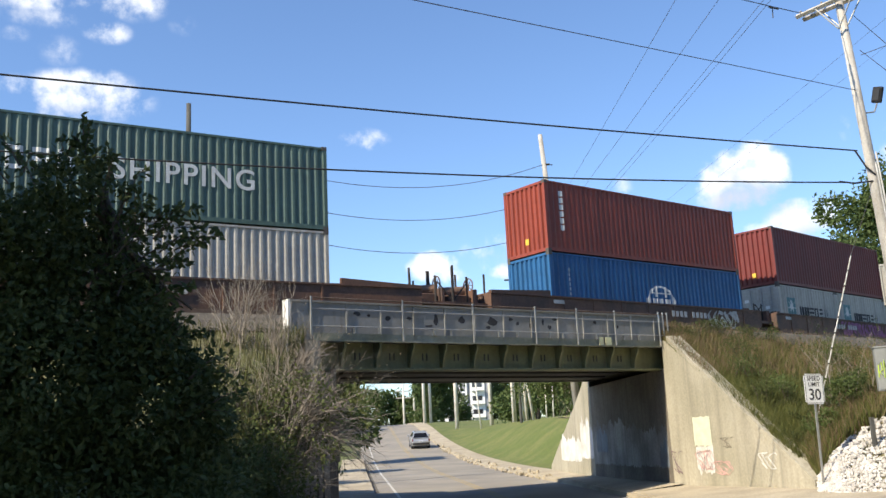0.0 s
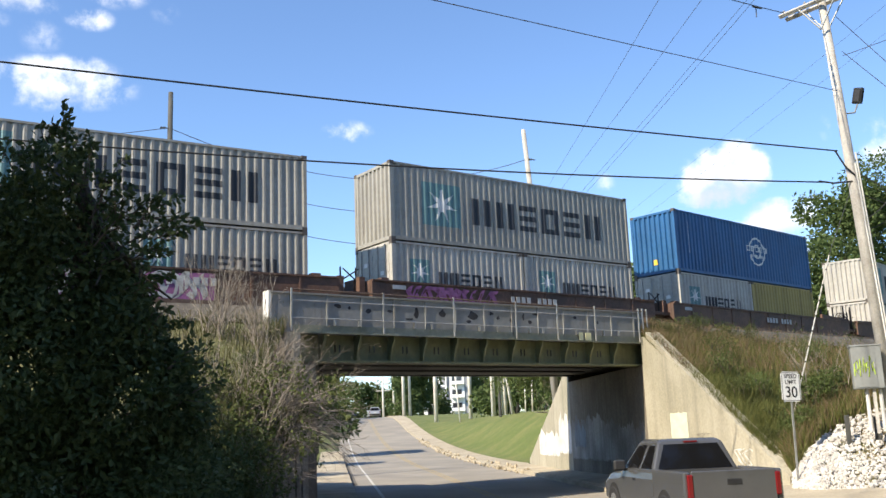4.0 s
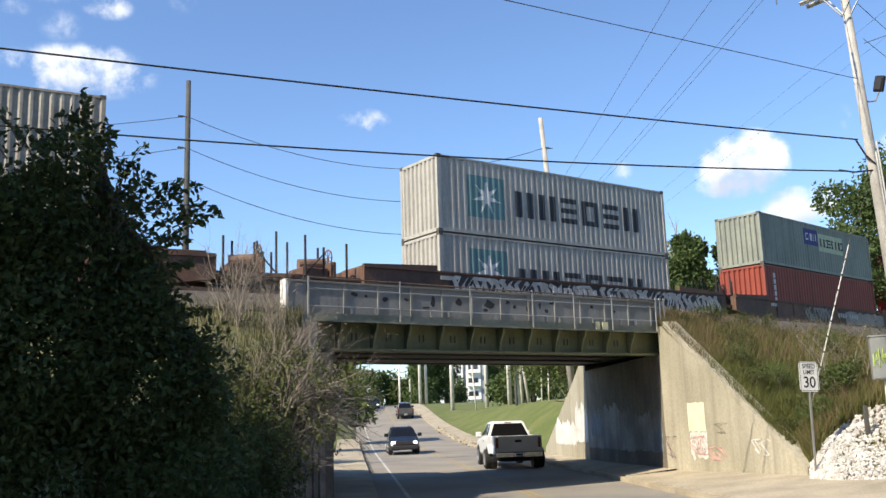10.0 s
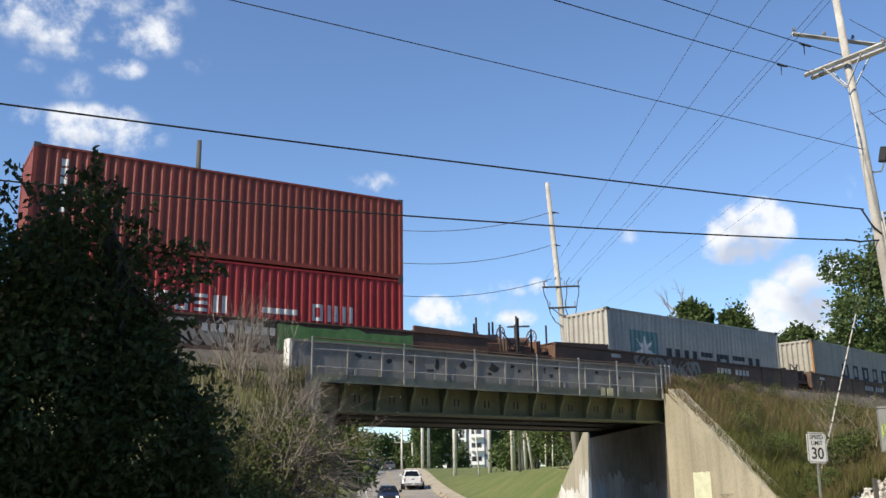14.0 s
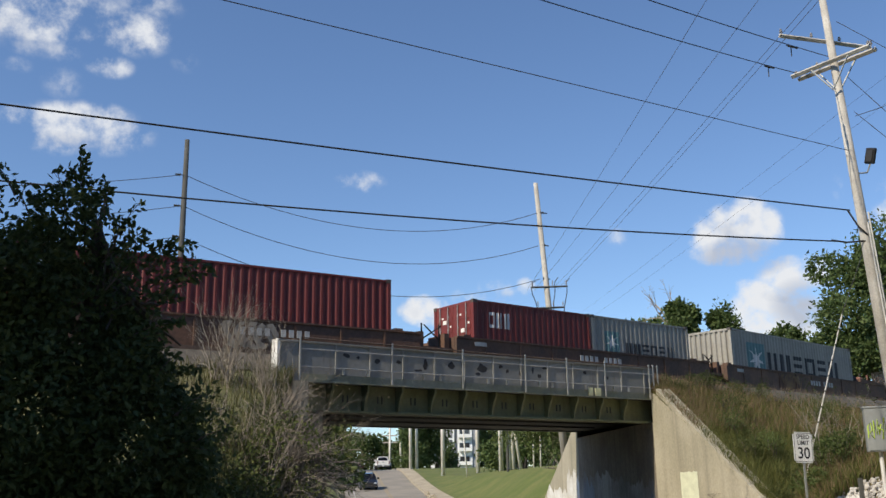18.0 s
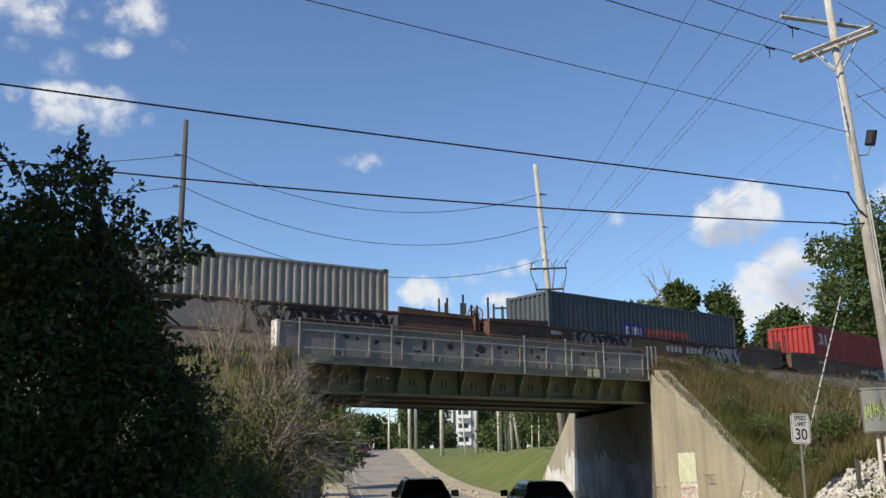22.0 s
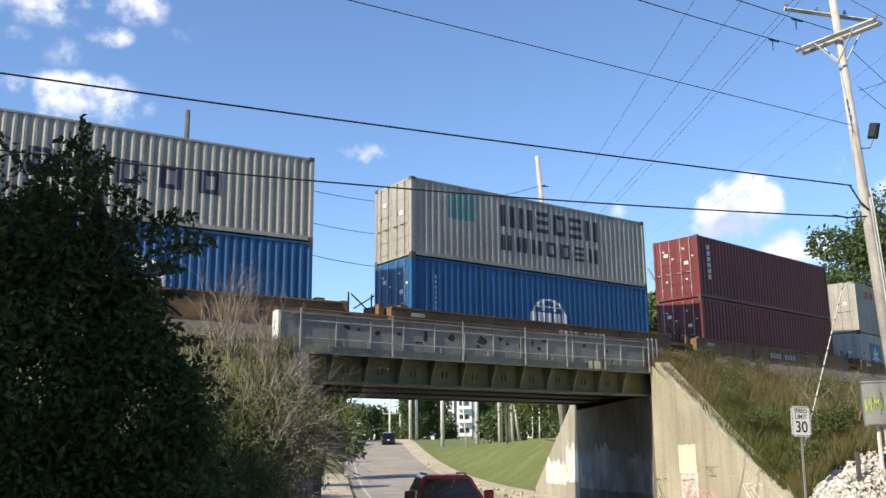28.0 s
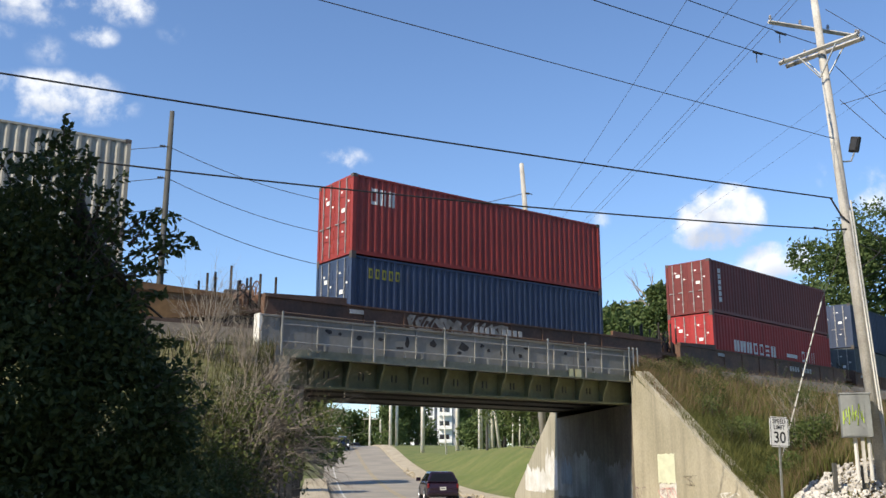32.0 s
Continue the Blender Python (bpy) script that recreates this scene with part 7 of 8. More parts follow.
        t = thing("wooden_pole", "pale bare wooden pole standing on the lawn", "pole", Matrix.Translation((x, y, z)), "poles beyond the bridge")
        bm = bmesh.new()
        tube(bm, (0, 0, -0.3), (lean * h, 0, h), r * 0.9, r * 0.7, n=8)
        part("shaft", bm, M_POLE_PALE, t, smooth=True)
        if x < -8:
            for zz in (5.2, 6.4):
                bm = bmesh.new()
                tube(bm, (-1.3, 0, zz), (1.3, 0, zz), 0.1, n=4)
                part("crossarm", bm, M_POLE, t)


M_SIDING = material("white_siding", (0.75, 0.75, 0.74), 0.7, spread=0.06, scale=1, fine=5)
M_SIDING_GREY = material("grey_siding", (0.30, 0.31, 0.33), 0.7, spread=0.1)
M_GLASS = glass_material("dark_window_glass", 0.03)


def build_house():
    h = thing("apartment_house", "white four-storey house with stacked windows and a low gabled wing", "house", Matrix.Translation((0, 195.0, 3.4)))
    part("wall", boxes(((3.5, 0, -0.6), (6.5, 9, 12.4))), M_SIDING, h, "white boarded wall")
    part("side_wall", boxes(((6.503, 0.25, -0.6), (7.3, 9, 12.0))), M_SIDING_GREY, h, "grey boarded wall")
    part("recess_wall", boxes(((1.9, 1.6, -0.6), (3.496, 9, 12.2))), M_SIDING_GREY, h, "grey wall behind the stair")
    part("roof", prism([(1.5, 12.42), (7.7, 12.42), (4.8, 14.6)], "y", -0.4, 9.4), M_GIRDER_DARK, h, "dark pitched roof")
    part("stair_post", boxes(((1.0, 0.0, -0.6), (1.5, 0.5, 12.3))), M_SIDING, h, "white post of the outside stair")
    part("stair_post", boxes(((2.5, 0.0, -0.6), (2.85, 0.5, 12.3))), M_SIDING, h, "white post of the outside stair")
    for k in range(4):
        z = 0.35 + 2.72 * k
        part("landing", boxes(((1.5, 0.1, z + 1.9), (2.5, 1.6, z + 2.2))), M_SIDING, h)
        for wx, ww in ((4.0, 1.9),):
            w = part("window", boxes(((wx - 0.1, -0.08, z - 0.1), (wx + ww + 0.1, -0.003, z + 1.25))), M_SIDING_GREY, h, "grey framed window")
            part("pane", boxes(((wx, -0.1, z), (wx + ww * 0.46, -0.082, z + 1.15))), M_GLASS, w)
            part("pane", boxes(((wx + ww * 0.54, -0.1, z), (wx + ww, -0.082, z + 1.15))), M_GLASS, w)
        part("balcony", boxes(((3.8, -1.0, z - 0.5), (6.4, -0.004, z - 0.36)), ((3.8, -1.0, z - 0.36), (6.4, -0.94, z + 0.2))), M_SIDING, h, "white balcony with a solid front")
    part("wing_wall", prism([(-2.0, -0.6), (0.96, -0.6), (0.96, 3.8), (-0.5, 6.2), (-2.0, 3.8)], "y", -0.5, 8.0), M_SIDING, h, "white gabled wing")
    part("wing_roof", prism([(-2.3, 3.7), (-2.1, 3.5), (-0.5, 6.23), (0.98, 3.82), (1.1, 4.1), (-0.5, 6.6)], "y", -0.8, 8.2), M_GIRDER_DARK, h, "dark roof of the gabled wing")
    part("window", boxes(((-1.2, -0.56, 1.6), (-0.2, -0.503, 3.0))), M_GLASS, h)


def build_roadside():
    # graffiti and whitewash on the walls
    a = Vector((*xy(*NEAR_R), 0))
    tip = Vector((9.26, 25.0, 0))
    d = (tip - a).normalized()
    o = Vector((d.y, -d.x, 0)) * 0.006
    M_PATCH_Y = material("pale_lime_patch", (0.60, 0.62, 0.46), 0.8, spread=0.15)
    M_PATCH_W = material("white_patch", (0.68, 0.675, 0.65), 0.8, spread=0.25, scale=1.2, fine=16, tint=(0.52, 0.50, 0.44), streak=0.25)
    M_PINK = material("pink_spray", (0.60, 0.35, 0.32), 0.8, spread=0.2)
    M_TAG = material("dark_tag", (0.18, 0.10, 0.14), 0.8, spread=0.2)

    def wall_patch(name, label, u0, u1, z0, z1, mat, seed, rough=0.08):
        rb3 = random.Random(seed)
        bm = bmesh.new()
        n = 14
        ring = [(u0 + (u1 - u0) * k / n, z0 + rb3.uniform(-rough, rough)) for k in range(n + 1)] + [(u1 - (u1 - u0) * k / n, z1 + rb3.uniform(-rough, rough) * 0.4) for k in range(n + 1)]
        f = bm.faces.new([bm.verts.new(a + d * u + o + Vector((0, 0, z))) for u, z in ring])
        bmesh.ops.triangulate(bm, faces=[f])
        ob = part(name, bm, mat)
        return tagged(ob, label, "graffiti", kind="structure")

    wall_patch("paint_patch_1", "pale lime paint patch on the wing wall", 1.45, 2.42, 1.05, 1.95, M_PATCH_Y, 1, 0.04)
    wall_patch("paint_patch_2", "white paint patch with sprayed tags on the wing wall", 1.5, 2.45, 0.25, 1.05, M_PATCH_W, 2, 0.1)
    for k, (u0, u1, z0, z1, ink, w_, what) in enumerate(((4.8, 5.4, 0.4, 0.85, M_PATCH_W, 0.024, "thin white scrawl on the wing wall"), (2.5, 3.3, 0.2, 0.6, M_PINK, 0.018, "faint red scrawl on the wing wall"), (3.0, 3.4, 1.0, 1.3, M_CONCRETE_DARK, 0.012, "thin dark tag on the wing wall"), (1.55, 2.4, 0.35, 0.9, M_PINK, 0.02, "faint red scrawl on the white patch"), (0.1, 0.5, 0.2, 0.9, M_TAG, 0.014, "thin dark tag by the abutment corner"))):
        bmk = loops(40 + k, u0, u1, z0, z1, 0.0, w_ * 0.6, 0.09)
        for v in bmk.verts:
            u_, z_ = v.co.x, v.co.z
            v.co = a + d * u_ + o * (1.6 + 0.5 * k) + Vector((0, 0, z_))
        tagged(part("scrawl_%d" % (k + 1), bmk, ink), what, "graffiti", kind="structure")
    for k, (u, z, w_) in enumerate(((1.55, 0.8, 0.25), (1.8, 0.62, 0.3), (2.05, 0.85, 0.25), (1.7, 0.42, 0.3), (2.1, 0.45, 0.25))):
        bmk = bmesh.new()
        last = None
        rb4 = random.Random(k)
        for i in range(9):
            uu, zz = u + w_ * i / 8, z + 0.13 * math.sin(i * 1.9 + k)
            p = a + d * uu + o * 1.8 + Vector((0, 0, zz))
            v1, v2 = bmk.verts.new(p + Vector((0, 0, 0.025))), bmk.verts.new(p - Vector((0, 0, 0.025)))
            if last:
                bmk.faces.new((last[0], v1, v2, last[1]))
            last = (v1, v2)
        tagged(part("tag", bmk, M_TAG), "thin sprayed tag on the white patch", "graffiti", kind="structure")
    # whitewash on the far wing wall and on the wall beside the road
    b = Vector((*xy(*FAR_R), 0))

    def free_patch(name, label, origin, way, out, u0, u1, z0, z1, mat, seed, rough):
        rb3 = random.Random(seed)
        bm = bmesh.new()
        n = 46
        top, low, last = [], [], 0.0
        for k in range(n + 1):
            u = u0 + (u1 - u0) * k / n
            last = 0.8 * last + rb3.uniform(-rough, rough) * 0.6
            edge = min(k, n - k) / 4.0
            hi = z1 + last - max(0.0, 1 - edge) * rough * 1.5
            lo = z0 + rb3.uniform(-0.3, 1.0) * rough * 0.6 * rb3.random()
            low.append(bm.verts.new(origin + way * u + out * 0.008 + Vector((0, 0, lo))))
            top.append(bm.verts.new(origin + way * u + out * 0.008 + Vector((0, 0, hi))))
        for k in range(n):
            bm.faces.new((low[k], low[k + 1], top[k + 1], top[k]))
        tagged(part(name, bm, mat), label, "whitewash", kind="structure")

    e1 = Vector((b.x - 0.3, b.y + 1.9, 0))
    w1 = (e1 - b).normalized()
    n1 = Vector((-w1.y, w1.x, 0))
    free_patch("whitewash_1", "ragged whitewash on the far wing wall", b, w1, n1, 0.05, 1.92, 0.5, 2.15, M_PATCH_W, 11, 0.3)
    e2 = Vector((b.x - 1.1, b.y + 8.2, 0))
    w2 = (e2 - e1).normalized()
    n2 = Vector((-w2.y, w2.x, 0))
    free_patch("whitewash_2", "ragged whitewash on the far wing wall", e1, w2, n2, 0.0, 3.9, 0.35, 1.55, M_PATCH_W, 12, 0.2)
    w3 = (b - a).normalized()
    n3 = Vector((-w3.y, w3.x, 0))
    M_OLDWASH = material("old_whitewash", (0.34, 0.335, 0.31), 0.9, spread=0.3, scale=0.55, fine=12, tint=(0.17, 0.16, 0.145), streak=0.6)
    M_OLDBLUE = material("faded_blue_spray", (0.22, 0.27, 0.31), 0.9, spread=0.3, scale=0.9, tint=(0.16, 0.17, 0.18), streak=0.5)
    for k, (u0, u1, z0, z1, m_, off) in enumerate(((0.25, 3.6, 0.35, 1.7, M_OLDWASH, 0.008), (3.5, 6.9, 0.3, 1.85, M_OLDWASH, 0.010), (6.8, 10.3, 0.3, 1.9, M_OLDWASH, 0.008), (7.9, 9.7, 0.8, 1.7, M_OLDBLUE, 0.014), (0.3, 1.2, 0.35, 1.1, M_OLDBLUE, 0.014))):
        free_patch("whitewash_%d" % (k + 3), "faded whitewash on the dark abutment", a, w3, n3 * off / 0.008, u0, u1, z0, z1, m_, 20 + k, 0.22)
    # small far things: letter box, post by the road, crumbled kerb stones
    t = thing("mail_box", "white mail box on a post at the roadside", "mail box", pose(road_x(88) - 6.6, 88, road_z(88)))
    part("post", boxes(((-0.05, -0.05, 0), (0.05, 0.05, 1.0))), M_POLE, t)
    part("box", boxes(((-0.14, -0.25, 1.0), (0.14, 0.25, 1.3)), bevel=0.04), M_SIGN, t)
    rb5 = random.Random(9)
    me = None
    heap = thing("kerb_rubble", "crumbled pieces of broken kerb along the gutter", "stones", Matrix.Translation((road_x(60) + 3.7, 60, road_z(60))))
    shapes = [stone_mesh(np.random.default_rng(70 + k)) for k in range(5)]
    for s_ in shapes:
        s_.materials[0] = M_KERB
    for k in range(150):
        y = 44 + 52 * rb5.random()
        x = road_x(y) + 3.72 + rb5.uniform(-0.3, 0.35)
        ob = new("stone", shapes[k % 5])
        ob.parent = heap
        sc = rb5.uniform(0.07, 0.2)
        ob.matrix_basis = Matrix.Translation((x - road_x(60) - 3.7, y - 60, road_z(y) - road_z(60) + sc * 0.4 + (0.14 if x > road_x(y) + 3.76 else 0))) @ Euler((rb5.random() * 6, rb5.random() * 6, rb5.random() * 6)).to_matrix().to_4x4() @ Matrix.Scale(sc, 4)


build_utility_pole()
build_sign()
build_lines()
build_far_poles()
build_house()
build_roadside()


# ---- vehicles ----
def car_paint(name, base, rough=0.25, metal=0.3):
    m = material(name, base, rough, metal, spread=0.08, scale=1.5, fine=60, bump=0.0)
    b = [n for n in m.node_tree.nodes if n.type == "BSDF_PRINCIPLED"][0]
    b.inputs["Coat Weight"].default_value = 0.35
    b.inputs["Coat Roughness"].default_value = 0.08
    return m


M_TYRE = material("tyre_rubber", (0.018, 0.018, 0.019), 0.85, spread=0.2)
M_RIM = material("alloy_rim", (0.45, 0.45, 0.46), 0.35, 0.8, spread=0.1)
M_CHROME = material("dull_chrome", (0.55, 0.55, 0.56), 0.22, 0.9, spread=0.08)
M_TRIM = material("black_trim", (0.02, 0.02, 0.021), 0.6, spread=0.15)
M_TAIL = material("red_lens", (0.15, 0.008, 0.01), 0.15, spread=0.1)
M_LENS = material("clear_lens", (0.6, 0.62, 0.65), 0.15, spread=0.05)
M_CARGLASS = glass_material("tinted_car_glass", 0.008, 0.06)
M_CARGLASS.node_tree.nodes["Principled BSDF"].inputs["Specular IOR Level"].default_value = 0.35


def glow(name, colour, strength):
    m = bpy.data.materials.new(name)
    m.use_nodes = True
    b = m.node_tree.nodes["Principled BSDF"]
    b.inputs["Base Color"].default_value = (*colour, 1)
    b.inputs["Emission Color"].default_value = (*colour, 1)
    b.inputs["Emission Strength"].default_value = strength
    return m


M_HEAD_ON = glow("lit_headlamp", (1.0, 0.97, 0.9), 1.2)
PAINTS = {"white": car_paint("white_car_paint", (0.72, 0.72, 0.71), 0.3, 0.0), "grey": car_paint("cement_grey_car_paint", (0.10, 0.102, 0.106)), "black": car_paint("black_car_paint", (0.014, 0.014, 0.017)),
          "navy": car_paint("dark_blue_car_paint", (0.016, 0.02, 0.032)), "red": car_paint("dark_red_car_paint", (0.085, 0.010, 0.014)), "silver": car_paint("silver_car_paint", (0.42, 0.43, 0.44), 0.3, 0.5), "plum": car_paint("dark_plum_car_paint", (0.028, 0.016, 0.03))}


def loft(sections):
    """A body through cross sections of (y, foot, top, half width, shoulder inset)."""
    bm = bmesh.new()
    rows = []
    for y, zb, zt, w, inset in sections:
        r = min(0.1, (zt - zb) * 0.3)
        pts = [(-w * 0.93, zb), (-w, zb + r), (-w, zt - r * 1.6), (-w + inset * 0.45, zt - r * 0.4), (-w + inset, zt), (w - inset, zt), (w - inset * 0.45, zt - r * 0.4), (w, zt - r * 1.6), (w, zb + r), (w * 0.93, zb)]
        rows.append([bm.verts.new((x, y, z)) for x, z in pts])
    n = len(rows[0])
    for a, b in zip(rows, rows[1:]):
        for i in range(n):
            bm.faces.new((a[i], a[(i + 1) % n], b[(i + 1) % n], b[i]))
    bm.faces.new(rows[0])
    bm.faces.new(rows[-1][::-1])
    bmesh.ops.recalc_face_normals(bm, faces=bm.faces)
    return bm


def panel(bm, quad, inset, out):
    """A pane set on a face of the cabin, a little proud."""
    q = [Vector(p) for p in quad]
    c = sum(q, Vector()) / 4
    n = (q[1] - q[0]).cross(q[3] - q[0]).normalized()
    if n.dot(Vector(out)) < 0:
        n = -n
    inner = [p + (c - p).normalized() * inset for p in q]
    top = [bm.verts.new(p + n * 0.008) for p in inner]
    low = [bm.verts.new(p - n * 0.01) for p in inner]
    bm.faces.new(top)
    for i in range(4):
        bm.faces.new((low[i], low[(i + 1) % 4], top[(i + 1) % 4], top[i]))
    bmesh.ops.recalc_face_normals(bm, faces=bm.faces)
    return bm


def wheel_of(parent, x, y, r, w, m, spin):
    bm = bmesh.new()
    s = 1 if x > 0 else -1
    for a, b, ra, rb_ in ((-w / 2, -w / 2 + 0.03, r - 0.035, r), (-w / 2 + 0.03, w / 2 - 0.03, r, r), (w / 2 - 0.03, w / 2, r, r - 0.035)):
        tube(bm, (a, 0, 0), (b, 0, 0), ra, rb_, n=22)
    ob = part("wheel", bm, M_TYRE, parent, "black rubber tyre", m=m @ pose(x, y, r))
    rim = bmesh.new()
    tube(rim, (s * (w / 2 - 0.01), 0, 0), (s * (w / 2 + 0.006), 0, 0), r * 0.62, n=18)
    for k in range(5):
        a = k * math.tau / 5
        tube(rim, (s * (w / 2 + 0.012), 0, 0), (s * (w / 2 + 0.012), r * 0.58 * math.cos(a), r * 0.58 * math.sin(a)), 0.035, n=5)
    part("rim", rim, M_RIM, ob, "alloy rim")
    spin.append((ob, m @ pose(x, y, r), r))
    return ob


def vehicle(kind, colour, label, oncoming=False, lit=False):
    """Origin on the road at the end that faces the viewer; the body runs away along y."""
    spec = {
        "pickup": dict(L=5.9, W=1.98, H=1.93, r=0.41, belt=1.28, hood=1.22, cab=(2.15, 4.15, 2.45, 3.55), wheels=(1.22, 4.95), base=0.48),
        "small_pickup": dict(L=5.4, W=1.9, H=1.80, r=0.39, belt=1.18, hood=1.10, cab=(1.85, 3.85, 2.05, 3.25), wheels=(1.15, 4.45), base=0.42),
        "suv": dict(L=4.65, W=1.86, H=1.65, r=0.36, belt=1.08, hood=1.02, cab=(0.12, 3.55, 0.5, 2.75), wheels=(0.95, 3.7), base=0.28),
        "sedan": dict(L=4.75, W=1.82, H=1.46, r=0.33, belt=0.94, hood=0.88, cab=(0.55, 3.5, 1.3, 2.6), wheels=(0.98, 3.75), base=0.2),
        "hatch": dict(L=4.4, W=1.8, H=1.54, r=0.33, belt=1.0, hood=0.93, cab=(0.1, 3.35, 0.55, 2.5), wheels=(0.85, 3.45), base=0.2),
    }[kind]
    L, W, H, r, belt, hood, (c0, c1, t0, t1), axles, base = [spec[k] for k in ("L", "W", "H", "r", "belt", "hood", "cab", "wheels", "base")]
    paint_ = PAINTS[colour]
    name = {"pickup": "pickup_truck", "small_pickup": "pickup_truck", "suv": "suv", "sedan": "car", "hatch": "car"}[kind]
    v = thing(name, label, name.replace("_", " "))
    m = pose(0, L, 0, 0, 0, 180) if oncoming else pose(0, 0, 0)
    spin = []
    hw = W / 2
    truck = "pickup" in kind
    if truck:
        part("cab_body", loft([(c0 - 0.05, base, belt, hw, 0.06), (c0 + 0.3, base, belt, hw, 0.06), (c1, base, belt, hw, 0.07), (c1 + 0.15, base, hood + 0.02, hw, 0.12), (L - 0.5, base, hood - 0.02, hw * 0.98, 0.18), (L - 0.12, base + 0.05, hood - 0.12, hw * 0.95, 0.2), (L, base + 0.12, hood - 0.3, hw * 0.88, 0.15)]), paint_, v, m=m, smooth=False)
        fl = base + 0.28
        part("bed_side", boxes(((-hw, 0.06, base + 0.1), (-hw + 0.13, c0 - 0.06, belt + 0.05)), bevel=0.03), paint_, v, m=m)
        part("bed_side", boxes(((hw - 0.13, 0.06, base + 0.1), (hw, c0 - 0.06, belt + 0.05)), bevel=0.03), paint_, v, m=m)
        part("bed_floor", boxes(((-hw + 0.13, 0.06, base + 0.12), (hw - 0.13, c0 - 0.06, fl))), M_TRIM, v, m=m)
        part("tailgate", boxes(((-hw + 0.14, 0.02, base + 0.22), (hw - 0.14, 0.10, belt + 0.06)), bevel=0.02), paint_, v, "tailgate", m=m)
        part("tailgate_handle", boxes(((-0.14, 0.008, belt - 0.2), (0.14, 0.021, belt - 0.1)), bevel=0.004), M_TRIM, v, m=m)
        part("rear_bumper", boxes(((-hw - 0.01, -0.1, base), (hw + 0.01, 0.06, base + 0.22)), bevel=0.03), M_CHROME if kind == "pickup" else M_TRIM, v, "chrome rear bumper" if kind == "pickup" else "black rear bumper", m=m)
        zt0, zt1 = belt - 0.42, belt
        plate_y, plate_z = -0.108, base + 0.03
    else:
        tail = belt + (0.02 if kind != "sedan" else 0.02)
        part("body", loft([(0.0, base + 0.18, belt - 0.32, hw * 0.86, 0.1), (0.08, base + 0.08, belt - 0.12, hw * 0.94, 0.1), (0.3, base, tail, hw * 0.98, 0.1), (c0 + 1.0, base, belt, hw, 0.08), (c1, base, belt, hw, 0.09), (c1 + 0.15, base, hood, hw, 0.16), (L - 0.45, base, hood - 0.08, hw * 0.97, 0.2), (L - 0.1, base + 0.05, hood - 0.22, hw * 0.9, 0.22), (L, base + 0.12, hood - 0.38, hw * 0.8, 0.15)]), paint_, v, m=m)
        part("rear_bumper", boxes(((-hw * 0.92, -0.06, base + 0.12), (hw * 0.92, 0.1, base + 0.34)), bevel=0.04), paint_ if kind != "suv" else M_TRIM, v, m=m)
        zt0, zt1 = belt - 0.32, belt - 0.08
        plate_y, plate_z = -0.012, belt - 0.42
    # cabin: a tapered box with panes set on its faces
    wb, wt = hw - 0.05, hw - 0.27
    zb, zt = belt - 0.01, H
    bot = [(-wb, c0, zb), (wb, c0, zb), (wb, c1, zb), (-wb, c1, zb)]
    top = [(-wt, t0, zt - 0.06), (wt, t0, zt - 0.06), (wt, t1, zt - 0.06), (-wt, t1, zt - 0.06)]
    crown = [(-wt * 0.86, t0 + 0.12, zt), (wt * 0.86, t0 + 0.12, zt), (wt * 0.86, t1 - 0.12, zt), (-wt * 0.86, t1 - 0.12, zt)]
    bm = bmesh.new()
    rings = [[bm.verts.new(p) for p in ring] for ring in (bot, top, crown)]
    for a, b in zip(rings, rings[1:]):
        for i in range(4):
            bm.faces.new((a[i], a[(i + 1) % 4], b[(i + 1) % 4], b[i]))
    bm.faces.new(rings[2])
    bm.faces.new(rings[0][::-1])
    bmesh.ops.recalc_face_normals(bm, faces=bm.faces)
    bmesh.ops.bevel(bm, geom=list(bm.edges), offset=0.035, segments=2, affect="EDGES", profile=0.5)
    part("cabin", bm, paint_, v, m=m, smooth=False)
    part("rear_window", panel(bmesh.new(), (bot[0], bot[1], top[1], top[0]), 0.12, (0, -1, 0.2)), M_CARGLASS, v, "dark rear window", m=m)
    part("windscreen", panel(bmesh.new(), (bot[2], bot[3], top[3], top[2]), 0.1, (0, 1, 0.2)), M_CARGLASS, v, "windscreen", m=m)
    cut = c0 + (c1 - c0) * (0.42 if truck else 0.5)
    tcut = t0 + (t1 - t0) * (0.42 if truck else 0.5)
    for s in (-1, 1):
        for (b0, b1, u0, u1) in ((c0 + 0.1, cut - 0.04, t0 + 0.06, tcut - 0.04), (cut + 0.04, c1 - 0.12, tcut + 0.04, t1 - 0.06)):
            part("side_window", panel(bmesh.new(), ((s * wb, b0, zb + 0.02), (s * wb, b1, zb + 0.02), (s * wt, u1, zt - 0.08), (s * wt, u0, zt - 0.08)), 0.06, (s, 0, 0.2)), M_CARGLASS, v, "dark side window", m=m)
        part("mirror", boxes(((s * hw - (0.02 if s > 0 else 0.24), c1 - 0.35, belt - 0.02), (s * hw + (0.24 if s > 0 else 0.02), c1 - 0.22, belt + 0.2)), bevel=0.03), M_TRIM if colour in ("grey",) else paint_, v, "door mirror", m=m)
        tl = part("tail_light", boxes(((s * (hw - 0.11) - 0.055, -0.004 if not truck else 0.0, zt0), (s * (hw - 0.11) + 0.055, 0.3 if not truck else 0.14, zt1)), bevel=0.02), M_TAIL, v, "red tail light", m=m)
        hy = L - 0.06
        part("headlight", boxes(((s * (hw - 0.3) - 0.17, hy - 0.22, hood - 0.38), (s * (hw - 0.3) + 0.17, hy + 0.035, hood - 0.2)), bevel=0.03), M_HEAD_ON if lit else M_LENS, v, "lit headlight" if lit else "clear headlight", m=m)
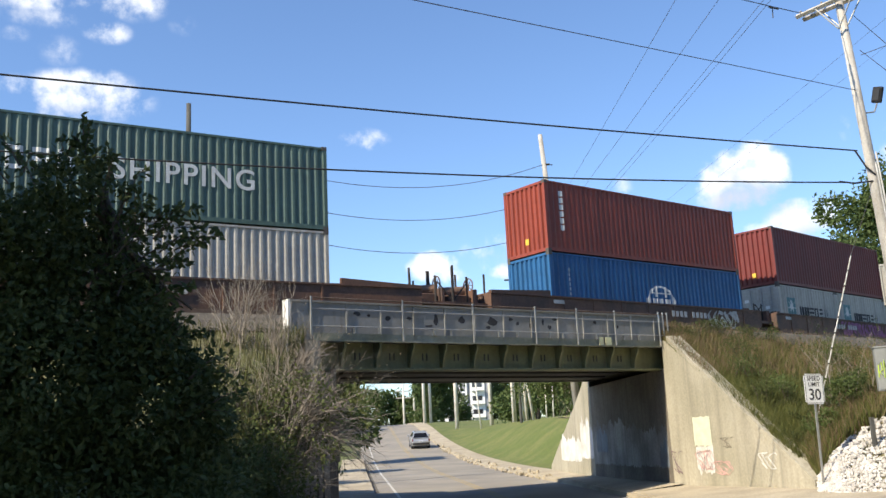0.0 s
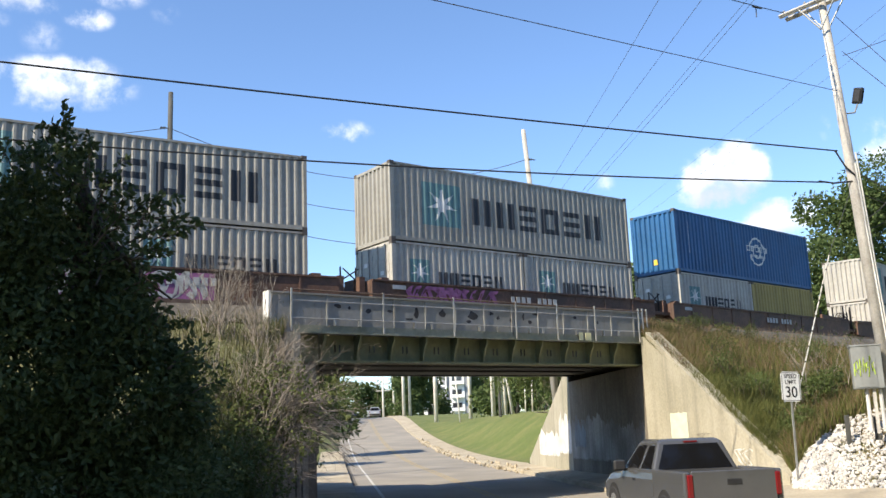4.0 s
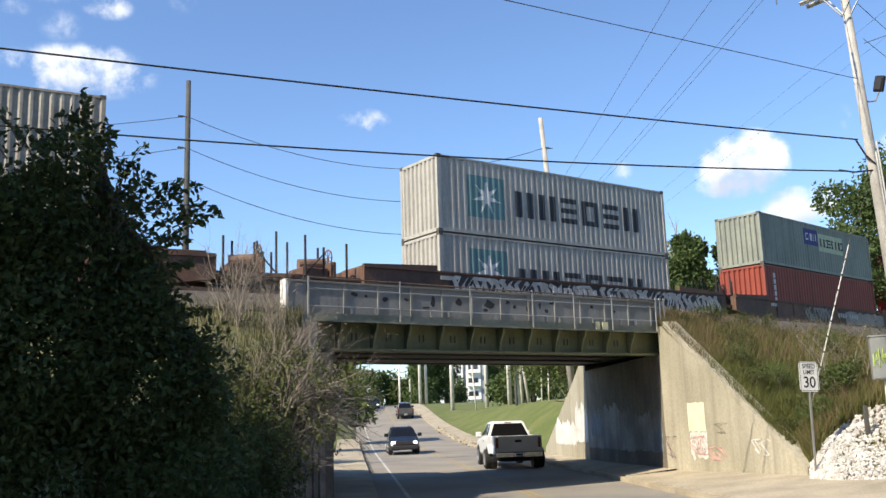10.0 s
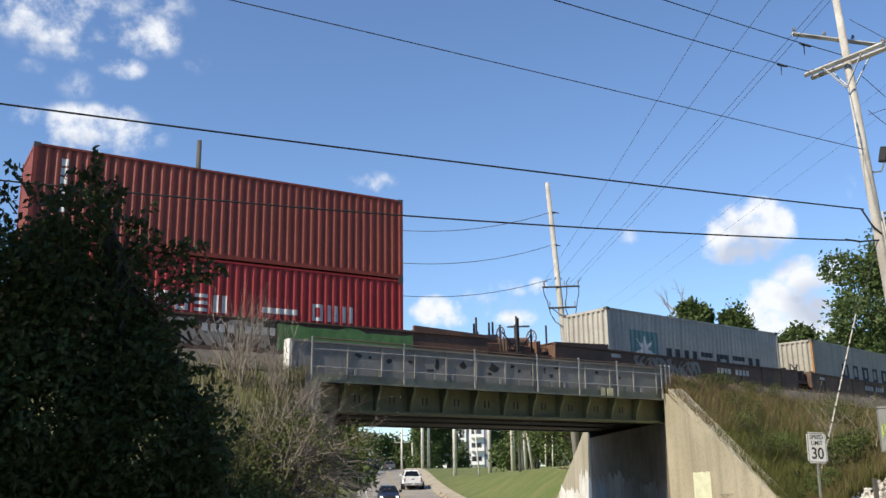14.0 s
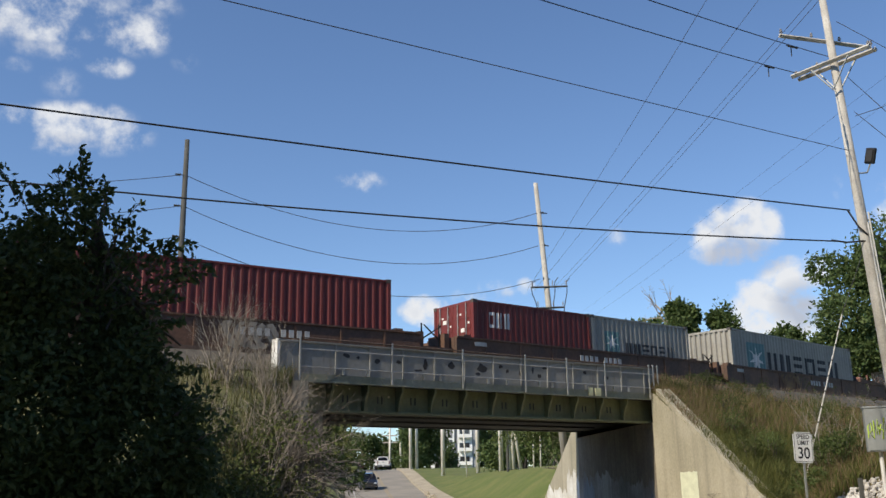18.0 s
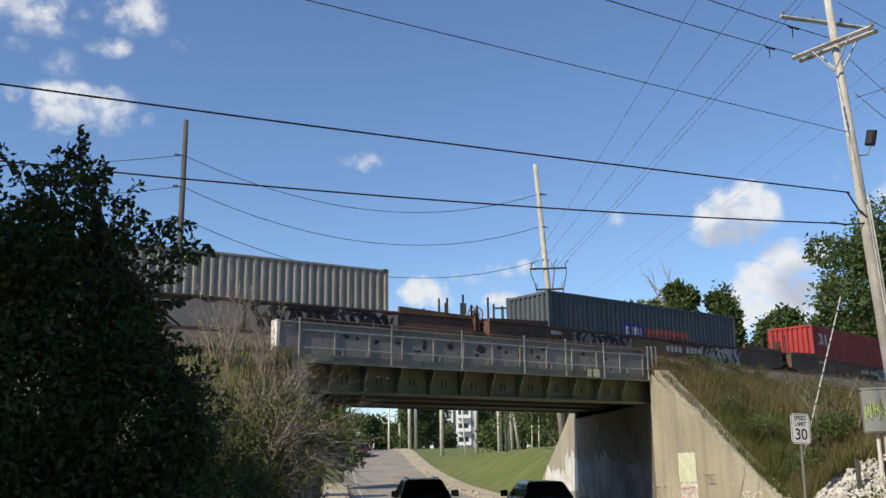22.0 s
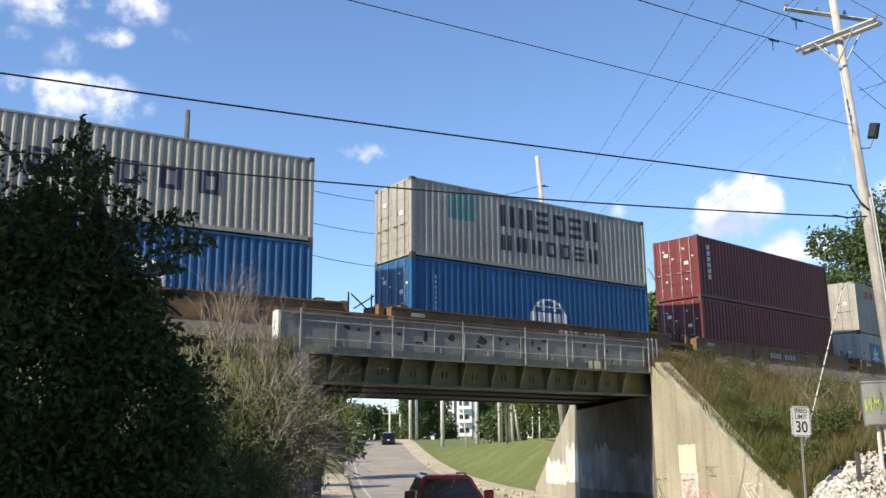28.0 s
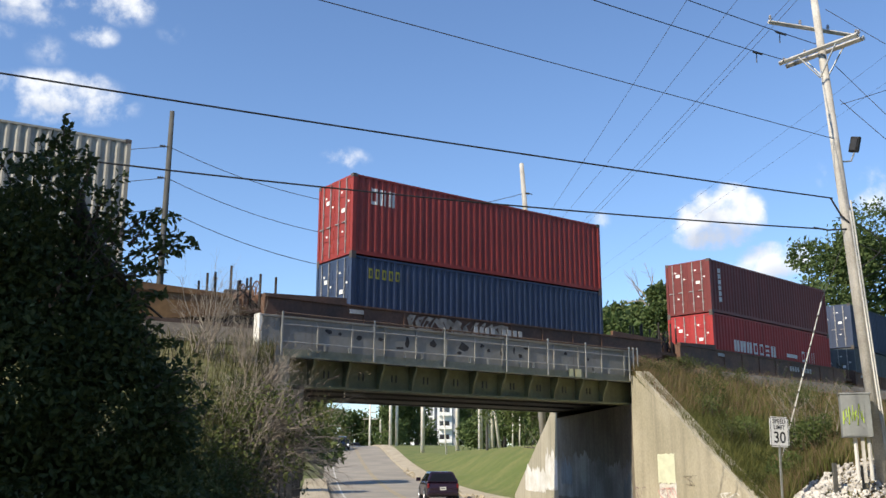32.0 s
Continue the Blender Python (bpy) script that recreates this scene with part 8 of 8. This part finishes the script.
        if kind == "suv":
            part("roof_rail", tubes([((s * wt * 0.8, t0 + 0.15, zt + 0.035), (s * wt * 0.8, t1 - 0.15, zt + 0.035)), ((s * wt * 0.8, t0 + 0.2, zt - 0.02), (s * wt * 0.8, t0 + 0.2, zt + 0.05)), ((s * wt * 0.8, t1 - 0.2, zt - 0.02), (s * wt * 0.8, t1 - 0.2, zt + 0.05))], 0.022, 6), M_TRIM, v, "black roof rail", m=m)
        for ay in axles:
            bm = bmesh.new()
            tube(bm, (s * (hw - 0.2), ay, r + 0.02), (s * (hw + 0.004), ay, r + 0.02), r + 0.07, n=20)
            part("wheel_arch", bm, M_TRIM, v, "dark wheel arch", m=m)
        part("door_handle", boxes(((s * (hw + 0.006) - 0.012, c0 + (c1 - c0) * 0.5, belt - 0.2), (s * (hw + 0.006) + 0.012, c0 + (c1 - c0) * 0.5 + 0.18, belt - 0.16))), M_TRIM, v, m=m)
    if kind == "pickup":
        for s in (-1, 1):
            arc = [radians(22 + 136 * k / 14) for k in range(15)]
            ring = [(axles[0] + (r + 0.15) * math.cos(a), r + 0.02 + (r + 0.15) * math.sin(a)) for a in arc] + [(axles[0] + (r + 0.05) * math.cos(a), r + 0.02 + (r + 0.05) * math.sin(a)) for a in reversed(arc)]
            bm = prism(ring, "x", min(s * (hw - 0.05), s * (hw + 0.16)), max(s * (hw - 0.05), s * (hw + 0.16)))
            part("dual_fender", bm, paint_, v, "bulging rear fender over twin tyres", m=m)
    for s in (-1, 1):
        for k, ay in enumerate(axles):
            dx = 0.16 if kind == "pickup" and k == 0 else 0.0
            wheel_of(v, s * (hw - 0.11 + dx), ay, r, 0.27 + dx, m, spin)
    part("grille", boxes(((-0.55, L - 0.03, hood - 0.42), (0.55, L + 0.02, hood - 0.2)), bevel=0.02), M_TRIM, v, m=m)
    part("front_bumper", boxes(((-hw * 0.9, L - 0.12, base + 0.05), (hw * 0.9, L + 0.06, base + 0.28)), bevel=0.04), M_TRIM if kind != "pickup" else M_CHROME, v, m=m)
    p = part("number_plate", boxes(((-0.16, plate_y - 0.012, plate_z), (0.16, plate_y, plate_z + 0.16))), M_LABEL_W, v, "white number plate with plain bars", m=m)
    part("plate_bar", boxes(((-0.12, plate_y - 0.015, plate_z + 0.05), (0.12, plate_y - 0.0121, plate_z + 0.11))), M_TRIM, p)
    part("underbody", boxes(((-hw + 0.35, 0.7, 0.28), (hw - 0.35, L - 0.4, base + 0.1))), M_TRIM, v, m=m)
    if truck:
        part("third_brake_light", boxes(((-0.14, t0 - 0.025, zt - 0.075), (0.14, t0 + 0.03, zt - 0.045))), M_TAIL, v, m=m)
    return v, spin


# each with its lane and the way that it goes: seconds, metres ahead
DRIVES = [
    ("suv", "silver", "silver SUV driving away over the crest", False, False, 1.75, [(0, 95.5), (0.4, 102), (1, 111), (2, 122.5), (3, 135), (4, 150), (6, 180), (9, 230), (32, 230)]),
    ("small_pickup", "grey", "cement grey pickup truck driving away under the bridge", False, False, 1.75, [(0, -40), (1.0, -32), (3.5, 10.0), (4, 17.5), (6.5, 57.5), (8.2, 88), (9, 100), (10.5, 118.5), (11, 123), (12, 135), (15, 175), (19, 230), (32, 230)]),
    ("pickup", "white", "white heavy pickup truck with twin rear tyres, driving away", False, False, 1.75, [(0, -40), (5, -38), (8.2, 11.8), (8.5, 15.9), (9, 23.4), (10.5, 47), (11, 54), (12, 71.5), (13, 88.5), (13.5, 96.5), (15.5, 121), (17, 133.2), (18, 143.2), (20, 165), (24, 230), (32, 230)]),
    ("suv", "navy", "dark SUV coming with lit headlights", True, True, -1.65, [(0, 230), (1, 226), (5, 145), (6.5, 120.2), (8.2, 96), (9, 80), (10.5, 47), (11, 36.0), (12, 12.8), (13, -8), (15, -40), (32, -40)]),
    ("sedan", "navy", "dark sedan coming down the hill", True, True, -1.65, [(0, 230), (4, 226), (8, 155), (10.5, 126), (12, 111.5), (13, 98), (13.5, 90), (15.5, 57), (17, 30), (18.5, 2), (21, -40), (32, -40)]),
    ("suv", "black", "black SUV coming down the hill", True, False, -1.65, [(0, 230), (8, 226), (13, 152), (15.5, 127.2), (17, 116), (18, 103.5), (19, 88.5), (20.5, 63), (21.7, 39), (22, 32), (22.5, 22), (23, 11.8), (24, -8), (26, -40), (32, -40)]),
    ("hatch", "black", "black compact car driving away under the bridge", False, False, 1.75, [(0, -40), (17, -38), (20, -4), (21.7, 27), (22, 32), (22.5, 41), (23, 50), (24.3, 76.5), (25.5, 100), (27, 119), (28, 128), (32, 172)]),
    ("suv", "red", "dark red SUV with roof rails coming towards the bridge", True, False, -1.65, [(0, 230), (14, 226), (19, 150), (21.7, 125.2), (23, 114.5), (24.3, 98), (25.5, 77.5), (27.5, 34.5), (28, 23.8), (28.5, 15.5), (29, 8), (30, -8), (32, -40)]),
    ("hatch", "plum", "dark plum hatchback driving away under the bridge", False, False, 1.75, [(0, -40), (25, -39), (27, -30), (29, 0.5), (30, 16.5), (30.6, 26.3), (31, 32.8), (31.5, 41.5), (32, 51.5)]),
    ("suv", "black", "dark SUV waiting far off by the crest", True, True, -1.65, [(0, 230), (24, 226), (29, 155), (32, 128)]),
]
DRIVING = [(*vehicle(kind, colour, label, oncoming, lit), lane, way) for kind, colour, label, oncoming, lit, lane, way in DRIVES]


# ---- what moves ----
def train_pose(g, x, z, t):
    """A rigid car spans the bend as a chord between its two ends."""
    q = g + travelled(t)
    a, _ = track_at(q)
    b, _ = track_at(q + 12.19)
    d = (b - a).normalized()
    ang = math.degrees(math.atan2(d.y, d.x))
    p = a + d * x
    return pose(p.x, p.y, z, 0, 0, ang)


def glide(way, t):
    """Smooth progress through rows of (seconds, metres)."""
    n = len(way)
    for k in range(n - 1):
        (ta, ya), (tb, yb) = way[k], way[k + 1]
        if t <= tb:
            sec = (yb - ya) / (tb - ta)
            sa = (yb - way[k - 1][1]) / (tb - way[k - 1][0]) if k else sec
            sb = (way[k + 2][1] - ya) / (way[k + 2][0] - ta) if k + 2 < n else sec
            f, h = (t - ta) / (tb - ta), tb - ta
            return (2 * f ** 3 - 3 * f * f + 1) * ya + (f ** 3 - 2 * f * f + f) * h * sa + (3 * f * f - 2 * f ** 3) * yb + (f ** 3 - f * f) * h * sb
    return way[-1][1]


def road_surface(y):
    return road_z(y) if y < 175 else 3.0


def drive_pose(lane, y):
    slope = math.degrees(math.atan((road_surface(y + 4.6) - road_surface(y)) / 4.6)) if y < 168 else 0.0
    lane *= 1 + 0.5 * max(0.0, min(1.0, 1 - y / 50))
    return pose(road_x(y) + lane, y, road_surface(y) + 0.005, slope, 0, math.degrees(math.atan(0.107)))


def motions():
    for ob, g, x, z in TRAIN:
        walk(ob, [(t * 0.5, train_pose(g, x, z, t * 0.5)) for t in range(65)])
    for ob, spin, lane, way in DRIVING:
        steps = [k * 0.25 for k in range(129)]
        walk(ob, [(t, drive_pose(lane, glide(way, t))) for t in steps])
        # wheels roll while the vehicle is near
        near_t = [k / 30 for k in range(961) if -3 < glide(way, k / 30) < 62]
        if not near_t:
            continue
        for wheel, home, r in spin:
            rows, turn, last = [(0, home)], 0.0, None
            for t in near_t:
                y = glide(way, t)
                if last is not None:
                    turn += max(-80.0, min(80.0, math.degrees((y - last) / r)))
                last = y
                flip = -1 if home.to_3x3()[0][0] > 0 else 1
                if t > 0.01:
                    rows.append((t, home @ pose(0, 0, 0, flip * turn, 0, 0)))
            if rows[-1][0] < 31.99:
                rows.append((32.0, rows[-1][1]))
            walk(wheel, rows)


motions()
